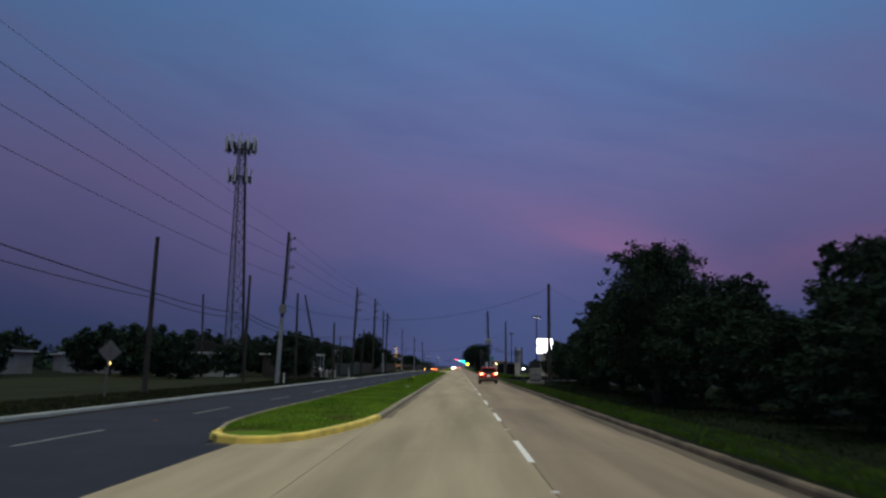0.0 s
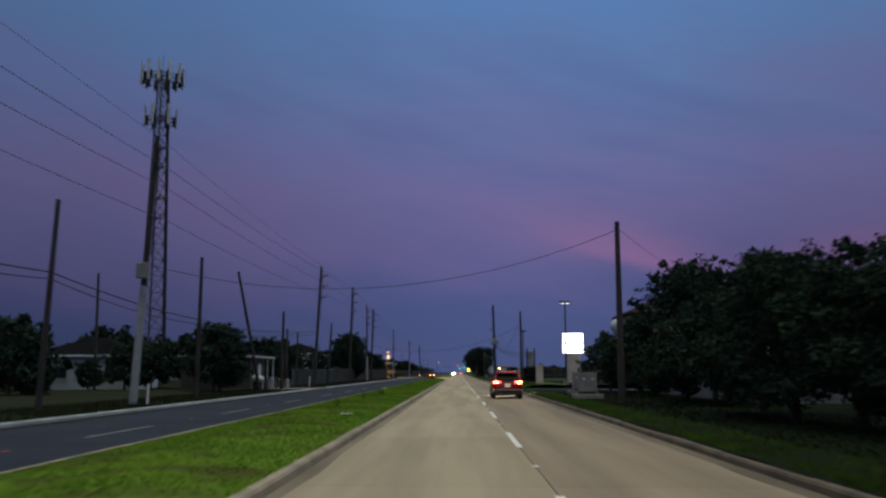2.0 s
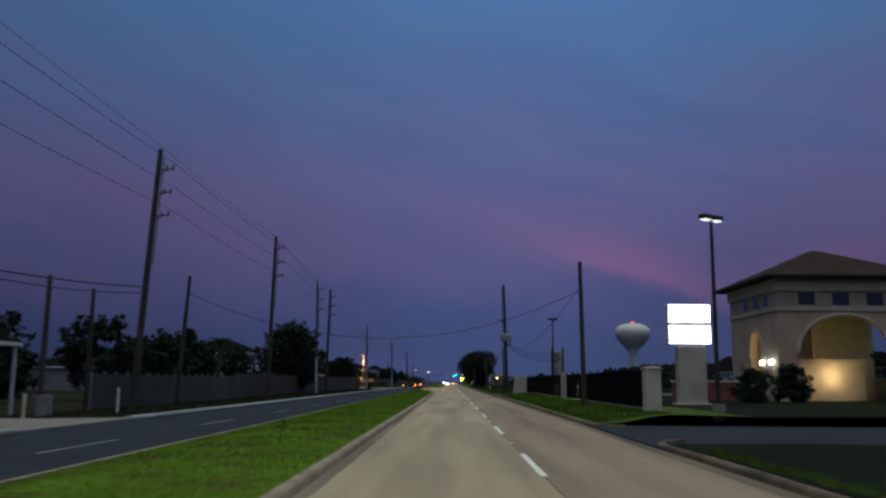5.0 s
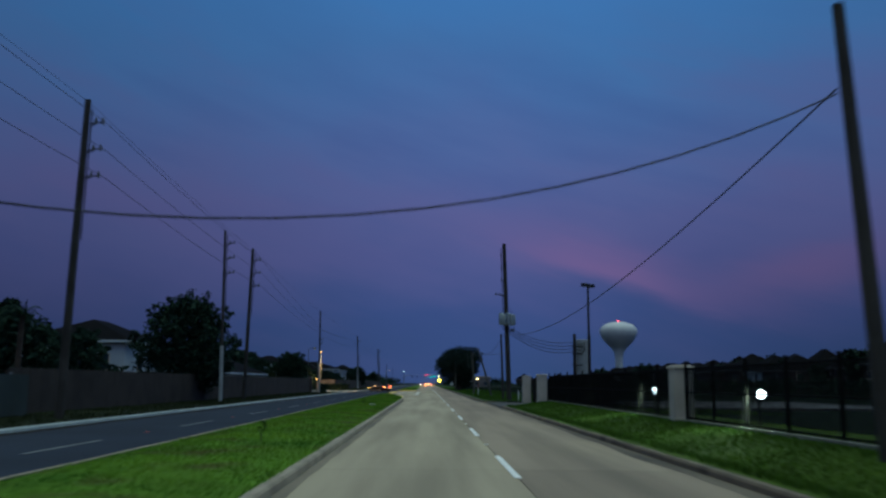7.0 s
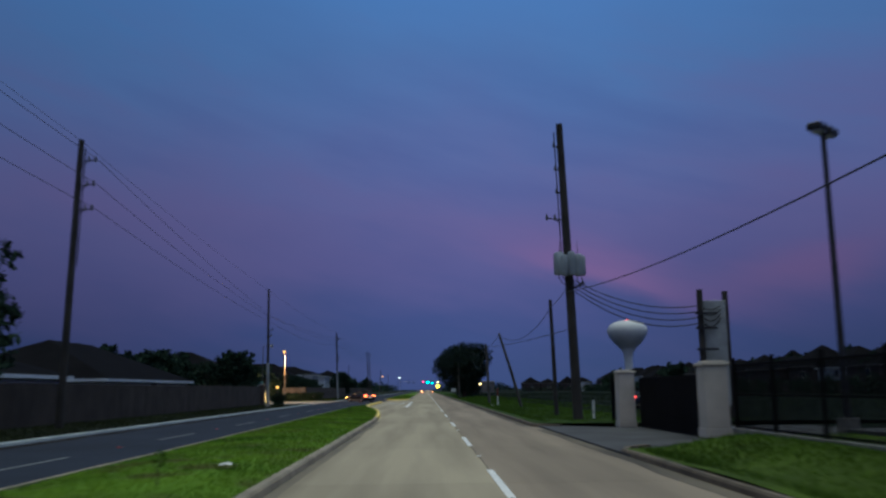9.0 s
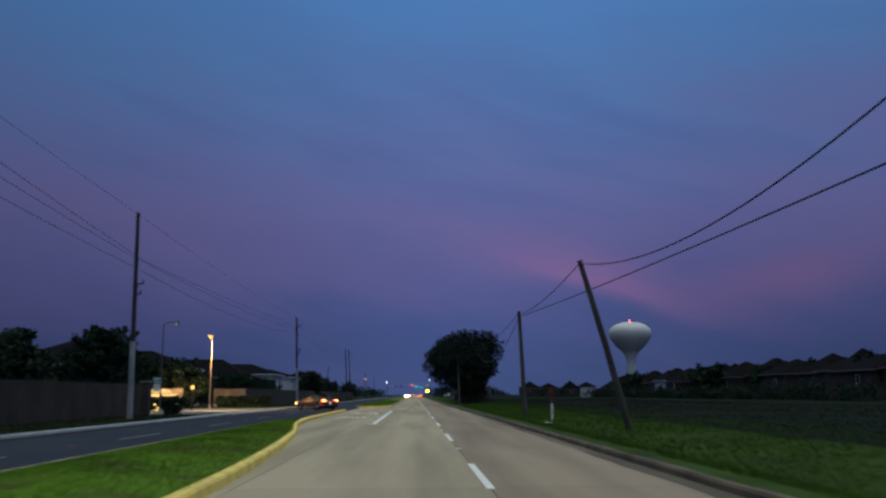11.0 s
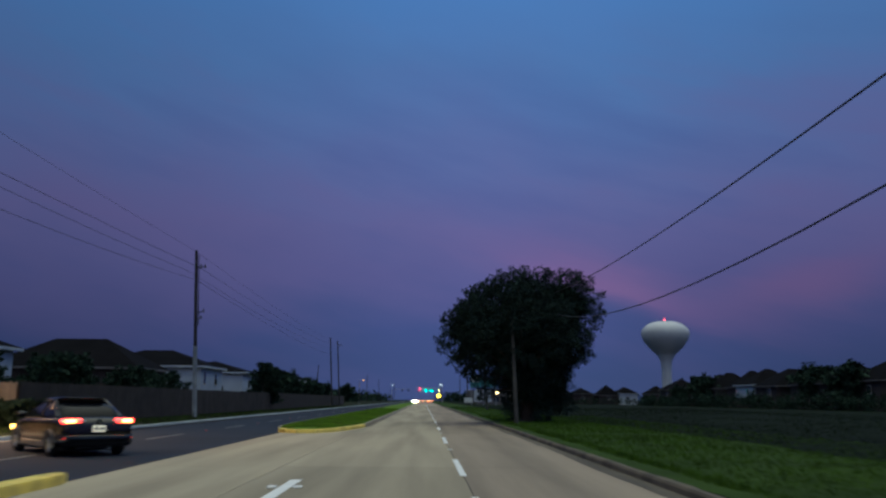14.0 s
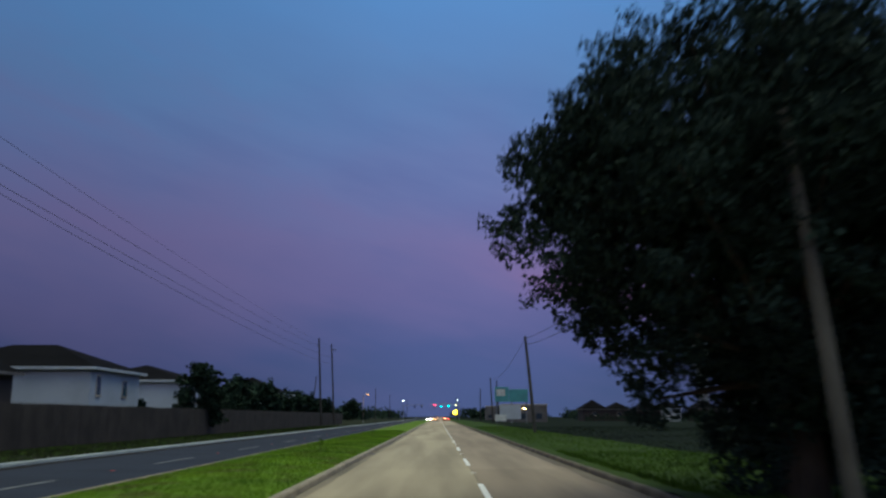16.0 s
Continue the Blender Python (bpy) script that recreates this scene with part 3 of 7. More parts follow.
for k, (a, b) in enumerate(LEFT_RUNS):
    path = straight(FAR_L, a, b, 3.0)
    if k == 1:
        path += [(FAR_L - 0.5, b + 2.2), (FAR_L - 1.9, b + 4.2), (FAR_L - 4.0, b + 5.6), (FAR_L - 7.0, b + 6.0), (-60, b + 6.0)]
    if k == 2:
        path = [(-60, a - 6.0), (FAR_L - 7.0, a - 6.0), (FAR_L - 4.0, a - 5.6), (FAR_L - 1.9, a - 4.2), (FAR_L - 0.5, a - 2.2)] + path
    kerb_line("kerb_left_%d" % (k + 1), path, KERB_PALE, "pale concrete kerb along the far carriageway", w=0.24, h=0.13, side=1)
setting("side_street", boxes((-120, FAR_L - 0.01, SIDE_L[0] - 5.8, SIDE_L[1] + 5.8, -0.3, -0.004)), SLAB, "pale concrete side street under a street lamp", "road")
setting("driveway_left", prism([(FAR_L - 0.01, DRIVE_L[0] - 1), (FAR_L - 0.01, DRIVE_L[1] + 1), (FAR_L - 3.0, DRIVE_L[1] - 1.0), (-24.0, DRIVE_L[1] - 1.0), (-24.0, DRIVE_L[0] + 1.0), (FAR_L - 3.0, DRIVE_L[0] + 1.0)], -0.2, 0.055), SLAB, "pale concrete driveway apron", "driveway")
for k, (a, b) in enumerate(LEFT_RUNS):
    sheet("verge_left_%d" % (k + 1), -46, FAR_L - 0.3, a, b, 0.04, VERGE_UNLIT, "grass verge with unlit darkness in its colour", "verge", 10, int((b - a) / 4), 0.08)

# right kerb and verge, with two driveways
DRIVE_A, DRIVE_B = (106.5, 117.0), (181.5, 194.5)
RIGHT_RUNS = [(-60, DRIVE_A[0]), (DRIVE_A[1], DRIVE_B[0] - 1.5), (DRIVE_B[1] + 1.5, 900)]
for k, (a, b) in enumerate(RIGHT_RUNS):
    edge = KERB_R[k]
    path = straight(edge, a, b, 2.0)
    if k in (0, 1):
        path += [(edge + 0.3, b + 0.9), (edge + 1.0, b + 1.6)]
    if k in (1, 2):
        path = [(edge + 1.0, a - 1.6), (edge + 0.3, a - 0.9)] + path
    kerb_line("kerb_right_%d" % (k + 1), path, KERB_BROWN, "dark brown concrete kerb beside the verge", w=0.2, h=0.13, side=-1)
    # first run takes the dark turf, painting in the headlight missing there
    sheet("verge_right_%d" % (k + 1), edge + 0.16, 9.5, a, b, 0.13, (UNLIT_TURF, LAWN_TURF, SOIL)[k], "mown green grass verge", "verge", 12 if k == 1 else 5, int((b - a) / 2), 0.07, bank_rise if k == 1 else None)
    sheet("field_right_%d" % (k + 1), 9.5, 70.0, a, b, 0.12, UNLIT_TURF, "rough grass behind the verge, unlit darkness in its colour", "field", 12, int((b - a) / 6), 0.10, bank_rise if k == 1 else None)
setting("driveway_bank", prism([(LANE_R, DRIVE_A[0] - 1.0), (LANE_R + 1.0, DRIVE_A[0]), (40, DRIVE_A[0]), (40, DRIVE_A[1]), (LANE_R + 1.0, DRIVE_A[1]), (LANE_R, DRIVE_A[1] + 1.0)], -0.2, 0.05), ASPHALT, "dark asphalt driveway to the arched building", "driveway")
setting("driveway_gate", prism([(LANE_R, DRIVE_B[0] - 2.5), (LANE_R + 1.0, DRIVE_B[0] - 1.0), (6.6, DRIVE_B[0] + 0.6), (14, DRIVE_B[0] + 0.6), (14, DRIVE_B[1] - 1.6), (6.6, DRIVE_B[1] - 1.6), (LANE_R + 1.0, DRIVE_B[1]), (LANE_R, DRIVE_B[1] + 1.5)], -0.2, 0.06), LOT, "blue-grey concrete gate driveway between two pillars", "driveway")

setting("parking_lot", boxes((9.4, 24.0, 164.0, 180.5, 0.0, 0.515)), LOT, "grey concrete lot behind the iron fence", "parking lot")

# road paint
DASH_N = 4.57
DASH_Y = [(0, 16.4), (2, 40.2), (4, 64.0), (14, 183.7), (17, 223.5), (20, 259.9), (24, 309.8), (60, 752.0)]  # number of the dash, its near end
DASH_P = 12.2


def dash_y(i):
    return 16.4 + DASH_P * i if i < 0 else lerp_at(DASH_Y, i)


bm = bmesh.new()
box(bm, -0.065, 0.065, 0, DASH_N, 0.0, 0.006)
dash_me = bpy.data.meshes.new("lane_dash")
bm.to_mesh(dash_me)
bm.free()
dash_me.materials.append(WHITE_PAINT)
bm = bmesh.new()
box(bm, -0.06, 0.06, -0.06, 0.06, 0.0, 0.022, 0.012)
marker_me = bpy.data.meshes.new("road_marker")
bm.to_mesh(marker_me)
bm.free()
marker_me.materials.append(WHITE_PAINT)
for i in range(-3, 60):
    y = dash_y(i)
    ob = tagged(piece("lane_dash", dash_me, None, pose(0, y, 0.001)), "worn white dashed lane line on concrete", "road marking", "lane dashes", "structure")
    if i < 40:
        ob = tagged(piece("road_marker", marker_me, None, pose(0.0, y - 3.85, 0.0)), "raised white reflective marker on the road", "road marker", "road markers")
grey_dash_me = dash_me.copy()
grey_dash_me.materials.clear()
grey_dash_me.materials.append(GREY_PAINT)
for i in range(-3, 60):
    y = 18.0 + DASH_P * i
    tagged(piece("lane_dash", grey_dash_me, None, pose(-10.5, y, 0.004)), "grey dashed lane line on asphalt", "road marking", "lane dashes", "structure")
red_me = marker_me.copy()
red_me.materials.clear()
red_me.materials.append(MARKER_RED)
for i in range(0, 34):
    tagged(piece("road_marker", red_me, None, pose(-10.5, 14.2 + DASH_P * i, 0.002)), "raised red reflective marker on the asphalt", "road marker", "red road markers")
# grit-stained gutters with a wavering edge
def gutter(name, x_kerb, y0, y1, inward, wide, mat=GUTTER):
    bm = bmesh.new()
    n = int((y1 - y0) / 1.2)
    edge = []
    for i in range(n + 1):
        y = y0 + (y1 - y0) * i / n
        w = wide * (1 + 0.35 * noise.noise((y * 0.22, x_kerb, 1.0)) + 0.2 * noise.noise((y * 0.9, x_kerb, 7.0)))
        edge.append((bm.verts.new((x_kerb, y, 0.006)), bm.verts.new((x_kerb + inward * w, y, 0.004))))
    for a, b in zip(edge, edge[1:]):
        bm.faces.new((a[0], b[0], b[1], a[1]) if inward < 0 else (a[0], a[1], b[1], b[0]))
    bmesh.ops.recalc_face_normals(bm, faces=bm.faces)
    return setting(name, bm, mat, "grit-stained gutter along the kerb", "gutter")


# right gutters: silt, plus headlight falloff at the road edge in the colour
gutter("gutter_right", LANE_R, -40, 193, -1, 0.34, GUTTER_BROWN)
gutter("gutter_right_far", KERB_R[2], 196, 420, -1, 0.34, GUTTER_BROWN)
gutter("gutter_median", LANE_L, 29, 203, 1, 0.22)
gutter("gutter_median_far", LANE_L, 302, 420, 1, 0.22)
gutter("gutter_left", FAR_L, -40, 109.5, 1, 0.55, GUTTER_DARK)
gutter("gutter_left_middle", FAR_L, 120.5, 260, 1, 0.55, GUTTER_DARK)
gutter("gutter_left_far", FAR_L, 288, 430, 1, 0.55, GUTTER_DARK)
setting("road_opening", boxes((-6.929, -6.26, -60, 19.0, -0.2, 0.0)), ASPHALT, "grey-blue asphalt edge of the median opening", "road")

# ---- utility poles ----

def utility_pole(base, top, r=0.16, mat=None, label="weathered wooden utility pole in the grass verge", arms=(), side=1, sleeve=0.0):
    """A tapered round pole. arms: distance below the top and reach of each bracket; sleeve: height of a pale casing round its foot."""
    b, t = Vector(base), Vector(top)
    pole = empty("utility_pole", Matrix.Translation(b), label, "utility pole", "utility poles")
    d = t - b
    bm = bmesh.new()
    rod(bm, (0, 0, -0.3), d * 0.5, r, r * 0.86, 12)
    rod(bm, d * 0.5, d, r * 0.86, r * 0.68, 12)
    part("shaft", bm, mat or WOOD_POLE, pole, smooth=False)
    for drop, reach in arms:
        f = d * (1 - drop / d.length)
        bm = rods((f, f + Vector((reach * side, 0, 0.10)), 0.035), (f - Vector((0, 0, 0.26)), f + Vector((0.62 * reach * side, 0, 0.05)), 0.025), n=6)
        arm = part("bracket", bm, DARK_STEEL, pole)
        for share in (0.54, 0.95) if reach > 0.6 else (0.92,):
            q = f + Vector((reach * share * side, 0, 0.06))
            bm = rods((q - Vector((0, 0, 0.05)), q + Vector((0, 0, 0.10)), 0.075, 0.05), (q + Vector((0, 0, 0.10)), q + Vector((0, 0, 0.22)), 0.065, 0.035), n=8)
            part("insulator", bm, MAST_STEEL, arm, "grey ceramic insulator")
    if len(arms) > 2:
        foot, head = d * 0.55, d * 0.97
        part("conduit", rods((foot + Vector(((r + 0.06) * side, -0.05, 0)), head + Vector(((r + 0.06) * side, -0.05, 0)), 0.03), n=6), DARK_STEEL, pole)
    if sleeve:
        f = sleeve / d.z
        part("sleeve", rods((d * 0.004, d * f, r * 1.12, r * 1.02), n=14), POLE_SLEEVE, pole, "pale grey casing round the lower shaft")
        for up in (0.36, 0.72):
            part("strap", rods((d * (f * up), d * (f * up) + Vector((0, 0, 0.05)), r * 1.17), n=14), STEEL, pole)
    return pole


THREE = ((1.1, 0.78), (2.3, 0.78), (3.5, 0.78))
ONE = ((1.1, 0.78),)
LEFT_POLES = [  # base, top, radius, brackets, casing
    ((-18.6, 47.5, 0.0), (-18.33, 47.5, 8.75), 0.16, (), 0),
    ((-18.3, 68.0, 0.0), (-18.12, 68.2, 8.78), 0.14, (), 0),
    ((-17.1, 75.0, 0.0), (-16.4, 74.6, 13.3), 0.17, ((0.65, 0.6), (1.6, 0.7), (3.2, 0.7), (4.2, 0.55)), 5.8),
    ((-18.0, 88.1, 0.0), (-18.0, 88.1, 9.0), 0.15, (), 0),
    ((-16.9, 126.2, 0.0), (-16.43, 126.7, 13.15), 0.18, THREE, 0),
    ((-17.0, 157.2, 0.0), (-16.7, 157.0, 13.85), 0.19, THREE, 0),
    ((-17.75, 188.6, 0.0), (-18.0, 188.6, 13.65), 0.14, THREE, 4.4),
    ((-18.1, 198.8, 0.0), (-17.83, 198.8, 13.75), 0.19, THREE, 0),
    ((-17.5, 248.0, 0.0), (-17.57, 247.7, 12.15), 0.15, ((4.3, 0.5), (4.9, 0.35)), 4.5),
    ((-17.45, 319.2, 0.0), (-17.75, 318.3, 12.25), 0.15, ((1.3, 0.7), (4.6, 0.6), (5.1, 0.4)), 5.2),
    ((-18.5, 424.0, 0.0), (-19.2, 424.0, 13.3), 0.16, (), 0),
    ((-19.2, 446.0, 0.0), (-20.0, 446.0, 14.2), 0.16, ONE, 0),
]
for b, t, r, arms, casing in LEFT_POLES:
    utility_pole(b, t, r, arms=arms, sleeve=casing)
RIGHT_POLES = [
    ((6.5, 74.8, 0.1), (6.52, 74.9, 8.95), 0.17, ()),
    ((6.15, 135.0, 0.1), (6.12, 135.7, 8.8), 0.16, ()),
    ((5.9, 199.2, 0.1), (5.46, 199.2, 14.55), 0.24, ((1.2, 0.36), (2.37, 0.36), (3.54, 0.36), (4.85, 0.95))),
    ((6.0, 206.5, 0.1), (5.75, 206.0, 6.5), 0.13, ()),
    ((6.5, 227.6, 0.1), (4.62, 226.5, 5.95), 0.13, ()),
    ((5.36, 247.7, 0.1), (5.04, 247.3, 6.2), 0.14, ()),
    ((4.56, 305.1, 0.1), (4.42, 306.2, 6.3), 0.13, ()),
    ((8.0, 374.0, 0.1), (7.2, 374.0, 9.0), 0.17, ()),
]
for b, t, r, arms in RIGHT_POLES:
    # poles past y 220 take paler wood, painting in headlight on them
    utility_pole(b, t, r, WOOD_PALE if b[1] > 220 else None, arms=arms, side=-1)

# ---- trees ----


def leaf_mesh(name, blobs, count, size, mat, seed=0, clump=40):
    """Leaves scattered through the outer part of a list of ellipsoids (x, y, z, rx, ry, rz)."""
    g = np.random.default_rng(seed)
    blobs = np.array(blobs, float)
    vol = blobs[:, 3] * blobs[:, 4] * blobs[:, 5]
    share = vol ** 0.75 / (vol ** 0.75).sum()
    twigs = max(len(blobs) * 4, count // clump)
    pick = g.choice(len(blobs), twigs, p=share)
    d = g.normal(size=(twigs, 3))
    d /= np.linalg.norm(d, axis=1)[:, None]
    tip = blobs[pick, :3] + d * (g.uniform(0.15, 1.0, twigs) ** 0.4)[:, None] * blobs[pick, 3:]
    mine = g.integers(0, twigs, count)
    spread = (blobs[pick[mine], 3:] * 0.10 + size * 0.4) * np.clip(g.normal(size=(count, 3)), -1.5, 1.5)
    c = tip[mine] + spread
    inside = g.uniform(size=count) < 0.30
    own = g.choice(len(blobs), count, p=share)
    ball = g.normal(size=(count, 3))
    ball *= (g.uniform(0, 1, count) ** 0.33 * 0.76 / np.linalg.norm(ball, axis=1))[:, None]
    c[inside] = (blobs[own, :3] + ball * blobs[own, 3:])[inside]
    a = g.normal(size=(count, 3))
    a /= np.linalg.norm(a, axis=1)[:, None]
    b = np.cross(a, g.normal(size=(count, 3)))
    b /= np.linalg.norm(b, axis=1)[:, None]
    s = size * (g.uniform(0.6, 1.4, count) * np.where(inside, 1.9, 1.0))[:, None]
    v = np.empty((count, 4, 3))
    v[:, 0], v[:, 1], v[:, 2], v[:, 3] = c - a * s, c - b * s * 0.45, c + a * s, c + b * s * 0.45
    v[..., 2] = np.maximum(v[..., 2], 0.05)
    me = bpy.data.meshes.new(name)
    me.vertices.add(count * 4)
    me.vertices.foreach_set("co", v.ravel())
    me.loops.add(count * 4)
    me.loops.foreach_set("vertex_index", np.arange(count * 4))
    me.polygons.add(count)
    me.polygons.foreach_set("loop_start", np.arange(0, count * 4, 4))
    me.materials.append(mat)
    me.update(calc_edges=True)
    return me


def tree(m, height, width, seed, label, low=0.25, count=5000, leaf=0.16, mat=None, lobes=16, group="", category="tree", trunk_r=0.0):
    """A tapered trunk with forking limbs and a crown of many leaves in uneven lobes."""
    g = random.Random(seed)
    t = empty("tree" if category == "tree" else category, m, label, category, group)
    r0 = trunk_r or 0.022 * height + 0.05
    fork = height * max(low, 0.15)
    bm = bmesh.new()
    rod(bm, (0, 0, -0.15), (0.05, 0.03, fork), r0, r0 * 0.75, 9)
    blobs = []
    for k in range(lobes):
        a = 2.4 * k + g.uniform(-0.4, 0.4)
        f = (k + 0.5) / lobes
        z = height * (low + (1 - low) * (0.12 + 0.8 * f))
        wide = width * 0.5 * sqrt(max(0.06, 1 - (2 * f - 0.85) ** 2 * 0.75))
        d = wide * g.uniform(0.35, 0.72)
        s = width * g.uniform(0.15, 0.24)
        x, y = d * cos(a), d * sin(a)
        z = min(z, height - s * 0.7)
        blobs.append((x, y, z, s, s, s * g.uniform(0.6, 0.85)))
        for _ in range(3):
            b, up = a + g.uniform(-1.1, 1.1), g.uniform(-0.2, 1.0)
            o, q = s * g.uniform(0.85, 1.25), s * g.uniform(0.22, 0.38)
            blobs.append((x + o * cos(b) * cos(up), y + o * sin(b) * cos(up), min(z + o * sin(up) * 0.8, height * 1.04), q, q, q * 0.7))
        if k % 2 == 0:
            mid = (x * 0.4, y * 0.4, fork + (z - fork) * 0.5)
            rod(bm, (0.05, 0.03, fork * 0.92), mid, r0 * 0.42, r0 * 0.25, 6)
            rod(bm, mid, (x * 0.95, y * 0.95, z), r0 * 0.25, r0 * 0.07, 5)
    part("trunk", bm, BARK, t)
    crown = new("crown", leaf_mesh("crown", blobs, count, leaf, mat or LEAF, seed))
    crown.parent = t
    return t


WOOD = "dense dark broadleaf tree at the edge of the woods"
base_trees = [
    tree(pose(8.6, -6, 0.1), 4.2, 4.2, 11, WOOD, 0.05, 16000, 0.060, group="roadside woods"),
    tree(pose(9.2, 2, 0.1), 5.4, 5.0, 12, WOOD, 0.05, 18000, 0.064, group="roadside woods"),
    tree(pose(13.5, 10, 0.1), 6.6, 6.0, 13, WOOD, 0.06, 16000, 0.085, group="roadside woods"),
]
g = random.Random(5)
for y in range(8, 68, 4):
    if abs(y - 40) < 3:
        continue
    k = 0 if y < 36 else 1
    ob = copy_thing(base_trees[k], pose(9.2 + g.uniform(-0.4, 0.6), y + g.uniform(-1, 1), 0.1, 0, 0, g.uniform(0, 360)))
    s = g.uniform(0.78, 1.02)
    ob.scale = (g.uniform(0.95, 1.1), g.uniform(0.95, 1.1), s)
    if y % 8 == 0 and 20 < y < 70:
        copy_thing(base_trees[2], pose(14.5 + g.uniform(-1, 2), y + g.uniform(-1.5, 1.5), 0.1, 0, 0, g.uniform(0, 360)))
tree(pose(7.9, 40.6, 0.1), 7.5, 6.3, 21, "tall dark tree with an open crown above the woods", 0.12, 60000, 0.05, lobes=34)


def great_tree(m):
    """A huge evergreen with a lobed crown that overhangs the road and a skirt of low branches."""
    t = empty("tree", m, "huge dense evergreen tree beside the road", "tree")
    q = random.Random(77)
    blobs = []
    for k in range(120):
        f = (k + 0.5) / 120
        z = 1 - 2 * f * 0.86
        a = 2.39996 * k
        r = sqrt(max(0.0, 1 - z * z))
        lump = 0.84 + 0.20 * noise.noise((cos(a) * r * 2.2, sin(a) * r * 2.2, z * 2.2 + 4.0))
        x, y, zz = 5.1 * r * cos(a) * lump, 4.6 * r * sin(a) * lump, 6.0 + 3.9 * z * lump
        if zz < 3.2 and x < -2.2:
            zz += 0.6
        s = q.uniform(0.65, 1.15)
        blobs.append((x, y, zz, s * 1.15, s * 1.15, s * 0.85))
    for k in range(26):
        a = 2.39996 * k
        blobs.append((1.1 + 2.5 * cos(a) * q.uniform(0.5, 1), 2.3 * sin(a) * q.uniform(0.5, 1), q.uniform(0.6, 3.2), 0.95, 0.95, 0.9))
    # drooping inner branches
    for k in range(30):
        blobs.append((q.uniform(-2.3, 3.5), q.uniform(-1.6, 3.2), q.uniform(2.3, 4.8), 1.0, 1.0, 0.9))
    for x, z, s in ((-5.0, 5.4, 0.9), (-5.2, 4.7, 0.75), (-4.7, 6.6, 0.9), (-4.3, 4.2, 0.7), (4.3, 7.4, 0.9), (4.5, 4.6, 0.9), (0.4, 9.6, 0.9), (-1.8, 9.2, 0.8), (2.4, 9.5, 1.0), (3.3, 9.4, 1.0), (4.2, 8.6, 1.0), (4.9, 7.4, 0.95), (3.1, 8.5, 1.1), (5.1, 6.3, 0.9), (1.4, 9.6, 0.95), (4.5, 9.0, 0.9), (5.2, 8.2, 0.9), (5.5, 7.2, 0.8), (3.9, 9.6, 0.8), (-3.2, 8.3, 0.8), (-4.0, 7.5, 0.8), (-4.2, 4.0, 0.9), (-3.5, 3.3, 0.9), (-2.9, 2.6, 0.85), (-2.3, 1.9, 0.8), (-4.9, 5.9, 0.9)):
        blobs.append((x, q.uniform(-1.5, 0.5), z, s * 1.1, s, s * 0.8))
    bm = bmesh.new()
    rod(bm, (0.5, 0, -0.2), (0.5, 0.1, 2.6), 0.5, 0.38, 12)
    for k in range(0, len(blobs), 5):
        x, y, z = blobs[k][:3]
        mid = (0.5 + (x - 0.5) * 0.45, y * 0.45, 2.4 + (z - 2.4) * 0.5)
        rod(bm, (0.5, 0.1, 2.3), mid, 0.15, 0.08, 6)
        rod(bm, mid, (x, y, z), 0.08, 0.02, 5)
    part("trunk", bm, BARK, t)
    core = [(0.6, 0, 6.1, 3.4, 3.0, 2.9), (1.2, 0.2, 2.6, 2.0, 1.9, 1.9), (3.0, -0.2, 7.7, 1.9, 1.7, 1.5), (-2.9, -0.2, 6.2, 1.8, 1.7, 1.5)]
    crown = new("crown", leaf_mesh("crown", blobs, 165000, 0.049, LEAF_GREY, 31, 110))
    crown.parent = t
    inner = new("inner_foliage", leaf_mesh("inner_foliage", core, 44000, 0.11, LEAF, 32))
    inner.parent = t
    return t


great_tree(pose(5.2, 309.4, 0.1) @ Matrix.Diagonal((0.9, 0.95, 0.945, 1)))

# ---- water tower ----
wtower = empty("water_tower", pose(140, 752, 0), "white spheroid water tower on a flared stem", "water tower")
part("stem", lathe([(5.0, 0), (3.5, 3), (2.9, 8), (2.8, 20), (3.4, 25), (5.6, 28.5)], 32), TANK_WHITE, wtower, smooth=True)
part("tank", lathe([(5.5, 28.3), (9.4, 32), (12.8, 36.5), (13.9, 40), (13.2, 43), (10.2, 45.6), (5.7, 47.2), (0, 47.8)], 40), TANK_WHITE, wtower, smooth=True)
part("beacon", lathe([(0.0, 47.6), (0.28, 47.7), (0.42, 48.2), (0.42, 48.7), (0.28, 49.0), (0.0, 49.1)], 12), BEACON, wtower, "glowing red obstruction lamp")

# ---- vehicles ----
def loft(sections):
    """A skin through rings of equal length, closed at both ends."""
    bm = bmesh.new()
    rings = [[bm.verts.new(p) for p in ring] for ring in sections]
    n = len(rings[0])
    for a, b in zip(rings, rings[1:]):
        for k in range(n):
            bm.faces.new((a[k], a[(k + 1) % n], b[(k + 1) % n], b[k]))
    bm.faces.new(rings[0][::-1])
    bm.faces.new(rings[-1])
    bmesh.ops.recalc_face_normals(bm, faces=bm.faces)
    return bm


def body_ring(y, w, z0, z1, shoulder):
    half = [(0.0, z0), (w * 0.80, z0), (w * 0.95, z0 + 0.05), (w, z0 + 0.16), (w * 1.0, (z0 + z1) / 2), (w * 0.99, z1 - 0.16), (w * 0.965, z1 - 0.06), (w * shoulder, z1), (w * 0.5, z1 + 0.012), (0.0, z1 + 0.015)]
    return [(x, y, z) for x, z in half] + [(-x, y, z) for x, z in half[-2:0:-1]]


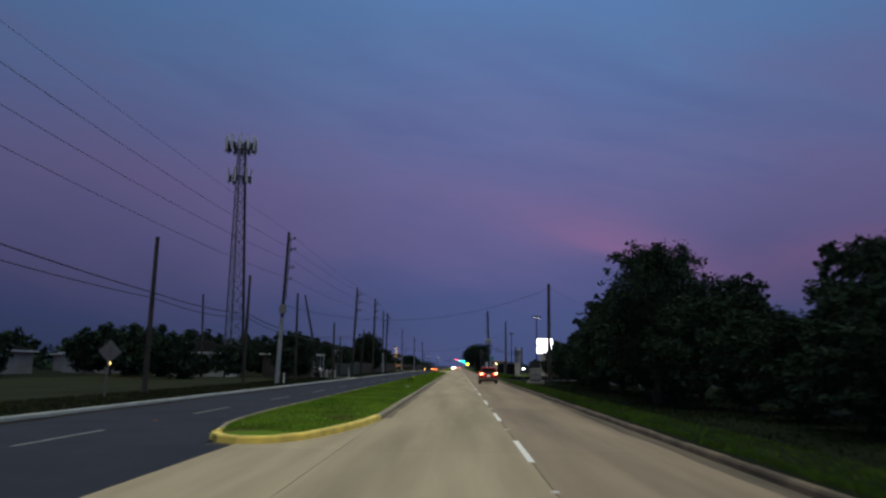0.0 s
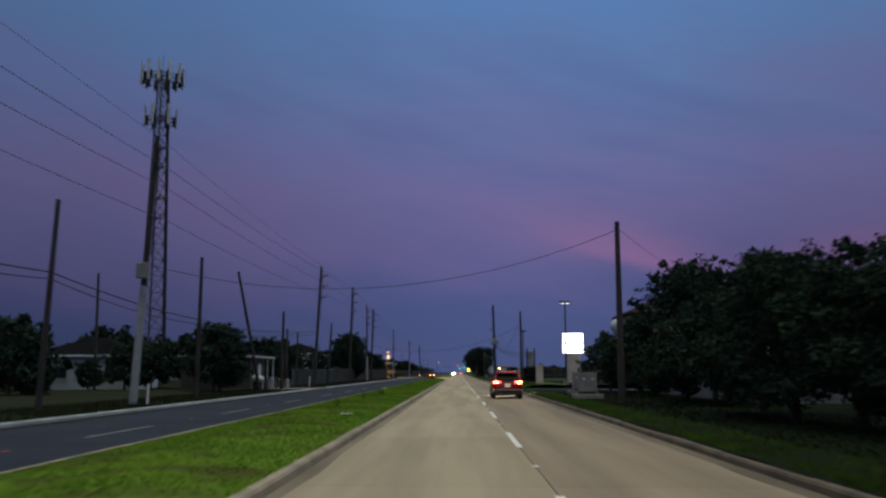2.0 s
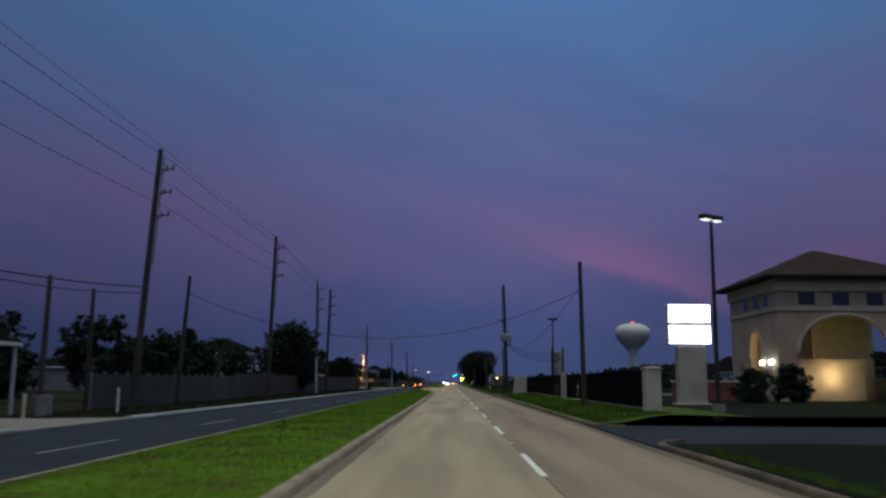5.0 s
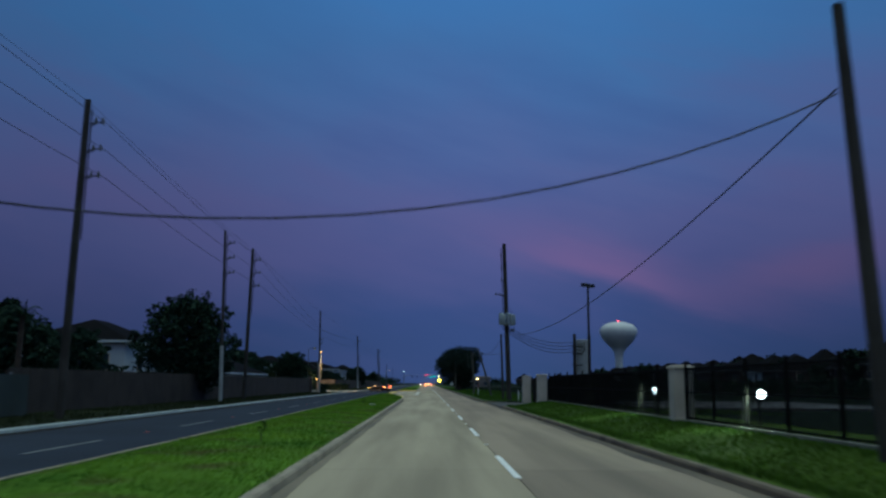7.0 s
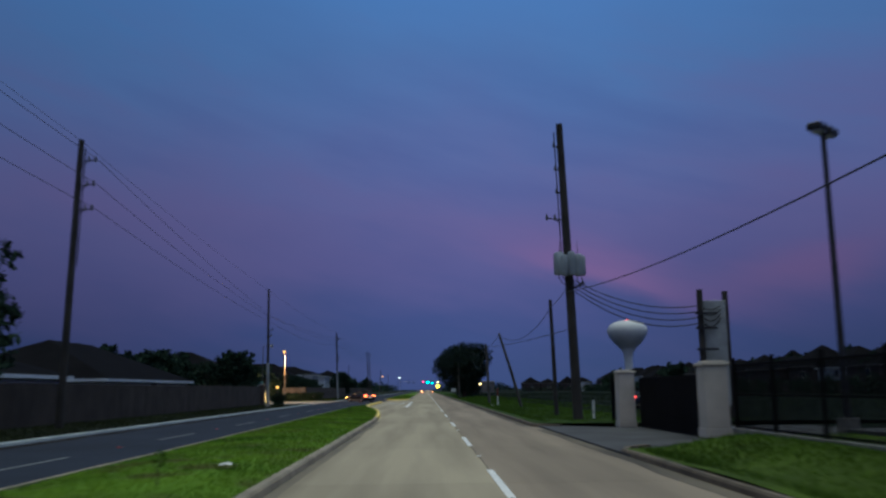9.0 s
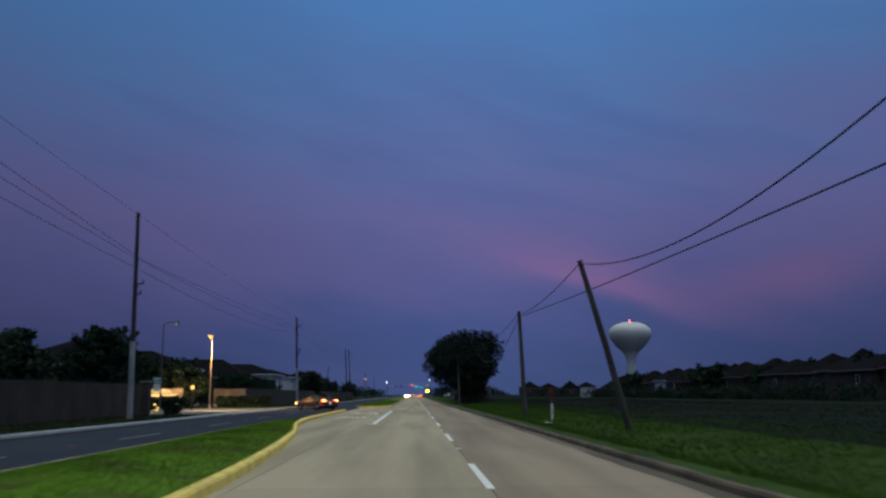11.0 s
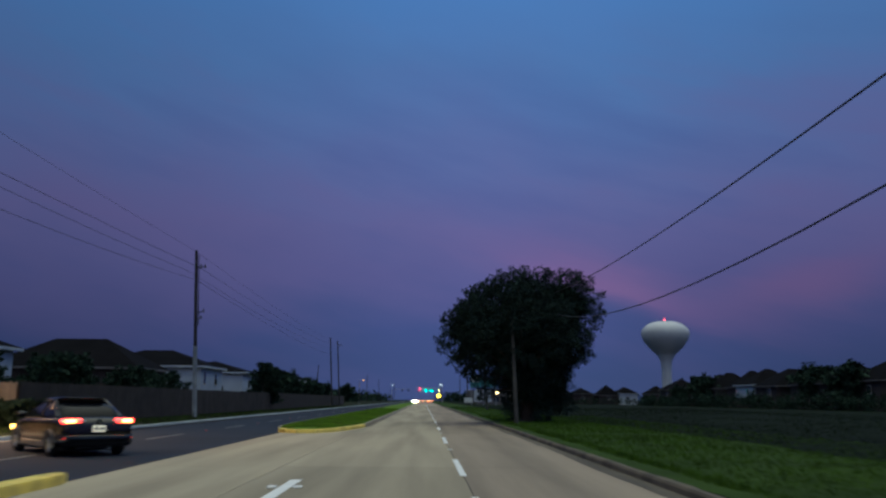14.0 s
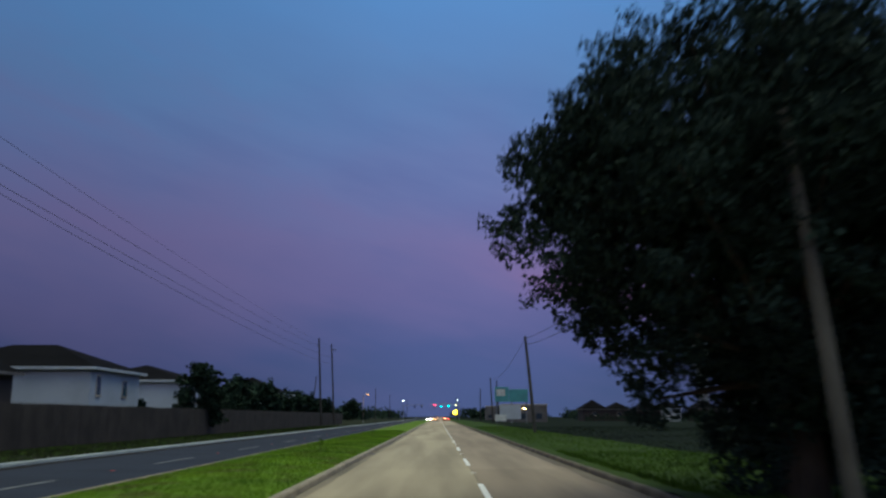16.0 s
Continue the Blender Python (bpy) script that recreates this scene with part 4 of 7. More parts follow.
def cabin_ring(z, y0, y1, w, n=7):
    """A rounded rectangle at height z."""
    r = 0.22
    pts = []
    for cx, cy, a0 in ((w - r, y1 - r, 0), (-(w - r), y1 - r, 90), (-(w - r), y0 + r, 180), (w - r, y0 + r, 270)):
        for k in range(n):
            a = radians(a0 + 90 * k / (n - 1))
            pts.append((cx + r * cos(a), cy + r * sin(a), z))
    return pts


def wheel(parent, x, y, r, w):
    side = 1 if x > 0 else -1
    bm = bmesh.new()
    turn = Matrix.Translation((x, y, r)) @ Matrix.Rotation(pi / 2, 4, "Y")
    prof = [(r * 0.62, -w / 2), (r * 0.9, -w / 2), (r * 0.99, -w * 0.36), (r, 0), (r * 0.99, w * 0.36), (r * 0.9, w / 2), (r * 0.62, w / 2)]
    tyre = lathe(prof, 28)
    bmesh.ops.transform(tyre, matrix=turn, verts=tyre.verts)
    tyre_ob = part("tyre", tyre, TYRE, parent, "black rubber tyre", True)
    rim = bmesh.new()
    for k in range(10):
        a = 2 * pi * k / 10
        c, s = cos(a), sin(a)
        rod(rim, (x + side * w * 0.36, y + c * r * 0.12, r + s * r * 0.12), (x + side * w * 0.42, y + c * r * 0.62, r + s * r * 0.62), 0.035, 0.026, 6)
    rod(rim, (x - side * w * 0.1, y, r), (x + side * w * 0.43, y, r), r * 0.16, r * 0.13, 14)
    rod(rim, (x + side * w * 0.30, y, r), (x + side * w * 0.44, y, r), r * 0.66, r * 0.66, 28, False)
    part("rim", rim, ALLOY, tyre_ob, "silver spoked alloy rim")
    bm.free()


def car(name, m, label, paint, length, width, height, suv=True, tail=True, head=False, signal=False, group=""):
    """A car whose rear bumper lies at y = 0 and which faces +y."""
    c = empty(name, m, label, "car", group)
    w, L, H = width / 2, length, height
    belt = H * (0.625 if suv else 0.64)
    low = 0.30 if suv else 0.24
    rings = [
        body_ring(0.03, w * 0.80, low + 0.22, belt - 0.22, 0.90),
        body_ring(0.07, w * 0.92, low + 0.14, belt - 0.08, 0.92),
        body_ring(0.18, w * 0.97, low + 0.06, belt, 0.92),
        body_ring(0.60, w * 1.0, low, belt + 0.015, 0.92),
        body_ring(L * 0.45, w * 1.0, low - 0.03, belt - 0.02, 0.92),
        body_ring(L * 0.70, w * 0.995, low, belt - 0.05, 0.90),
        body_ring(L * 0.86, w * 0.96, low, belt - 0.11, 0.88),
        body_ring(L * 0.955, w * 0.88, low + 0.03, belt - 0.20, 0.86),
        body_ring(L * 0.985, w * 0.80, low + 0.10, belt - 0.30, 0.86),
        body_ring(L, w * 0.66, low + 0.18, belt - 0.40, 0.86),
    ]
    body = loft(rings)
    part("body", body, paint, c, smooth=True)
    tail_y = 0.10 if suv else 0.62
    zs = [(belt - 0.05, tail_y, L * 0.745, w * 0.90), (belt + 0.02, tail_y + 0.03, L * 0.735, w * 0.89), (belt + (H - belt) * 0.45, tail_y + 0.20, L * 0.62, w * 0.81), (H - 0.14, tail_y + (0.36 if suv else 0.75), L * 0.52, w * 0.715), (H - 0.07, tail_y + (0.48 if suv else 0.95), L * 0.47, w * 0.66)]
    part("cabin_glass", loft([cabin_ring(*r) for r in zs]), CAR_GLASS, c, "dark tinted window glass", True)
    top = [(H - 0.125, tail_y + (0.25 if suv else 0.72), L * 0.53, w * 0.725), (H - 0.05, tail_y + (0.30 if suv else 0.82), L * 0.50, w * 0.70), (H - 0.015, tail_y + 0.5, L * 0.47, w * 0.62), (H, tail_y + 0.8, L * 0.42, w * 0.45)]
    part("roof", loft([cabin_ring(*r) for r in top]), paint, c, smooth=True)
    for s in (1, -1):
        a, b = (s * w * 0.86, tail_y + 0.10, belt - 0.02), (s * w * 0.69, tail_y + (0.42 if suv else 0.85), H - 0.10)
        part("rear_pillar", rods((a, b, 0.085, 0.055), n=8), paint, c)
        part("centre_pillar", rods(((s * w * 0.885, L * 0.42, belt), (s * w * 0.715, L * 0.40, H - 0.11), 0.04, 0.03), n=6), IRON, c)
        part("front_pillar", rods(((s * w * 0.86, L * 0.73, belt - 0.03), (s * w * 0.70, L * 0.52, H - 0.11), 0.045, 0.035), n=6), paint, c)
        part("mirror", boxes((min(s * w * 0.95, s * (w + 0.17)), max(s * w * 0.95, s * (w + 0.17)), L * 0.655, L * 0.655 + 0.14, belt - 0.01, belt + 0.14), bevel=0.04), BLACK_PAINT, c, "dark door mirror")
        for y in (L * 0.31, L * 0.52):
            part("door_handle", boxes((min(s * (w - 0.01), s * (w + 0.025)), max(s * (w - 0.01), s * (w + 0.025)), y, y + 0.17, belt - 0.14, belt - 0.105), bevel=0.008), paint, c)
        part("sill", boxes((min(s * w * 0.93, s * (w + 0.012)), max(s * w * 0.93, s * (w + 0.012)), 1.15, L * 0.70, low - 0.05, low + 0.13), bevel=0.03), PLASTIC, c)
        # wheel arches as dark lips round each wheel
        for y in (L * 0.185, L * 0.79):
            r = H * 0.20
            pts = [(s * (w + 0.004), y + (r + 0.05) * cos(radians(q)), r + (r + 0.05) * sin(radians(q))) for q in range(-10, 191, 20)]
            v, f = tube(pts, 0.035, 5)
            piece("wheel_arch", mesh_from("wheel_arch", v, f, PLASTIC), c)
            wheel(c, s * (w - 0.10), y, r, 0.225)
        # lamp clusters
        x0, x1 = sorted((s * w * 0.44, s * w * 0.965))
        lamp = part("tail_light", boxes((x0, x1, 0.02 if suv else 0.04, 0.26, belt - 0.115, belt - 0.005), bevel=0.03), TAIL_RED if tail else TAIL_DIM, c, "lit red tail light" if tail else "red tail light")
        a0, a1 = sorted((s * w * 0.64, s * w * 0.90))
        part("bulb", boxes((a0, a1, 0.012 if suv else 0.03, 0.03, belt - 0.095, belt - 0.030), bevel=0.008), (AMBER_HOT if signal else TAIL_HOT) if tail else TAIL_DIM, lamp, "glowing lamp core")
        b0, b1 = sorted((s * w * 0.40, s * w * 0.62))
        part("reversing_lens", boxes((b0, b1, 0.010, 0.04, belt - 0.09, belt - 0.035), bevel=0.008), LENS, lamp, "clear reversing lens")
        r0, r1 = sorted((s * w * 0.70, s * w * 0.93))
        part("reflector", boxes((r0, r1, 0.0, 0.06, low + 0.19, low + 0.245), bevel=0.01), AMBER if (suv and s < 0) else TAIL_DIM, c, "bumper reflector with a painted-in glow")
        h0, h1 = sorted((s * w * 0.55, s * w * 0.90))
        part("headlight", boxes((h0, h1, L * 0.95, L * 0.985, belt - 0.36, belt - 0.24), bevel=0.02), (AMBER_HOT if signal else HEAD) if head else LENS, c, "lit headlight" if head else "clear headlight")
        if suv:
            rail = [(s * w * 0.60, tail_y + 0.45, H - 0.03), (s * w * 0.60, tail_y + 0.55, H + 0.035), (s * w * 0.60, L * 0.46, H + 0.03), (s * w * 0.60, L * 0.48, H - 0.04)]
            v, f = tube(rail, 0.018, 6)
            piece("roof_rail", mesh_from("roof_rail", v, f, ALLOY), c, None, "silver roof rail")
    bump = [body_ring(-0.035, w * 0.80, low + 0.04, low + 0.24, 0.97), body_ring(0.0, w * 0.93, low + 0.0, low + 0.28, 0.98), body_ring(0.14, w * 1.008, low - 0.02, low + 0.27, 0.99), body_ring(0.50, w * 1.01, low - 0.02, low + 0.20, 0.99)]
    part("rear_bumper", loft(bump), PLASTIC if suv else paint, c, "grey plastic rear bumper" if suv else "", True)
    plate = part("number_plate", boxes((-0.155, 0.155, -0.012, 0.05, belt - 0.33, belt - 0.17), bevel=0.006), PLATE, c, "pale number plate, its lamplight given as a faint glow")
    part("print", boxes((-0.12, -0.02, -0.016, 0.0, belt - 0.275, belt - 0.215), (0.02, 0.12, -0.016, 0.0, belt - 0.275, belt - 0.215)), PLATE_BAR, plate)
    part("badge", rods(((0, -0.005, belt - 0.07), (0, 0.06, belt - 0.07), 0.062), n=16), CHROME, c, "chrome badge on the tailgate")
    part("exhaust", rods(((w * 0.3, -0.02, low - 0.03), (w * 0.3, 0.5, low - 0.02), 0.03), ((-w * 0.5, 0.35, low + 0.02), (w * 0.5, 0.35, low + 0.02), 0.09), n=8), STEEL, c)
    part("underbody", boxes((-w * 0.85, w * 0.85, 0.3, L * 0.93, low - 0.10, low + 0.1), bevel=0.03), TYRE, c)
    if suv:
        part("spoiler", loft([cabin_ring(H - 0.155, 0.17, 0.65, w * 0.72), cabin_ring(H - 0.10, 0.16, 0.66, w * 0.71), cabin_ring(H - 0.075, 0.22, 0.68, w * 0.68)]), paint, c, smooth=True)
        part("wiper", rods(((-0.02, 0.13, belt + 0.06), (0.34, 0.20, belt + 0.10), 0.012), n=5), IRON, c)
    return c


car("red_suv", pose(1.69, 85.95, 0.0), "red compact sport utility car with lit tail lights", RED_PAINT, 4.57, 1.845, 1.69)
for x in (1.15, 2.5):
    beam = new("headlight_beam", bpy.data.lights.new("headlight_beam", "SPOT"))
    beam.data.energy, beam.data.spot_size, beam.data.spot_blend, beam.data.color, beam.data.shadow_soft_size = 420, radians(118), 1.0, (1.0, 0.86, 0.66), 0.08
    beam.matrix_world = look((x, 90.7, 0.75), (x, 118.0, -0.4))
car("sedan", pose(-8.8, 277.3, 0.0, 0, 0, 40), "dark sedan turning into a side street, amber signals lit", BLACK_PAINT, 4.7, 1.8, 1.45, False, True, True, True)
car("parked_sedan", pose(11.5, 214.0, 0.12, 0, 0, -62), "dark sedan parked behind the fence with red lights", BLACK_PAINT, 4.7, 1.8, 1.45, False)

# ---- lattice mast with antennas ----
def lattice_mast(x, y, top):
    t = empty("cell_tower", pose(x, y, 0), "tall galvanised lattice mast with two rings of antennas", "cell tower")
    half = lambda z: 1.35 + (0.46 - 1.35) * z / top
    corner = lambda k, z: Vector((half(z) * cos(radians(90 + 120 * k + 25)) * 1.15, half(z) * sin(radians(90 + 120 * k + 25)) * 1.15, z))
    for k in range(3):
        part("leg", rods((corner(k, -0.2), corner(k, top), 0.11, 0.07), n=8), MAST_STEEL, t)
    z, side = 0.0, 0
    levels = []
    while z < top - 1.5:
        levels.append(z)
        z += 1.15 * half(z) + 0.55
    levels.append(top - 1.2)
    for k in range(3):
        j = (k + 1) % 3
        for a, b in zip(levels, levels[1:]):
            part("brace", rods((corner(k, a), corner(j, b), 0.035), n=5), MAST_STEEL, t)
            part("brace", rods((corner(j, a), corner(k, b), 0.035), n=5), MAST_STEEL, t)
            part("strut", rods((corner(k, b), corner(j, b), 0.03), n=5), MAST_STEEL, t)
    c0, c1 = corner(2, 0.5), corner(2, top - 1)
    part("cable_run", rods((c0 + Vector((0.12, -0.1, 0)), c1 + Vector((0.1, -0.08, 0)), 0.13, 0.11), ((c0 + Vector((0.25, 0.0, 0)), c1 + Vector((0.2, 0, 0)), 0.08, 0.08)), n=6), CABLE, t, "bundle of black cables along one leg")
    for z, r, n in ((33.6, 2.15, 12), (28.9, 1.6, 6)):
        ring = [Vector((r * cos(2 * pi * k / 6), r * sin(2 * pi * k / 6), z)) for k in range(6)]
        platform = part("platform", lathe([(0.55, z - 0.06), (0.75, z - 0.06), (0.75, z + 0.02), (0.55, z + 0.02)], 12), DARK_STEEL, t)
        for a, b in zip(ring, ring[1:] + ring[:1]):
            part("rail", rods((a, b, 0.05), n=6), DARK_STEEL, platform)
            part("spoke", rods((a, (a.x * 0.3, a.y * 0.3, z), 0.05), n=6), DARK_STEEL, platform)
            part("rail", rods((a - Vector((0, 0, 0.5)), b - Vector((0, 0, 0.5)), 0.04), n=6), DARK_STEEL, platform)
        for k in range(n):
            a = 2 * pi * (k + 0.3) / n
            px, py = r * cos(a) * 1.04, r * sin(a) * 1.04
            q = Matrix.Translation((px, py, z)) @ Matrix.Rotation(a, 4, "Z")
            bm = boxes((-0.09, 0.09, -0.15, 0.15, -0.9, 1.35), bevel=0.03)
            bmesh.ops.transform(bm, matrix=q, verts=bm.verts)
            part("antenna", bm, PALE_METAL, platform, "pale panel antenna")
            bm = boxes((-0.42, -0.16, -0.22, 0.22, -0.75, 0.25), bevel=0.03)
            rod(bm, (-0.12, 0, -1.0), (-0.12, 0, 1.1), 0.04, n=6)
            bmesh.ops.transform(bm, matrix=q, verts=bm.verts)
            part("radio_unit", bm, DARK_STEEL, platform)
    part("lightning_rod", rods(((0, 0, top), (0, 0, top + 1.6), 0.02), n=5), MAST_STEEL, t)
    return t


lattice_mast(-33.7, 122.7, 34.6)


# ---- houses ----
def window(parent, x, y, z, w, h, face, lit=None):
    """A framed window on a wall: face is the outward direction, '-x', '-y' or '+x'."""
    if face == "-y":
        fr = boxes((x - w / 2 - 0.08, x + w / 2 + 0.08, y - 0.06, y + 0.02, z - 0.08, z + h + 0.08))
        pn = boxes((x - w / 2, x + w / 2, y - 0.075, y - 0.05, z, z + h))
        sl = boxes((x - w / 2 - 0.14, x + w / 2 + 0.14, y - 0.13, y - 0.03, z - 0.16, z - 0.085))
    else:
        s = -1 if face == "-x" else 1
        a, b = sorted((x + s * 0.06, x - s * 0.02))
        fr = boxes((a, b, y - w / 2 - 0.08, y + w / 2 + 0.08, z - 0.08, z + h + 0.08))
        a, b = sorted((x + s * 0.075, x + s * 0.05))
        pn = boxes((a, b, y - w / 2, y + w / 2, z, z + h))
        a, b = sorted((x + s * 0.13, x + s * 0.03))
        sl = boxes((a, b, y - w / 2 - 0.14, y + w / 2 + 0.14, z - 0.16, z - 0.085))
    win = part("window", fr, TRIM_PALE, parent)
    part("pane", pn, lit or WINDOW, win, "dark window glass" if not lit else "warmly lit window glass")
    part("sill", sl, TRIM_PALE, win)
    return win


def hip_roof(x0, x1, y0, y1, z0, z1, over=0.5, thick=0.16):
    bm = bmesh.new()
    x0, x1, y0, y1 = x0 - over, x1 + over, y0 - over, y1 + over
    base = [bm.verts.new(p) for p in ((x0, y0, z0), (x1, y0, z0), (x1, y1, z0), (x0, y1, z0))]
    low = [bm.verts.new((v.co.x, v.co.y, z0 - thick)) for v in base]
    cx, cy = (x0 + x1) / 2, (y0 + y1) / 2
    if (y1 - y0) > (x1 - x0):
        d = ((y1 - y0) - (x1 - x0)) / 2 + 0.3
        a, b = bm.verts.new((cx, cy - d, z1)), bm.verts.new((cx, cy + d, z1))
        faces = [(base[0], base[1], a), (base[1], base[2], b, a), (base[2], base[3], b), (base[3], base[0], a, b)]
    else:
        d = ((x1 - x0) - (y1 - y0)) / 2 + 0.3
        a, b = bm.verts.new((cx - d, cy, z1)), bm.verts.new((cx + d, cy, z1))
        faces = [(base[0], base[1], b, a), (base[1], base[2], b), (base[2], base[3], a, b), (base[3], base[0], a)]
    for f in faces:
        bm.faces.new(f)
    bm.faces.new(low[::-1])
    for k in range(4):
        bm.faces.new((low[k], low[(k + 1) % 4], base[(k + 1) % 4], base[k]))
    bmesh.ops.recalc_face_normals(bm, faces=bm.faces)
    return bm


def house(x0, x1, y0, y1, eave, ridge, label, wall=None, roof=None, group="", windows=(), lit=()):
    """A house with walls, a hipped roof, fascia and windows; windows: (face, along, sill, width, height)."""
    h = empty("house", pose(0, 0, 0), label, "house", group)
    part("wall", boxes((x0, x1, y0, y1, -0.1, eave)), wall or WALL_WHITE, h)
    r = part("roof", hip_roof(x0, x1, y0, y1, eave + 0.12, ridge), roof or ROOF_GREY, h, "dark hipped shingle roof")
    part("fascia", boxes((x0 - 0.53, x1 + 0.53, y0 - 0.53, y0 - 0.50, eave - 0.10, eave + 0.11), (x0 - 0.53, x0 - 0.50, y0 - 0.50, y1 + 0.5, eave - 0.10, eave + 0.11), (x1 + 0.50, x1 + 0.53, y0 - 0.50, y1 + 0.5, eave - 0.10, eave + 0.11)), STUCCO_GREY if wall is WALL_DIM else WALL_WHITE, h)
    for k, (face, along, sill, w, hh) in enumerate(windows):
        at = {"-y": (along, y0), "-x": (x0, along), "+x": (x1, along)}[face]
        window(h, *at, sill, w, hh, face, WARM_LAMP if k in lit else None)
    return h


HOME = "two-storey house with white siding and dark hipped roof"
house(-43, -31.3, 309, 320, 4.9, 7.4, HOME, windows=[("+x", 312.5, 2.9, 0.9, 1.5), ("+x", 316.5, 2.9, 0.9, 1.5), ("-y", -34.0, 2.9, 0.9, 1.3)], group="estate houses")
house(-44, -29.3, 341, 351, 4.3, 7.5, "low house under a broad dark grey roof behind the fence", WALL_DIM, windows=[("+x", 345, 2.0, 1.0, 1.2)], group="estate houses")
house(-56, -44.8, 338, 350, 4.3, 7.0, "low house under a broad dark grey roof behind the fence", WALL_DIM, group="estate houses")
house(-41, -27.3, 358.8, 369.5, 5.15, 7.35, HOME, windows=[("+x", 360.4, 3.2, 0.7, 1.4), ("+x", 366, 3.2, 0.9, 1.2)], group="estate houses")
house(-38, -27.1, 381.5, 393, 5.1, 7.0, HOME, windows=[("+x", 386, 3.0, 1.0, 1.2)], group="estate houses")
house(-39, -27.3, 437, 449, 5.2, 8.2, HOME, windows=[("+x", 441, 2.5, 1.0, 1.2)], group="estate houses")
house(-40, -25.5, 224, 247, 2.6, 6.1, "low house with a broad dark grey roof behind the fence", windows=[("+x", 236, 1.2, 1.4, 1.2)], group="estate houses")
house(-37, -28.0, 196, 208, 5.0, 7.2, "pale two-storey house behind dark trees", windows=[("-y", -32, 2.6, 1.2, 1.3), ("-y", -29.8, 2.6, 0.9, 1.3), ("+x", 200, 2.6, 1.2, 1.3)], group="estate houses")
house(-48, -34.0, 296, 309, 5.0, 8.2, HOME, windows=[("-y", -36.5, 3.2, 1.3, 1.2), ("-y", -40.0, 3.2, 1.3, 1.2), ("+x", 300, 3.0, 1.0, 1.3)], group="estate houses")
house(-60, -46.0, 318, 334, 5.4, 8.8, HOME, group="estate houses")
house(-30, -24.0, 205, 213, 2.6, 3.9, "small pale outbuilding behind the fence", group="estate houses")
house(-41.5, -32.2, 113.5, 121.5, 3.1, 4.9, "low white-walled house with a dark roof behind dark trees", windows=[("-y", -38.6, 1.0, 1.1, 1.1), ("-y", -34.0, 1.0, 0.9, 1.1)], group="distant houses")
g = random.Random(12)
for k, (x, y) in enumerate([(-62, 150), (-74, 172), (-58, 214), (-88, 140), (-100, 175), (-70, 120)]):
    house(x - 6, x + 6, y - 6, y + 6, 3.2, 5.4, "distant low house with pale walls among trees", WALL_GREY, windows=[("+x", y - 2, 1.0, 1.4, 1.1), ("-y", x + 2, 1.0, 1.2, 1.1)], group="distant houses", lit=(1,) if k % 3 == 0 else ())
# estate across the field on the right, rows of houses parallel to the road
for k in range(46):
    row = k % 2
    x, y = 76 + 13 * row + g.uniform(-2.5, 2.5), 232 + (k // 2) * 12.4 + 6 * row + g.uniform(-1.5, 1.5)
    w, d = g.uniform(4.4, 5.6), g.uniform(4.6, 5.8)
    house(x - w, x + w, y - d, y + d, 4.7 + g.uniform(-0.3, 0.5), 8.4 + g.uniform(-1.0, 0.8) + 0.8 * row, "distant brick house with a steep dark roof across the field", WALL_WHITE if k in (12, 27, 34, 40, 41) else WALL_DIM, ROOF_GREY, "houses across the field", [("-x", y - 1.8, 2.9, 1.2, 1.2), ("-y", x - 1.5, 2.9, 1.2, 1.2)] if not row else ())
x = 46.0
for k in range(9):
    w, y = g.uniform(2.8, 5.2), 590 + g.uniform(-14, 14)
    x += w + g.uniform(0.3, 2.2)
    house(x - w, x + w, y - 5, y + 5, g.uniform(3.2, 4.3), 6.3 + g.uniform(-0.6, 1.2), "distant pale house with a dark roof across the field", WALL_WHITE if k in (3, 6) else WALL_DIM, ROOF_GREY, "houses across the field", [("-y", x, 2.0, 1.3, 1.0)])
    x += w


# ---- arched bank building with its sign ----
def arch_wall(w, h, x0, x1, spring, crown, thick):
    """An upright wall in the x-z plane with one arched opening to the ground."""
    cx, rx, rz = (x0 + x1) / 2, (x1 - x0) / 2, crown - spring
    arc = [(cx - rx * cos(pi * k / 16), spring + rz * sin(pi * k / 16)) for k in range(17)]
    out = [(0, 0), (x0, 0)] + arc + [(x1, 0), (w, 0), (w, h), (0, h)]
    bm = prism(out, 0, thick)
    bmesh.ops.transform(bm, matrix=Matrix(((1, 0, 0, 0), (0, 0, 1, 0), (0, 1, 0, 0), (0, 0, 0, 1))), verts=bm.verts)
    bmesh.ops.recalc_face_normals(bm, faces=bm.faces)
    return bm, arc


BX, BY, BW, BH = 22.3, 147.5, 10.4, 9.3
bank = empty("bank_building", pose(0, 0, 0), "tan stucco building with arches and a brown hipped roof", "building")
bm, arc = arch_wall(BW, BH, 1.4, 8.3, 3.9, 6.7, 0.5)
bmesh.ops.transform(bm, matrix=Matrix.Translation((BX, BY, 0)), verts=bm.verts)
front = part("front_wall", bm, STUCCO, bank)
v, f = tube([(BX + x, BY - 0.06, z) for x, z in arc], 0.16, 6)
piece("arch_trim", mesh_from("arch_trim", v, f, TRIM_PALE), front)
bm, arc2 = arch_wall(BW - 0.5, BH, 2.6, 5.4, 3.6, 5.8, 0.5)
bmesh.ops.transform(bm, matrix=Matrix.Translation((BX + 0.5, BY + 0.5, 0)) @ Matrix.Rotation(pi / 2, 4, "Z"), verts=bm.verts)
side_wall = part("side_wall", bm, STUCCO, bank)
v, f = tube([(BX - 0.06, BY + 0.5 + x, z) for x, z in arc2], 0.13, 6)
piece("arch_trim", mesh_from("arch_trim", v, f, TRIM_PALE), side_wall)
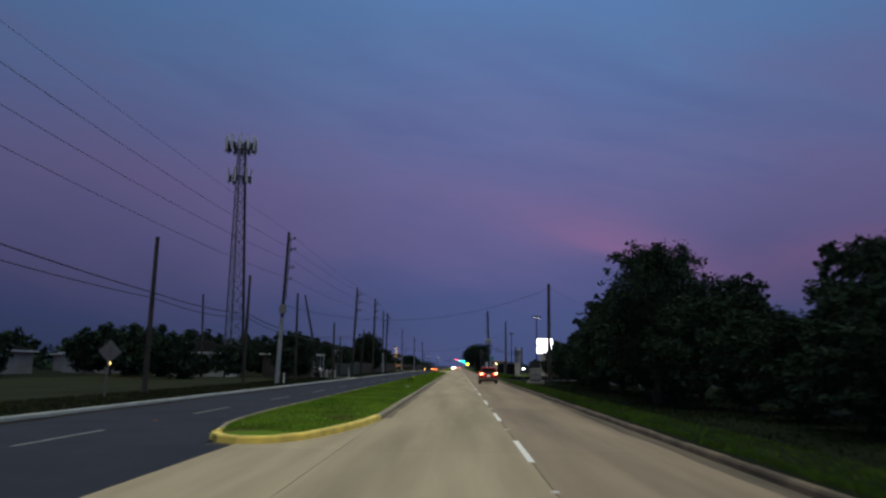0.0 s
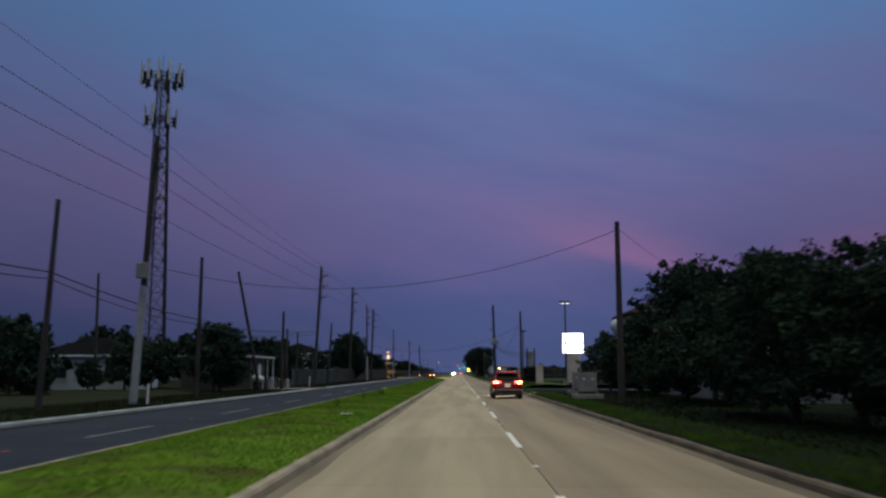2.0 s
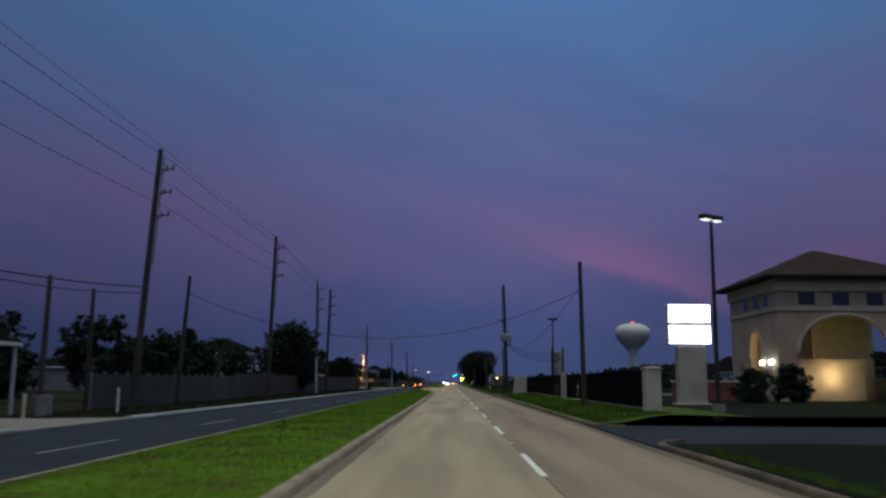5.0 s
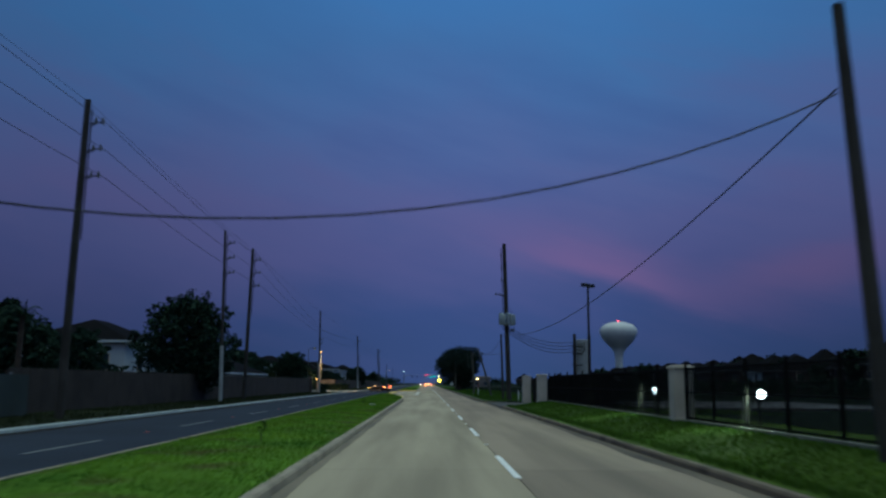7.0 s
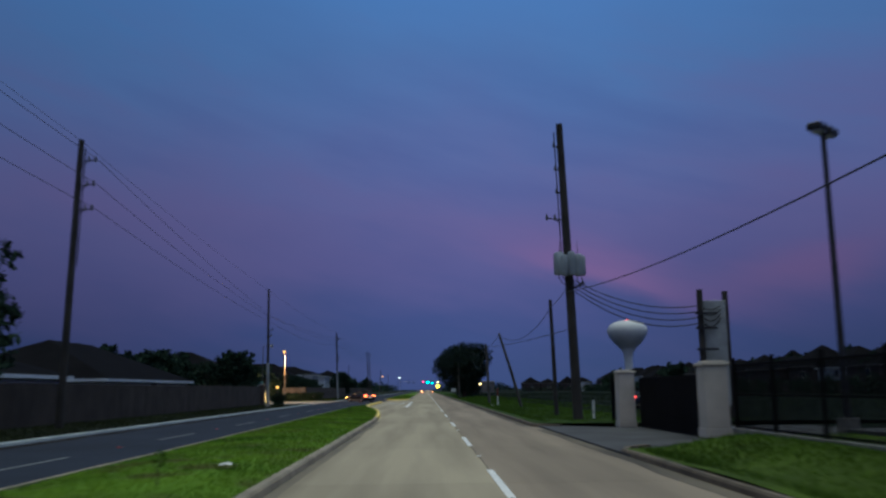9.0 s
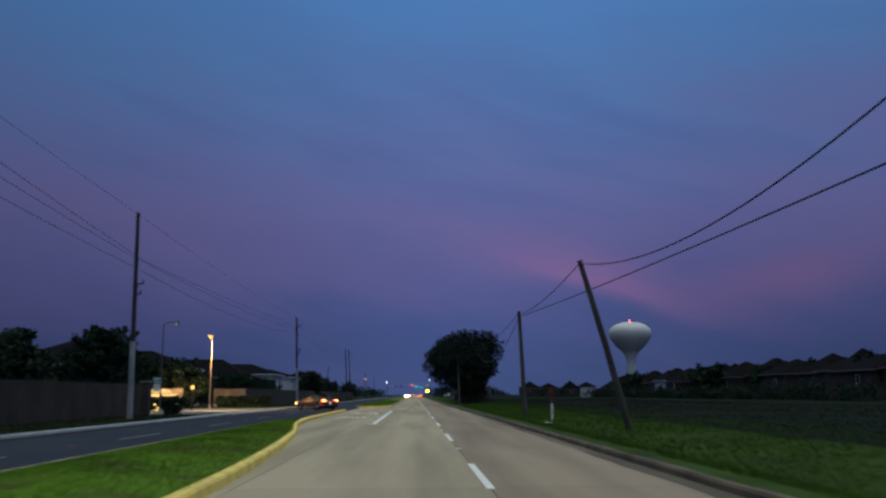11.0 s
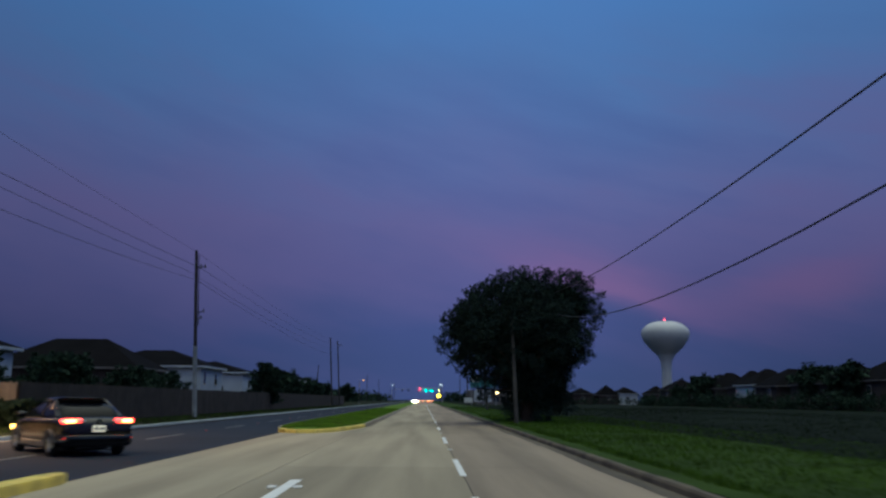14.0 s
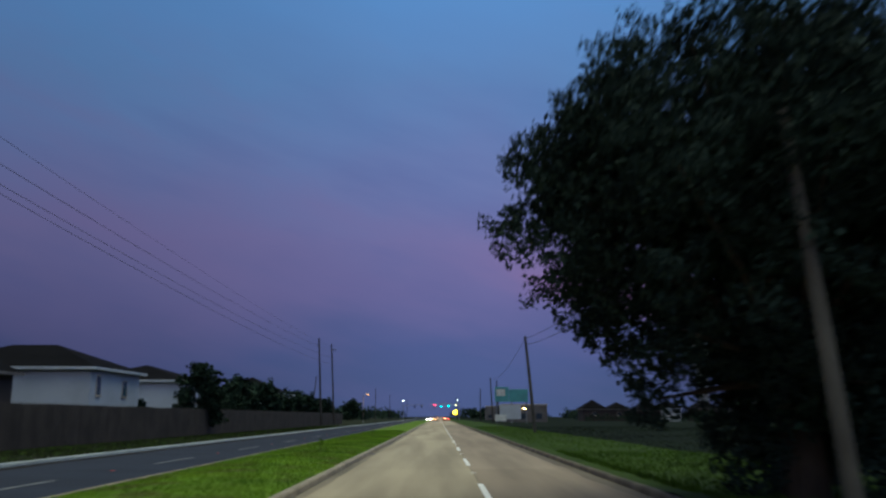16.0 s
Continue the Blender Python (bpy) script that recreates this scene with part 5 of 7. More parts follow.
part("back_wall", boxes((BX + 0.5, BX + BW, BY + BW - 0.5, BY + BW, 0, BH), (BX + BW - 0.5, BX + BW, BY + 0.5, BY + BW - 0.5, 0, 2.2)), STUCCO, bank)
part("inner_ceiling", boxes((BX + 0.5, BX + BW, BY + 0.5, BY + BW - 0.5, 6.9, 7.05)), TRIM_PALE, bank)
part("inner_wall", boxes((BX + 5.2, BX + BW - 0.5, BY + 6.2, BY + 6.5, 0, 6.9)), TRIM_PALE, bank)
part("counter_block", boxes((BX + 2.2, BX + 7.6, BY + 3.0, BY + 5.5, 0.0, 3.2), (BX + 2.0, BX + 7.8, BY + 2.8, BY + 5.7, 3.2, 3.5)), TRIM_PALE, bank, "pale kiosk under the arch")
part("cornice", boxes((BX - 0.12, BX + BW, BY - 0.14, BY, 6.95, 7.2), (BX - 0.14, BX, BY, BY + BW, 6.95, 7.2), (BX - 0.2, BX + BW, BY - 0.22, BY, BH - 0.9, BH), (BX - 0.22, BX, BY, BY + BW, BH - 0.9, BH)), TRIM_PALE, bank, "pale moulded cornice")
part("roof", hip_roof(BX, BX + BW, BY, BY + BW, BH + 0.2, 12.2, 1.1, 0.2), ROOF_BROWN, bank, "brown hipped tile roof")
for x in (2.2, 4.7, 7.2):
    window(bank, BX + x, BY, 7.35, 1.25, 0.95, "-y")
for y in (2.0, 4.2, 6.4):
    window(bank, BX, BY + y, 7.35, 1.0, 0.95, "-x")
for y in (1.2, 3.1):
    part("wall_lamp", boxes((BX - 0.28, BX - 0.02, BY + y - 0.14, BY + y + 0.14, 3.1, 3.35), bevel=0.04), COOL_LAMP, bank, "lit wall lamp")
for place, colour, energy in (((BX + 7.9, BY + 1.0, 5.6), (0.50, 1.0, 0.05), 16), ((BX + 5.0, BY + 2.0, 2.2), (1.0, 0.72, 0.30), 110), ((BX + 1.6, BY + 4.0, 4.0), (1.0, 0.72, 0.30), 90)):
    lamp = new("canopy_lamp", bpy.data.lights.new("canopy_lamp", "POINT"))
    lamp.data.energy, lamp.data.color, lamp.data.shadow_soft_size, lamp.location = energy, colour, 0.15, place
lower = empty("garden_wall", pose(0, 0, 0), "low dark red brick wall beside the lit sign", "wall")
part("wall", boxes((15.2, 21.0, 150, 150.4, 0, 1.7)), BRICK_RED, lower)
part("coping", boxes((15.1, 21.1, 149.9, 150.5, 1.7, 1.85)), TRIM_PALE, lower)

sign = empty("pylon_sign", pose(0, 0, 0), "bright white two-panel lit sign on a stucco base", "sign")
part("base", boxes((11.4, 13.0, 134.0, 134.7, 0, 3.75), (11.2, 13.2, 133.9, 134.8, 0, 0.5), bevel=0.03), PILLAR, sign)
part("frame", boxes((10.86, 13.36, 134.02, 134.68, 3.80, 4.95), (10.86, 13.36, 134.02, 134.68, 5.02, 6.15), bevel=0.04), PALE_METAL, sign)
for z0, z1 in ((3.87, 4.88), (5.09, 6.08)):
    panel = part("panel", boxes((10.94, 13.28, 133.96, 134.012, z0, z1)), SIGN_LIT, sign, "glowing white sign panel")
    part("print", boxes((11.15, 13.05, 133.945, 133.955, z0 + 0.62, z0 + 0.78), (11.2, 12.6, 133.945, 133.955, z0 + 0.28, z0 + 0.40)), SIGN_BAR, panel)


def parking_lamp(x, y, top, label, lit=None, turn=0):
    t = empty("parking_lamp", pose(x, y, 0, 0, 0, turn), label, "parking lamp", "parking lamps")
    part("footing", rods(((0, 0, 0), (0, 0, 0.75), 0.28), n=16), SLAB, t)
    part("pole", rods(((0, 0, 0.75), (0, 0, top), 0.10, 0.07), n=10), DARK_STEEL, t)
    for s in (1, -1):
        a, b = sorted((s * 0.06, s * 0.62))
        head = part("head", boxes((a, b, -0.2, 0.2, top - 0.10, top + 0.12), bevel=0.04), DARK_STEEL, t, "dark shoebox lamp head")
        part("lens", boxes((a + 0.06, b - 0.06, -0.14, 0.14, top - 0.125, top - 0.103)), lit or LENS, head)
    return t


parking_lamp(9.69, 121.4, 8.75, "dark twin-headed parking lamp, dimly lit", material("dim_lamp_lens", (0.8, 0.8, 0.8), None, 0.3, emit=(1, 0.95, 0.9), power=1.5, bump=0), 35)
parking_lamp(9.88, 181.3, 8.65, "dark twin-headed parking lamp, unlit", turn=42)

# pale metal building behind the wood
shed = empty("storage_building", pose(0, 0, 0), "windowless building with pale grey metal walls", "building")
part("wall", boxes((13.2, 24.0, 74.0, 95.7, 0, 4.5)), WALL_GREY, shed)
for k in range(36):
    y = 74.3 + k * 0.6
    part("rib", boxes((13.15, 13.2, y, y + 0.07, 0.1, 4.45)), WALL_GREY, shed)
part("roof", boxes((12.9, 24.3, 73.7, 96.0, 4.5, 4.68)), STEEL, shed)


# ---- cabinets, pillars, iron fence ----
def cabinet(x, y, w, d, h, label, p=0.12):
    t = empty("utility_cabinet", pose(x, y, 0.12), label, "utility cabinet", "utility cabinets")
    part("plinth", boxes((-w / 2 - 0.3, w / 2 + 0.3, -d / 2 - 0.3, d / 2 + 0.3, -0.1, p), bevel=0.02), SLAB, t)
    part("skirting", boxes((-w / 2 + 0.06, w / 2 - 0.06, -d / 2 + 0.06, d / 2 - 0.06, p, p + 0.12)), DARK_STEEL, t)
    p += 0.12
    part("body", boxes((-w / 2, w / 2, -d / 2, d / 2, p, h), bevel=0.02), CABINET, t)
    part("lid", boxes((-w / 2 - 0.04, w / 2 + 0.04, -d / 2 - 0.04, d / 2 + 0.04, h, h + 0.06), bevel=0.015), CABINET, t)
    for s in (-1, 1):
        door = part("door", boxes((min(0.02 * s, s * (w / 2 - 0.04)), max(0.02 * s, s * (w / 2 - 0.04)), -d / 2 - 0.02, -d / 2 - 0.002, p + 0.08, h - 0.06), bevel=0.006), CABINET, t)
        part("handle", boxes((s * 0.10 - 0.02, s * 0.10 + 0.02, -d / 2 - 0.05, -d / 2 - 0.02, h * 0.5, h * 0.5 + 0.16)), DARK_STEEL, door)
        part("label", boxes((s * w * 0.25 - 0.07, s * w * 0.25 + 0.07, -d / 2 - 0.026, -d / 2 - 0.021, h * 0.75, h * 0.75 + 0.10)), WHITE_POST, door)
    return t


cabinet(6.0, 82.5, 0.98, 0.95, 1.42, "large pale grey utility cabinet on a concrete plinth", 0.27)
cabinet(7.1, 93.3, 0.95, 0.85, 1.42, "smaller pale grey utility cabinet among dark bushes", 0.22)
cabinet(-19.75, 299.7, 0.5, 0.45, 1.0, "grey-green transformer cabinet by the wooden fence")


def pillar(x, y, w, h, z=0.1, label="square cream stucco gate pillar with a flat cap"):
    t = empty("gate_pillar", pose(x, y, z), label, "pillar", "gate pillars")
    part("footing", boxes((-w / 2 - 0.02, w / 2 + 0.02, -w / 2 - 0.02, w / 2 + 0.02, -0.1, 0.14), bevel=0.01), PILLAR, t)
    part("shaft", boxes((-w / 2, w / 2, -w / 2, w / 2, 0.14, h - 0.10), bevel=0.02), PILLAR, t)
    part("cap", boxes((-w / 2 - 0.05, w / 2 + 0.05, -w / 2 - 0.05, w / 2 + 0.05, h - 0.10, h - 0.02), (-w / 2 + 0.04, w / 2 - 0.04, -w / 2 + 0.04, w / 2 - 0.04, h - 0.02, h + 0.03), bevel=0.015), PILLAR, t)
    return t


for x, y, z in ((7.0, 121.8, 0.40), (7.07, 149.9, 0.42), (6.6, 182.1, 0.36), (6.8, 193.4, 0.14)):
    pillar(x, y, 0.66, 2.28 - z, z)
FENCE_X = 7.1
FENCE_RUNS = [(122.3, 149.4), (150.4, 181.8), (193.8, 197.2)]
setting("fence_footing", boxes((FENCE_X - 0.12, FENCE_X + 0.12, 122.3, 149.4, 0.2, 0.50), (FENCE_X - 0.12, FENCE_X + 0.12, 150.4, 181.8, 0.2, 0.50)), SLAB, "low concrete footing under the iron fence", "footing")
fences = []
for a, b in FENCE_RUNS:
    fn = empty("iron_fence", pose(FENCE_X, a, 0.42 if a < 190 else 0.2), "black iron picket fence between cream pillars", "fence", "iron fences")
    for z in (0.12, 0.95, 1.72):
        part("rail", boxes((-0.02, 0.02, 0, b - a, z, z + 0.045)), IRON, fn)
    n = max(1, round((b - a) / 2.6))
    for k in range(n + 1):
        part("post", boxes((-0.04, 0.04, (b - a) * k / n - 0.04, (b - a) * k / n + 0.04, -0.2, 1.95)), IRON, fn)
    fences.append((fn, b - a))
gate = empty("sliding_gate", pose(7.3, 183.0, 0.012), "tall black metal screened gate, closed", "gate")
part("gate_frame", boxes((-0.03, 0.03, 0, 9.9, 0.05, 0.13), (-0.03, 0.03, 0, 9.9, 1.9, 1.98), (-0.03, 0.03, 0, 0.08, 0.13, 1.9), (-0.03, 0.03, 9.82, 9.9, 0.13, 1.9), (-0.03, 0.03, 4.9, 4.98, 0.13, 1.9)), IRON, gate)
for k in range(60):
    part("slat", boxes((-0.012, 0.012, 0.1 + k * 0.163, 0.1 + k * 0.163 + 0.13, 0.13, 1.9)), IRON, gate)


def floodlight(x, y, tx, ty, name="flood_light"):
    t = empty(name, pose(x, y, 0.1), "small ground floodlight on a post, lit", "flood light", "flood lights")
    part("post", rods(((0, 0, 0), (0, 0, 1.2), 0.035), n=8), DARK_STEEL, t)
    head = part("head", boxes((-0.16, 0.16, -0.14, 0.10, 1.16, 1.42), bevel=0.04), DARK_STEEL, t)
    part("lens", rods(((0, -0.175, 1.29), (0, -0.142, 1.29), 0.12, 0.125), n=18), COOL_LAMP, head, "glowing lens")
    lamp = new("flood_beam", bpy.data.lights.new("flood_beam", "SPOT"))
    lamp.data.energy, lamp.data.color, lamp.data.spot_size, lamp.data.spot_blend, lamp.data.shadow_soft_size = 560, (0.95, 1.0, 0.60), radians(135), 0.6, 0.08
    lamp.matrix_world = look((x - 0.1, y - 0.3, 1.4), (tx, ty, 0.1))


floodlight(7.5, 144.1, 5.4, 143.2)
floodlight(7.68, 155.6, 5.6, 155.0)
floodlight(11.2, 165.65, 9.6, 164.6)

# H-frame with a service cabinet behind the gate
hf = empty("service_rack", pose(0, 0, 0.1), "two timber posts carrying cables and a tall pale cabinet", "service rack")
for x, y in ((11.9, 199.0), (13.4, 199.8)):
    part("post", rods(((x, y, -0.2), (x, y, 6.1), 0.16, 0.14), n=10), WOOD_POLE, hf)
part("cabinet", boxes((12.15, 13.2, 199.2, 199.7, 0.6, 5.6), bevel=0.03), POLE_SLEEVE, hf, "tall pale grey cabinet")
for z in (3.2, 4.2, 4.9):
    part("crosspiece", boxes((11.6, 12.6, 198.75, 198.87, z, z + 0.10)), DARK_STEEL, hf)
for k in range(4):
    a, b = (12.05, 198.9, 5.2 - 0.25 * k), (12.9, 199.1, 5.35 - 0.2 * k)
    pts = [Vector(a).lerp(Vector(b), i / 8) - Vector((0, 0, 1.6 * (0.35 + 0.1 * k) * (i / 8) * (1 - i / 8))) for i in range(9)]
    piece("cable_loop", mesh_from("cable_loop", *tube(pts, 0.03, 5), CABLE), hf)

# ring of pale equipment cases with whip antennas on the tall pole
ring = empty("pole_equipment", pose(5.68, 199.2, 6.9), "ring of pale grey equipment cases strapped round a tall pole", "pole equipment")
for a, far, wide, deep, tall in ((200, 0.52, 0.46, 0.34, 1.10), (238, 0.44, 0.34, 0.30, 1.02), (282, 0.42, 0.30, 0.26, 1.14), (322, 0.52, 0.32, 0.36, 1.06), (352, 0.60, 0.26, 0.40, 0.98)):
    turn = Matrix.Rotation(radians(a + 90), 4, "Z")
    place = Matrix.Translation((far * cos(radians(a)), far * sin(radians(a)), 0.02 * (a % 7))) @ turn
    bm = boxes((-wide / 2, wide / 2, -deep / 2, deep / 2, 0.0, tall), bevel=0.05)
    bmesh.ops.transform(bm, matrix=place, verts=bm.verts)
    case = part("case", bm, CAN_GREY, ring, "pale grey equipment case", True)
    for q in range(4):
        x = -wide * 0.36 + q * wide * 0.24
        bm = boxes((x - 0.012, x + 0.012, -deep / 2 - 0.02, -deep / 2 + 0.01, 0.10, tall - 0.12))
        bmesh.ops.transform(bm, matrix=place, verts=bm.verts)
        part("fin", bm, CAN_GREY, case)
    bm = boxes((-0.05, 0.05, deep / 2 - 0.01, deep / 2 + 0.16, tall * 0.55, tall * 0.62))
    bmesh.ops.transform(bm, matrix=place, verts=bm.verts)
    part("hanger", bm, DARK_STEEL, case)
for x, y in ((-0.42, -0.12), (0.42, -0.18)):
    part("whip_antenna", rods(((x, y, 1.0), (x, y, 1.72), 0.018, 0.008), n=6), DARK_STEEL, ring)
for k in range(6):
    x = -0.55 + 0.22 * k
    pts = [(x, -0.32, 0.04), (x + 0.03, -0.36, -0.35 - 0.05 * k), (0.25 + 0.1 * k, -0.26, -0.85 + 0.05 * k), (0.5 + 0.04 * k, -0.05, -0.35 + 0.03 * k)]
    smooth_pts = [tuple((1 - f) ** 3 * p + 3 * f * (1 - f) ** 2 * q + 3 * f * f * (1 - f) * u + f ** 3 * v for p, q, u, v in zip(*pts)) for f in [i / 10 for i in range(11)]]
    piece("drop_cable", mesh_from("drop_cable", *tube(smooth_pts, 0.022, 5), CABLE), ring)


def marker_post(x, y, h, red=0.0, label="white flexible marker post in the grass"):
    t = empty("marker_post", pose(x, y, 0.1), label, "marker post", "marker posts")
    part("post", boxes((-0.055, 0.055, -0.02, 0.02, -0.1, h - red), bevel=0.008), WHITE_POST, t)
    if red:
        part("band", boxes((-0.058, 0.058, -0.022, 0.022, h - red, h), bevel=0.008), RED_POST, t, "red upper half")
    return t


marker_post(5.4, 238.2, 1.55, 0.72, "white marker post with a red upper half")
for x, y, h in ((6.9, 200.6, 0.9), (-16.6, 75.6, 0.9), (-17.2, 125.2, 1.1), (-18.8, 110.2, 0.9), (-18.6, 113.6, 1.0), (-18.2, 118.3, 0.9)):
    marker_post(x, y, h)

# ---- left side: yard, lamps, small things ----
hut = empty("block_hut", pose(0, 0, 0), "low flat-roofed block hut with an arched pale door", "hut")
part("wall", boxes((-27.0, -20.6, 112.8, 118.7, -0.1, 2.95), (-27.0, -23.4, 118.7, 121.4, -0.1, 2.95)), HUT_WALL, hut)
part("roof", boxes((-27.4, -20.2, 112.4, 121.8, 2.96, 3.12)), PALE_METAL, hut, "pale flat roof edge")
arch = [(-0.62, 0.0), (0.62, 0.0), (0.62, 2.0), (0.45, 2.28), (0.2, 2.4), (-0.2, 2.4), (-0.45, 2.28), (-0.62, 2.0)]
bm = prism(arch, 0.0, 0.06)
bmesh.ops.transform(bm, matrix=Matrix.Translation((-20.6, 116.4, 0.0)) @ Matrix(((0, 0, 1, 0), (1, 0, 0, 0), (0, 1, 0, 0), (0, 0, 0, 1))), verts=bm.verts)
bmesh.ops.recalc_face_normals(bm, faces=bm.faces)
door = part("door", bm, PALE_METAL, hut, "pale arched metal door")
part("handle", boxes((-20.54, -20.49, 116.85, 116.91, 1.0, 1.12)), DARK_STEEL, door)
for y in (118.9, 121.5):
    part("porch_post", boxes((-20.42, -20.30, y - 0.06, y + 0.06, 0.0, 2.95)), PALE_METAL, hut)
tank = empty("gas_tank", pose(-19.3, 110.5, 0.0, 0, 0, 62), "small white gas tank on two block cradles", "gas tank")
shell = lathe([(0.0, -0.62), (0.14, -0.60), (0.26, -0.50), (0.30, -0.38), (0.30, 0.38), (0.26, 0.50), (0.14, 0.60), (0.0, 0.62)], 20)
bmesh.ops.transform(shell, matrix=Matrix.Translation((0, 0, 0.98)) @ Matrix.Rotation(pi / 2, 4, "X"), verts=shell.verts)
part("shell", shell, TANK_WHITE, tank, smooth=True)
for y in (-0.3, 0.3):
    part("cradle", boxes((-0.24, 0.24, y - 0.09, y + 0.09, -0.05, 0.74)), HUT_WALL, tank)
part("valve_cover", rods(((0, 0, 1.27), (0, 0, 1.38), 0.09), n=12), PALE_METAL, tank)
tin = empty("sheet_fence", pose(0, 0, 0), "grey-green corrugated sheet metal yard fence", "fence")
for k in range(20):
    y = 127.5 + k * 1.6
    bm = bmesh.new()
    row = []
    for i in range(17):
        q = i / 16
        row.append((bm.verts.new((-19.4 + 0.03 * (1 if i % 2 else -1), y + 1.58 * q, 0.02)), bm.verts.new((-19.4 + 0.03 * (1 if i % 2 else -1), y + 1.58 * q, 1.85))))
    for a, b in zip(row, row[1:]):
        bm.faces.new((a[0], b[0], b[1], a[1]))
    part("panel", bm, TIN, tin)
    part("post", boxes((-19.52, -19.44, y - 0.04, y + 0.04, -0.1, 1.95)), STEEL, tin)
g = random.Random(44)
CLUTTER = [("drum", -18.7, 120.6), ("drum", -18.9, 121.5), ("crate", -19.6, 117.2), ("crate", -19.2, 113.0), ("drum", -18.6, 112.3)]
for kind, x, y in CLUTTER:
    t = empty(kind, pose(x, y, 0.0, 0, 0, g.uniform(0, 90)), "grey steel drum standing in the yard" if kind == "drum" else "pale wooden crate standing in the yard", kind, "yard clutter")
    if kind == "drum":
        part("shell", lathe([(0.0, 0.04), (0.29, 0.04), (0.29, 0.3), (0.305, 0.31), (0.29, 0.32), (0.29, 0.6), (0.305, 0.61), (0.29, 0.62), (0.29, 0.9), (0.0, 0.9)], 18), STEEL, t)
    else:
        for k in range(5):
            part("slat", boxes((-0.5, 0.5, -0.4, 0.4, 0.05 + 0.18 * k, 0.17 + 0.18 * k)), WOOD_PALE, t)
        part("inside", boxes((-0.46, 0.46, -0.36, 0.36, 0.0, 0.9)), WOOD_POLE, t)


def street_lamp(x, y, top, reach, label, lens, power, colour, name="street_lamp"):
    t = empty(name, pose(x, y, 0), label, "street lamp", "street lamps")
    part("base", rods(((0, 0, -0.1), (0, 0, 0.4), 0.17, 0.13), n=12), STEEL, t)
    part("pole", rods(((0, 0, 0.3), (0, 0, top - 0.1), 0.07, 0.045), n=12), STEEL_DULL if power > 3000 else MAST_STEEL, t, "grey tapered lamp pole")
    v, f = tube([(0, 0, top - 0.15), (reach * 0.4, 0, top + 0.05), (reach, 0, top + 0.1)], 0.04, 6)
    metal = MAST_STEEL if lens is LENS else PALE_METAL
    piece("arm", mesh_from("arm", v, f, metal), t)
    head = part("head", boxes((reach - 0.15, reach + 0.42, -0.14, 0.14, top + 0.03, top + 0.17), bevel=0.04), metal, t)
    lens_bm = lathe([(0.0, -0.24), (0.13, -0.2), (0.21, -0.1), (0.23, 0.0), (0.0, 0.0)], 14)
    bmesh.ops.transform(lens_bm, matrix=Matrix.Translation((reach + 0.14, 0, top + 0.03)), verts=lens_bm.verts)
    part("lens", lens_bm, lens, head, "glowing lamp glass", True)
    if power:
        lamp = new("lamp_glow", bpy.data.lights.new("lamp_glow", "SPOT"))
        lamp.data.energy, lamp.data.color, lamp.data.shadow_soft_size = power, colour, 0.16
        lamp.data.spot_size, lamp.data.spot_blend = radians(152), 0.7
        lamp.location = (x + reach + 0.14, y - 0.7, top - 0.28)
    return t


street_lamp(-22.05, 286.9, 7.45, -0.3, "pale street lamp with a glowing orange head", SODIUM, 15000, (1.0, 0.48, 0.17))
street_lamp(-20.0, 514, 7.1, 1.0, "distant street lamp with a glowing orange head", SODIUM, 1200, (1.0, 0.52, 0.18))
street_lamp(-19.0, 715, 9.0, 1.2, "distant street lamp with a white head", COOL_LAMP, 0, (1, 1, 1))
street_lamp(9.0, 700, 9.5, -1.2, "distant street lamp with a white head", COOL_LAMP, 0, (1, 1, 1))
street_lamp(24.0, 620, 7.5, -1.0, "distant street lamp with a warm head", WARM_LAMP, 0, (1, 1, 1))
street_lamp(-22.2, 270.0, 7.4, 0.9, "slim street lamp, unlit, in the side street", LENS, 0, (1, 1, 1))
ss = empty("street_sign", pose(-22.2, 269.88, 2.1), "green street sign over a pale plate strapped to a lamp pole", "street sign")
part("green_plate", boxes((-0.62, 0.1, -0.02, 0.0, 0.55, 0.78), (-0.55, 0.1, -0.02, 0.0, 0.30, 0.52), bevel=0.004), TEAL, ss, "dark green sign plate")
part("print_bar", boxes((-0.54, 0.0, -0.026, -0.021, 0.62, 0.70), (-0.48, -0.05, -0.026, -0.021, 0.37, 0.44)), WHITE_POST, ss, "white lettering bars")
part("pale_plate", boxes((-0.55, 0.0, -0.02, 0.0, -0.32, 0.26), bevel=0.004), PALE_METAL, ss)
part("strap", boxes((-0.11, 0.11, 0.001, 0.05, 0.40, 0.46), (-0.11, 0.11, 0.001, 0.05, 0.0, 0.06)), STEEL, ss)

post = empty("garden_lamp", pose(-21.75, 278.6, 0.1), "short lamp post with a glowing amber lantern", "garden lamp")
part("post", boxes((-0.06, 0.06, -0.06, 0.06, -0.1, 1.9), bevel=0.01), WOOD_POLE, post)
part("lantern", boxes((-0.13, 0.13, -0.13, 0.13, 1.9, 2.18), bevel=0.03), SODIUM, post, "glowing amber lantern")
part("cap", lathe([(0.19, 2.18), (0.12, 2.27), (0.0, 2.34)], 10), DARK_STEEL, post)
isle = empty("entrance_sign", pose(-25.2, 279.9, 0), "low stone entrance wall lit by a warm lamp", "entrance sign")
part("plinth", boxes((-2.3, 2.3, -0.3, 0.3, -0.1, 0.35), bevel=0.03), SLAB, isle)
part("wall", boxes((-2.0, 2.0, -0.22, 0.22, 0.35, 1.55), bevel=0.04), TRIM_PALE, isle)
crest = prism([(1.25 * cos(pi * k / 14), 0.36 * sin(pi * k / 14)) for k in range(15)], -0.2, 0.2)
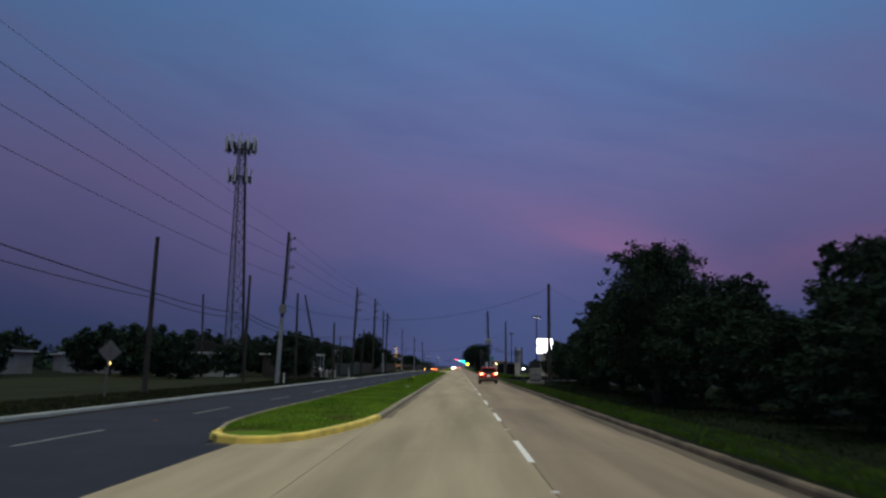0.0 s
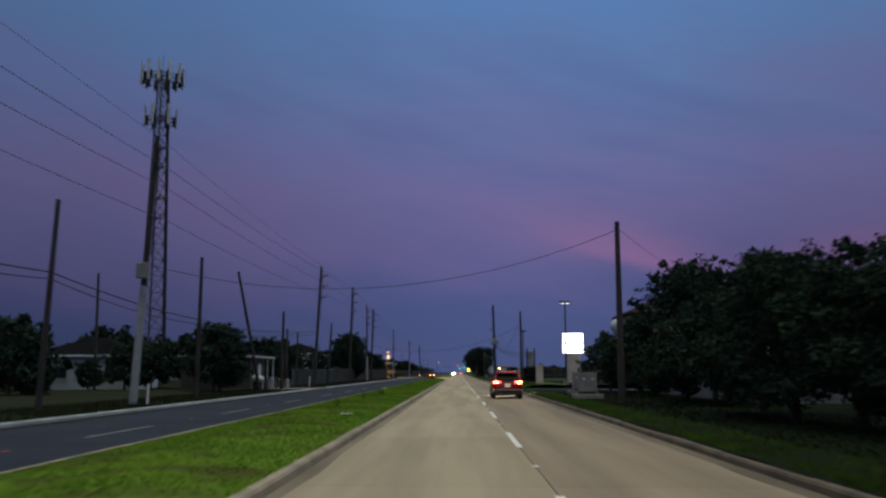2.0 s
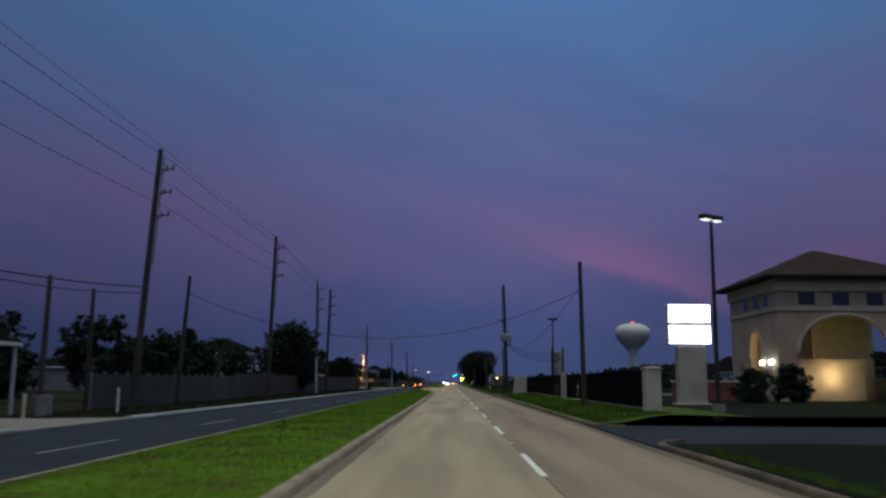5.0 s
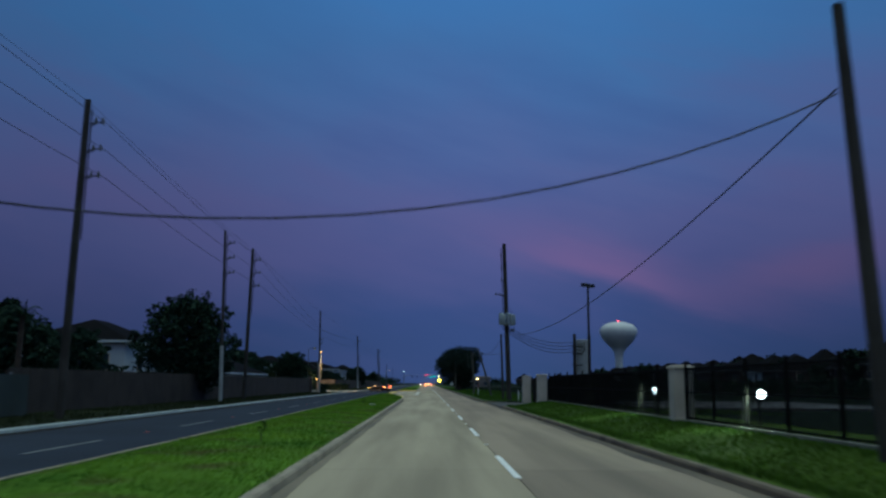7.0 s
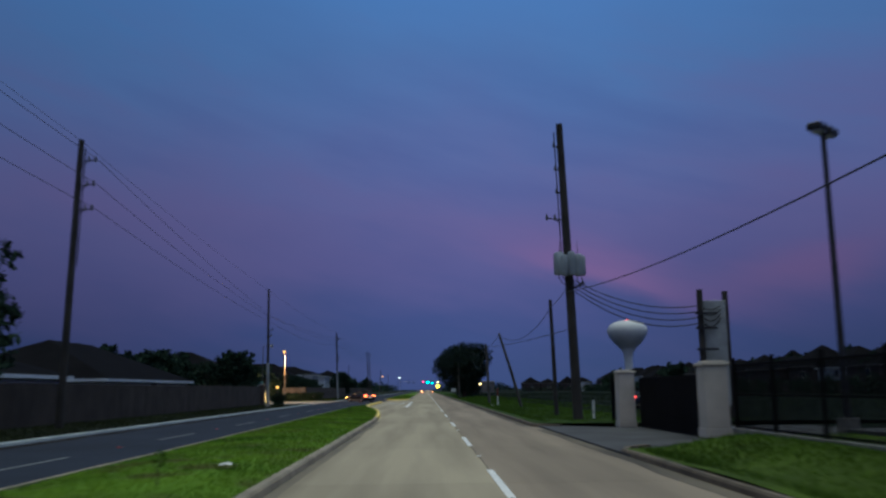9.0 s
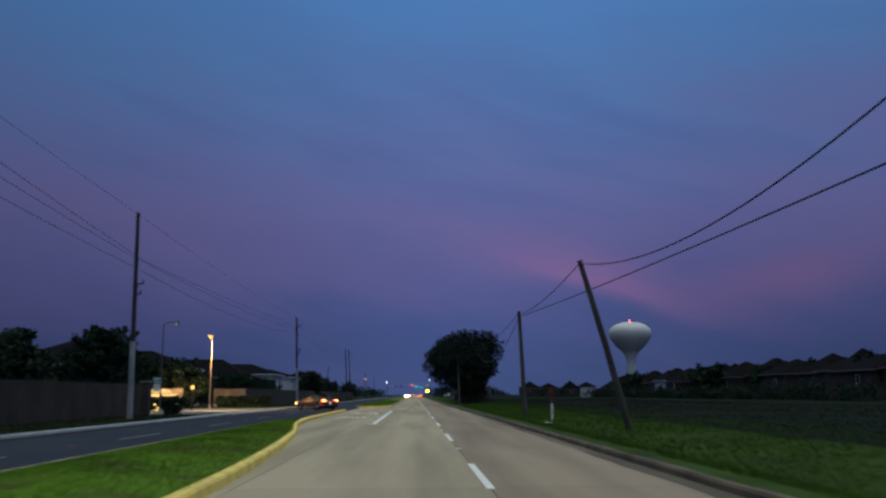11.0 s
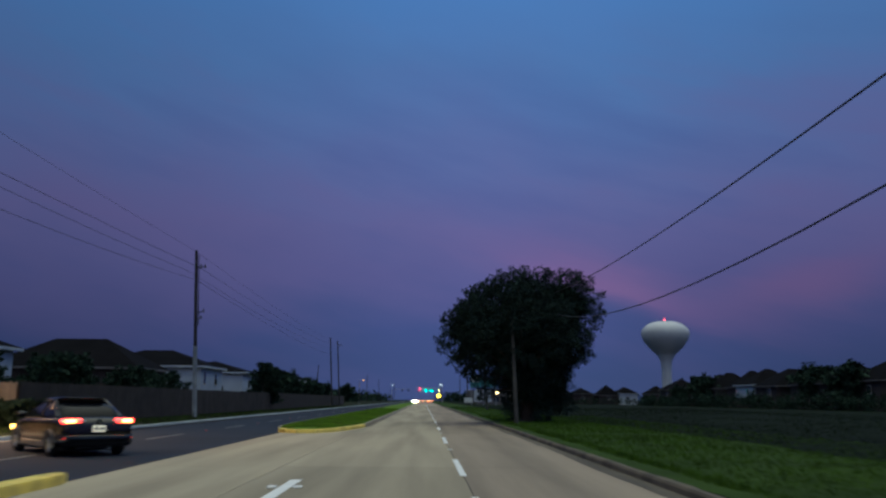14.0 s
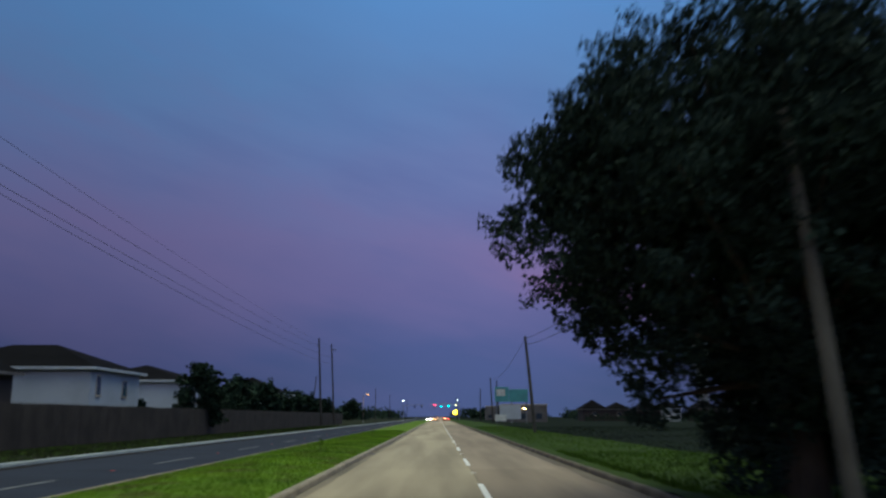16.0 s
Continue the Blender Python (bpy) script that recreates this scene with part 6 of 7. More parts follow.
bmesh.ops.transform(crest, matrix=Matrix.Translation((-0.15, 0, 1.683)) @ Matrix.Rotation(pi / 2, 4, "X"), verts=crest.verts)
part("crest", crest, TRIM_PALE, isle, "low arched stone crest")
part("coping", boxes((-2.1, 2.1, -0.3, 0.3, 1.55, 1.68), bevel=0.03), SLAB, isle)
part("plaque", boxes((-1.3, 1.3, -0.25, -0.225, 0.65, 1.3), bevel=0.005), WOOD_PALE, isle)
fl = empty("sign_lamp", pose(-24.6, 278.2, 0), "small ground lamp lighting the entrance wall", "ground lamp")
part("stake", rods(((0, 0, -0.05), (0, 0, 0.3), 0.03), n=8), DARK_STEEL, fl)
part("bulb", lathe([(0.0, 0.28), (0.13, 0.33), (0.17, 0.45), (0.12, 0.56), (0.0, 0.6)], 14), WARM_LAMP, fl, "glowing globe", True)
lamp = new("sign_glow", bpy.data.lights.new("sign_glow", "POINT"))
lamp.data.energy, lamp.data.color, lamp.data.shadow_soft_size, lamp.location = 430, (1.0, 0.62, 0.18), 0.17, (-24.6, 278.6, 0.62)

# ---- road markings of the turning bay ----
bm = boxes((-3.15, -2.95, 238.6, 271.4, 0.001, 0.007))
setting("bay_line", bm, WHITE_PAINT, "solid white line of the turning bay", "road marking")
g = random.Random(3)
for k in range(9):
    y = 238.9 + k * 3.9
    for s in (-0.21, 0.21):
        tagged(piece("road_marker", marker_me, None, pose(-3.05 + s, y + g.uniform(-0.15, 0.15), 0.0, 0, 0, g.uniform(-8, 8)) @ Matrix.Diagonal((1.3, 2.0, 1.2, 1))), "raised white reflective marker beside the solid line", "road marker", "road markers")


def letter_mesh(text, width, length):
    curve = bpy.data.curves.new("only_text", "FONT")
    curve.body, curve.align_x = text, "CENTER"
    ob = bpy.data.objects.new("only_text", curve)
    scene.collection.objects.link(ob)
    dg = bpy.context.evaluated_depsgraph_get()
    me = bpy.data.meshes.new_from_object(ob.evaluated_get(dg))
    bpy.data.objects.remove(ob)
    xs, ys = [v.co.x for v in me.vertices], [v.co.y for v in me.vertices]
    for v in me.vertices:
        v.co.x = (v.co.x - (min(xs) + max(xs)) / 2) / (max(xs) - min(xs)) * width
        v.co.y = (v.co.y - min(ys)) / (max(ys) - min(ys)) * length
        v.co.z = 0.005
    me.materials.clear()
    me.materials.append(WHITE_PAINT)
    return me


tagged(piece("turn_only_lettering", letter_mesh("ONLY", 1.95, 2.9), None, pose(-4.95, 250.1, 0.0)), "white painted word in the turning bay", "road marking", "", "structure")
arrow = [(-3.95, 259.8), (-3.75, 259.8), (-3.72, 261.6), (-3.95, 263.3), (-4.5, 264.1), (-5.2, 264.25), (-5.2, 265.1), (-6.0, 263.6), (-5.2, 262.2), (-5.2, 263.1), (-4.6, 263.0), (-4.15, 262.4), (-3.97, 261.4)]
setting("turn_arrow", prism(arrow, 0.001, 0.007), WHITE_PAINT, "white painted left-turn arrow in the turning bay", "road marking")


# ---- cables ----
LINE_POLES = [(-16.6, -14.0, 13.2), (-16.4, 74.6, 13.3), (-16.3, 126.6, 13.2), (-16.5, 157.0, 13.6), (-17.6, 198.6, 13.5), (-17.6, 248.0, 12.05), (-17.75, 318.3, 12.15), (-20.0, 446.0, 13.6)]
utility_pole((-16.9, -14.0, 0.0), LINE_POLES[0], 0.17, arms=THREE)
WIRES = {}  # where the three wires hang on a pole, by its place along the road: beside the shaft, below the top
for x, y, z in LINE_POLES:
    WIRES[y] = ((0.74, 0.85), (0.74, 2.05), (0.74, 3.25))
WIRES[74.6] = ((0.7, 1.7), (0.7, 2.7), (0.7, 4.3))
WIRES[248.0] = ((0.5, 2.8), (-0.5, 2.35), (0.1, 3.25))
WIRES[318.3] = ((0.5, 1.3), (-0.55, 1.45), (0.1, 2.1))
SAG = {-14.0: (1.0, 1.2, 1.1), 248.0: (0.2, 0.4, 0.8)}
for (xa, ya, za), (xb, yb, zb) in zip(LINE_POLES, LINE_POLES[1:]):
    for k in range(3):
        (oa, da), (ob, db) = WIRES[ya][k], WIRES[yb][k]
        cable("power_line", (xa + oa, ya, za - da), (xb + ob, yb, zb - db), SAG[ya][k] if ya in SAG else 0.006 * (yb - ya), 0.013, "black overhead power line between wooden poles", "power lines")
    cable("power_line", (xa, ya, za + 0.02), (xb, yb, zb + 0.02), 0.005 * (yb - ya), 0.009, "thin overhead line along the pole tops", "power lines")
LOW = [(-16.6, -14.0, 8.5), (-18.35, 47.5, 5.6), (-18.2, 68.1, 5.7), (-18.0, 88.1, 4.95), (-17.9, 114.0, 5.4), (-16.5, 126.4, 6.1)]
for a, b in zip(LOW, LOW[1:]):
    cable("phone_cable", a, b, 0.010 * (b[1] - a[1]), 0.030, "thick black phone cable slung low between poles", "phone cables")
    cable("phone_cable", (a[0], a[1], a[2] - 0.28), (b[0], b[1], b[2] - 0.28), 0.016 * (b[1] - a[1]), 0.022, "thick black phone cable slung low between poles", "phone cables")
cable("road_cable", (6.52, 74.9, 8.55), (-16.45, 74.6, 6.8), 1.95, 0.016, "black cable slung across the road", "road cables")
cable("road_cable", (6.55, 74.95, 8.65), (17.0, 90.0, 6.6), 0.5, 0.010, "thin black cable from the roadside pole into trees", "road cables")
cable("road_cable", (5.95, 135.6, 7.0), (-15.8, 130.3, 6.2), 2.6, 0.018, "black cable slung across the road", "road cables")
cable("road_cable", (5.95, 135.6, 7.1), (5.6, 199.4, 6.2), 1.55, 0.019, "black cable between roadside poles", "road cables")
for k in range(4):
    cable("service_cable", (6.0, 199.4, 6.75 - 0.18 * k), (11.9, 199.0, 5.45 - 0.28 * k), 0.55 + 0.06 * k, 0.026, "black service cable from pole to rack", "service cables")
VERGE = [((5.6, 199.4, 6.4), (5.75, 206.0, 6.1), 0.1), ((5.75, 206.0, 6.0), (4.62, 226.5, 5.85), 1.0), ((4.62, 226.5, 5.85), (5.04, 247.3, 5.98), 0.28), ((5.85, 199.4, 4.45), (5.04, 247.3, 5.85), 0.15), ((5.04, 247.3, 6.1), (7.2, 312.0, 8.3), 0.9), ((5.04, 247.3, 5.85), (7.2, 312.0, 7.4), 2.2), ((7.2, 312.0, 8.3), (7.2, 374.0, 8.8), 0.8), ((7.2, 312.0, 7.4), (7.2, 374.0, 8.2), 0.8), ((7.2, 374.0, 8.8), (10.5, 480.0, 9.5), 1.2)]
for a, b, sag in VERGE:
    cable("verge_cable", a, b, sag, 0.019, "black cable along the roadside poles", "verge cables")
utility_pole((7.35, 312.0, 0.1), (7.2, 312.0, 8.5), 0.15, label="wooden utility pole hidden in a tree crown")
for b, t, r in [((-18.9, 109.6, 0), (-21.0, 108.9, 10.5), 0.16), ((-17.9, 114.0, 0), (-17.9, 114.1, 7.3), 0.16), ((-18.9, 121.0, 0), (-18.9, 121.1, 6.0), 0.14), ((-18.5, 124.7, 0), (-18.5, 124.7, 5.8), 0.12), ((-16.1, 130.3, 0), (-15.7, 130.3, 7.1), 0.13), ((-34.9, 112.4, 0), (-35.2, 112.6, 10.8), 0.16), ((-34, 520, 0), (-33, 520, 12), 0.16), ((-26, 640, 0), (-26, 640, 12.5), 0.17), ((-27, 760, 0), (-27, 760, 13), 0.18), ((10.8, 480, 0), (10.3, 480, 9.8), 0.17), ((13.5, 500, 0), (13.0, 500, 10.0), 0.17), ((12, 560, 0), (12, 560, 10.0), 0.17), ((6.5, 640, 0), (6.5, 640, 9), 0.17), ((-22, 880, 0), (-22, 880, 13), 0.2)]:
    utility_pole(b, t, r)
# grey-painted lower shaft sleeves and a meter box on one pole
mb = empty("pole_box", pose(-16.62, 74.3, 6.1), "pale equipment box strapped to a pole", "equipment box")
part("case", boxes((-0.28, 0.28, -0.32, 0.02, 0.0, 0.75), bevel=0.03), CABINET, mb)
part("strap", boxes((-0.22, 0.22, 0.021, 0.30, 0.3, 0.36)), STEEL, mb)

# road sign seen from behind, on a leaning post
rs = empty("road_sign", pose(-18.25, 41.3, 0), "bare grey back of a road sign on a leaning pale post", "road sign")
part("post", boxes((-0.035, 0.035, -0.025, 0.025, -0.2, 2.75)), STEEL_DULL, rs)
bm = boxes((-0.40, 0.40, 0.03, 0.036, -0.40, 0.40))
bmesh.ops.transform(bm, matrix=Matrix.Translation((0, 0, 2.25)) @ Matrix.Rotation(pi / 4, 4, "Y"), verts=bm.verts)
part("panel", bm, STEEL_DULL, rs)
for z in (2.0, 2.5):
    part("bolt", rods(((0, -0.045, z), (0, 0.03, z), 0.012), n=6), STEEL, rs)
rs.rotation_euler = (0, radians(3.5), 0)

# ---- crossing ahead: signals, cars, boards ----
def signal_mast(x, y, reach, label):
    t = empty("traffic_signal", pose(x, y, 0), label, "traffic signal", "traffic signals")
    part("pole", rods(((0, 0, -0.1), (0, 0, 6.6), 0.16, 0.11), n=10), STEEL, t)
    part("arm", rods(((0, 0, 6.2), (reach, 0, 6.5), 0.10, 0.06), n=8), STEEL, t)
    return t


def signal_head(parent, x, z, lit):
    head = part("head", boxes((x - 0.22, x + 0.22, -0.18, 0.0, z - 0.7, z + 0.7), bevel=0.04), DARK_STEEL, parent)
    for k, (name, mat) in enumerate((("red_lens", RED_LAMP), ("yellow_lens", YELLOW_LAMP), ("green_lens", GREEN_LAMP))):
        zz = z + 0.44 - 0.44 * k
        part("lens", rods(((x, -0.21, zz), (x, -0.17, zz), 0.15), n=12), mat if lit == k else CAR_GLASS, head, "lit signal lens" if lit == k else "dark signal lens")


mast = signal_mast(7.4, 640, -11.5, "traffic signal mast with green lights over the road")
signal_head(mast, -7.1, 5.75, 2)
signal_head(mast, -4.4, 5.75, 2)
signal_head(mast, -9.8, 5.65, 0)
mast = signal_mast(-16.0, 668, 9.0, "traffic signal mast with dark lamps over the road")
signal_head(mast, 5.0, 5.8, 3)
signal_head(mast, 8.0, 5.8, 3)
ws = empty("warning_sign", pose(5.7, 632, 0), "lit yellow roadside board on a post", "road sign")
part("post", rods(((0, 0, -0.1), (0, 0, 5.6), 0.06), n=8), STEEL, ws)
part("board", boxes((-0.6, 0.6, -0.05, -0.01, 2.5, 3.7), bevel=0.02), YELLOW_LAMP, ws, "glowing yellow board")
part("lamp", boxes((-0.2, 0.2, -0.1, 0.1, 5.6, 5.85), bevel=0.03), WARM_LAMP, ws)
car("oncoming_car", pose(-4.2, 622.5, 0.0, 0, 0, 176), "oncoming car with bright headlights at the crossing", SILVER_PAINT, 4.6, 1.8, 1.5, False, False, True)
for x, y, a, lab, tl in ((-1.9, 628, 0, "car waiting at the signals with red lights", True), (1.8, 622, 0, "car waiting at the signals with red lights", True), (-1.8, 606, 0, "car waiting in a queue with red lights", True), (1.9, 600, 0, "car waiting in a queue with red lights", True)):
    car("waiting_car", pose(x, y, 0, 0, 0, a), lab, SILVER_PAINT, 4.6, 1.8, 1.5, False, tl, not tl, group="cars at the crossing")
bb = empty("billboard", pose(15.0, 482, 0), "teal and white roadside billboard on steel legs", "billboard")
for x in (-3.2, 0.0, 3.2):
    part("leg", rods(((x, 0.3, -0.1), (x, 0.3, 4.7), 0.14), n=8), STEEL, bb)
part("panel", boxes((-3.6, -0.6, -0.1, 0.2, 4.7, 7.9), bevel=0.02), TEAL, bb)
part("panel", boxes((-0.5, 3.6, -0.1, 0.2, 4.7, 7.4), bevel=0.02), TEAL, bb)
part("picture_field", boxes((-3.3, -1.4, -0.13, -0.102, 6.0, 7.4)), WHITE_POST, bb)
part("lower_panel", boxes((-2.6, 2.0, 0.0, 0.2, 1.0, 4.0), bevel=0.02), WALL_WHITE, bb, "pale board below the billboard")
st = empty("yard_sign", pose(6.7, 400, 0.1), "small white board sign on two stakes", "sign")
part("board", boxes((-0.7, 0.7, -0.03, 0.03, 0.9, 1.7), bevel=0.01), WHITE_POST, st)
for x in (-0.5, 0.5):
    part("stake", boxes((x - 0.03, x + 0.03, 0.031, 0.08, -0.1, 1.6)), WOOD_PALE, st)
for x, y, wd, h in ((22, 524, 12, 4.5), (30, 690, 18, 6.0)):
    shop = empty("shop", pose(x, y, 0), "distant low shop building with lit front", "building", "distant shops")
    part("wall", boxes((-wd / 2, wd / 2, 0, 9, -0.1, h)), STUCCO_GREY, shop)
    part("parapet", boxes((-wd / 2 - 0.1, wd / 2 + 0.1, -0.1, 9.1, h, h + 0.3)), TRIM_PALE, shop)
    for k in range(3):
        part("shop_window", boxes((-wd / 2 + 1 + k * wd / 3, -wd / 2 + 1 + k * wd / 3 + 1.6, -0.04, 0.02, 0.9, 2.4)), WINDOW, shop)
    part("wall_lamp", boxes((-0.35, 0.35, -0.22, -0.01, h - 1.0, h - 0.7), bevel=0.04), WARM_LAMP, shop, "lit wall lamp")

# ---- trees left of the road ----
YARD = "dark rounded broadleaf tree behind the verge"
lt = [
    tree(pose(-20.8, 103.2, 0), 5.7, 5.8, 51, YARD, 0.04, 8000, 0.12, group="yard trees"),
    tree(pose(-21.6, 192.5, 0), 8.9, 8.2, 52, "large dark tree overhanging the wooden fence", 0.05, 24000, 0.11, lobes=30, group="yard trees"),
    tree(pose(-39.5, 104, 0), 5.9, 9.0, 53, YARD, 0.05, 6000, 0.22, group="yard trees"),
    tree(pose(-60.0, 104, 0), 5.7, 5.8, 54, "distant dark tree among houses", 0.04, 2200, 0.26, group="distant trees"),
]
tree(pose(-23.7, 261.0, 0), 6.5, 5.6, 55, "tall dark tree with a ragged crown behind the fence", 0.08, 20000, 0.10, lobes=26, group="yard trees")
tree(pose(-21.1, 367.2, 0), 6.1, 4.9, 56, "dark rounded tree behind the board fence", 0.08, 9000, 0.11, lobes=18, group="yard trees")
g = random.Random(8)
for k, x, y, s in [(0, -22.6, 108.0, 0.98), (2, -32.2, 92, 0.78), (2, -46, 110, 1.1), (3, -52, 92, 1.0), (0, -29.5, 112, 0.75), (0, -34.0, 109, 0.5), (0, -31.3, 110.3, 0.7), (0, -39.5, 110, 0.62), (3, -58, 130, 1.1), (2, -42, 132, 1.05), (0, -31, 138, 1.0), (0, -27.5, 148, 1.05), (2, -38, 150, 1.05), (2, -48, 160, 1.1), (0, -26.5, 160, 0.95), (0, -25.1, 179, 0.9), (2, -33, 184, 1.15),
                   (2, -33, 262, 1.1), (0, -31, 256, 1.15), (0, -36, 272, 1.2), (2, -40, 262, 1.15), (0, -31, 294, 1.05), (0, -26.8, 293.5, 0.95), (0, -34.5, 291.5, 1.08), (0, -39, 295, 1.15), (0, -29, 293.2, 0.9), (2, -44, 290, 1.2), (0, -29.0, 374.0, 0.6), (0, -22.6, 385.0, 0.76), (0, -23.0, 392.5, 0.72), (3, -24.5, 392, 1.0), (0, -23.2, 322, 0.72), (0, -24.2, 327, 0.75), (0, -25.5, 331.5, 0.70), (0, -24, 312, 0.75), (0, -26.5, 316, 0.85), (0, -28.5, 309.5, 0.8), (0, -32, 311, 0.9), (3, -26.5, 420, 1.1), (3, -25.5, 428, 0.95), (3, -30, 465, 1.2), (3, -32, 500, 1.2), (3, -34, 545, 1.2), (3, -32, 600, 1.3), (0, -23.9, 334.5, 0.72), (3, -70, 190, 1.3), (3, -84, 160, 1.3), (3, -64, 240, 1.2), (2, -46, 220, 1.1)]:
    base = lt[k]
    ob = copy_thing(base, pose(x, y, 0, 0, 0, g.uniform(0, 360)))
    ob.scale = (s, s, s * g.uniform(0.92, 1.06))
# trees by the bank and behind the storage building
for k, x, y, s in [(0, 10.6, 101.2, 0.83), (0, 13.2, 103.0, 0.95), (0, 12.4, 98.4, 1.0), (1, 16.8, 100.2, 1.16), (1, 23.0, 99.5, 1.2), (1, 20.0, 103.5, 1.0), (1, 28, 104, 1.1), (0, 10.9, 97.0, 0.7), (0, 25.5, 119, 1.35), (1, 29, 112, 1.0), (0, 29, 138, 1.2), (1, 36, 146, 1.0), (0, 17.5, 139.5, 0.45), (0, 20.5, 141.0, 0.5), (0, 10.9, 88.0, 0.55), (0, 10.6, 78.5, 0.8), (0, 10.4, 73.0, 0.9)]:
    ob = copy_thing(lt[k], pose(x, y, 0.1, 0, 0, g.uniform(0, 360)))
    ob.scale = (s, s, s)
    ob["group"], ob["label"] = "trees by the bank", "dark dense tree near the arched building"


def palm(m, h, label):
    t = empty("palm_tree", m, label, "palm tree")
    v, f = tube([(0, 0, -0.1), (0.08, 0, h * 0.4), (0.1, 0.05, h * 0.8)], [0.2, 0.16, 0.15], 8)
    piece("trunk", mesh_from("trunk", v, f, BARK), t)
    verts, faces = [], []
    q = random.Random(2)
    for k in range(26):
        a, up = q.uniform(0, 2 * pi), q.uniform(-0.2, 1.1)
        d = Vector((cos(a), sin(a), 0))
        mid = Vector((0.1, 0.05, h * 0.8))
        for i in range(16):
            s = i / 15 * 1.7
            c = mid + d * s * cos(up * 0.8) + Vector((0, 0, s * sin(up) - 0.38 * s * s))
            side = d.cross(Vector((0, 0, 1)))
            for sg in (1, -1):
                b = len(verts)
                tip = c + side * sg * 0.42 * (1 - i / 18) + d * 0.15 - Vector((0, 0, 0.14))
                verts += [c, c + d * 0.06, tip]
                faces.append((b, b + 1, b + 2))
    piece("crown", mesh_from("crown", verts, faces, LEAF), t)
    return t


palm(pose(-24.3, 168.5, 0), 6.5, "short palm with drooping dark fronds behind the fence")

# hedges and shrubs
g = random.Random(15)
shrub = tree(pose(-22.8, 296.0, 0), 1.35, 1.9, 61, "clipped dark hedge shrub by the side street", 0.02, 1800, 0.09, lobes=10, group="hedge shrubs", category="shrub", trunk_r=0.05)
for x, y in ((-21.6, 295.7), (-20.4, 296.1), (-19.2, 295.8), (-31.0, 287.9), (-18.1, 296.0), (-23.5, 260.6), (-25.2, 260.4), (-21.8, 260.3), (-27.0, 278.3), (-25.7, 278.0), (-24.0, 277.9), (-23.0, 281.6), (-18.3, 259.5)):
    copy_thing(shrub, pose(x, y, 0, 0, 0, g.uniform(0, 360)))
# one dead branch pile by the big tree and a box of litter
log = empty("cut_branches", pose(5.1, 307.2, 0.13) @ Matrix.Diagonal((0.85, 0.85, 0.6, 1)), "pile of pale cut branches in the grass", "branches")
for k in range(16):
    a = (g.uniform(-0.4, 0.4), g.uniform(-0.3, 0.3), 0.03 + 0.012 * k)
    b = (a[0] + g.uniform(0.2, 0.45) * g.choice((-1, 1)), a[1] + g.uniform(-0.25, 0.25), 0.05 + 0.016 * k)
    part("branch", rods((a, b, 0.03, 0.014), n=6), WOOD_PALE, log)
for x, y, r in ((-5.0, 175.0, 20), (-4.9, 61.0, 70), (5.0, 131.5, 10), (4.5, 233.5, 80)):
    sc = empty("paper_scrap", pose(x, y, 0.24 if x < 0 else 0.16, 0, 0, r), "crumpled pale paper scrap on the grass", "litter", "litter")
    bm = bmesh.new()
    bmesh.ops.create_grid(bm, x_segments=5, y_segments=4, size=0.16)
    for v in bm.verts:
        v.co.z = 0.05 + 0.05 * noise.noise(v.co * 9)
    part("sheet", bm, WHITE_POST, sc)
# young tree stakes in the median
for y in (62.0, 70.0, 104.0, 140.5, 172.0, 205.0, 326.0, 352.0):
    st = empty("sapling", pose(-5.4, y, 0.2), "thin leafy sapling in the mown median", "sapling", "median saplings")
    part("stem", rods(((0.0, 0.0, -0.1), (0.04, 0.03, 0.5), 0.012, 0.005), ((0.02, 0.01, 0.2), (-0.09, 0.03, 0.42), 0.006, 0.003), n=5), BARK, st)
    tw = new("crown", leaf_mesh("crown", [(0.03, 0.03, 0.42, 0.13, 0.13, 0.14)], 34, 0.035, VERGE_BLADES, 5))
    tw.parent = st

wd = empty("flowering_weed", pose(-5.75, 84.0, 0.2) @ Matrix.Scale(0.75, 4), "tall weed with yellow flowers in the mown median", "weed")
part("stem", rods(((0, 0, -0.1), (0.05, 0.0, 0.62), 0.012, 0.006), ((0.0, 0.0, 0.1), (-0.25, 0.05, 0.42), 0.008, 0.004), ((0.02, 0.0, 0.25), (0.2, -0.05, 0.55), 0.007, 0.004), n=5), VERGE_BLADES, wd)
for nm, blob, n, sz, mat in (("leaves", (-0.1, 0.0, 0.28, 0.28, 0.2, 0.2), 130, 0.05, VERGE_BLADES), ("flowers", (0.12, 0.0, 0.60, 0.20, 0.16, 0.10), 150, 0.028, YELLOW_BLOOM)):
    tw = new(nm, leaf_mesh(nm, [blob], n, sz, mat, 6))
    tw.parent = wd

# scrub before the houses across the field, and trees behind the iron fence
g = random.Random(31)
estate_fence = empty("estate_fence", pose(68.5, 225, 0), "long dark wooden fence before the distant houses", "fence")
for k in range(70):
    top = 2.2 + g.uniform(-0.1, 0.15)
    part("panel", boxes((-0.03, 0.03, 4.2 * k + 0.06, 4.2 * k + 4.14, 0.0, top)), BOARD, estate_fence)
    part("post", boxes((-0.06, 0.06, 4.2 * k - 0.06, 4.2 * k + 0.06, -0.1, top + 0.1)), BOARD, estate_fence)
q = np.random.default_rng(66)
belt = [(66.0 + q.uniform(-1.5, 1.2), 222 + 1.9 * k + q.uniform(-1, 1), 1.3, 1.5, 1.5, q.uniform(1.5, 3.0)) for k in range(158)]
belt += [(44.0 + 1.7 * k, 555 + q.uniform(-2, 2), 1.2, 1.5, 1.5, q.uniform(1.0, 1.8)) for k in range(44)]
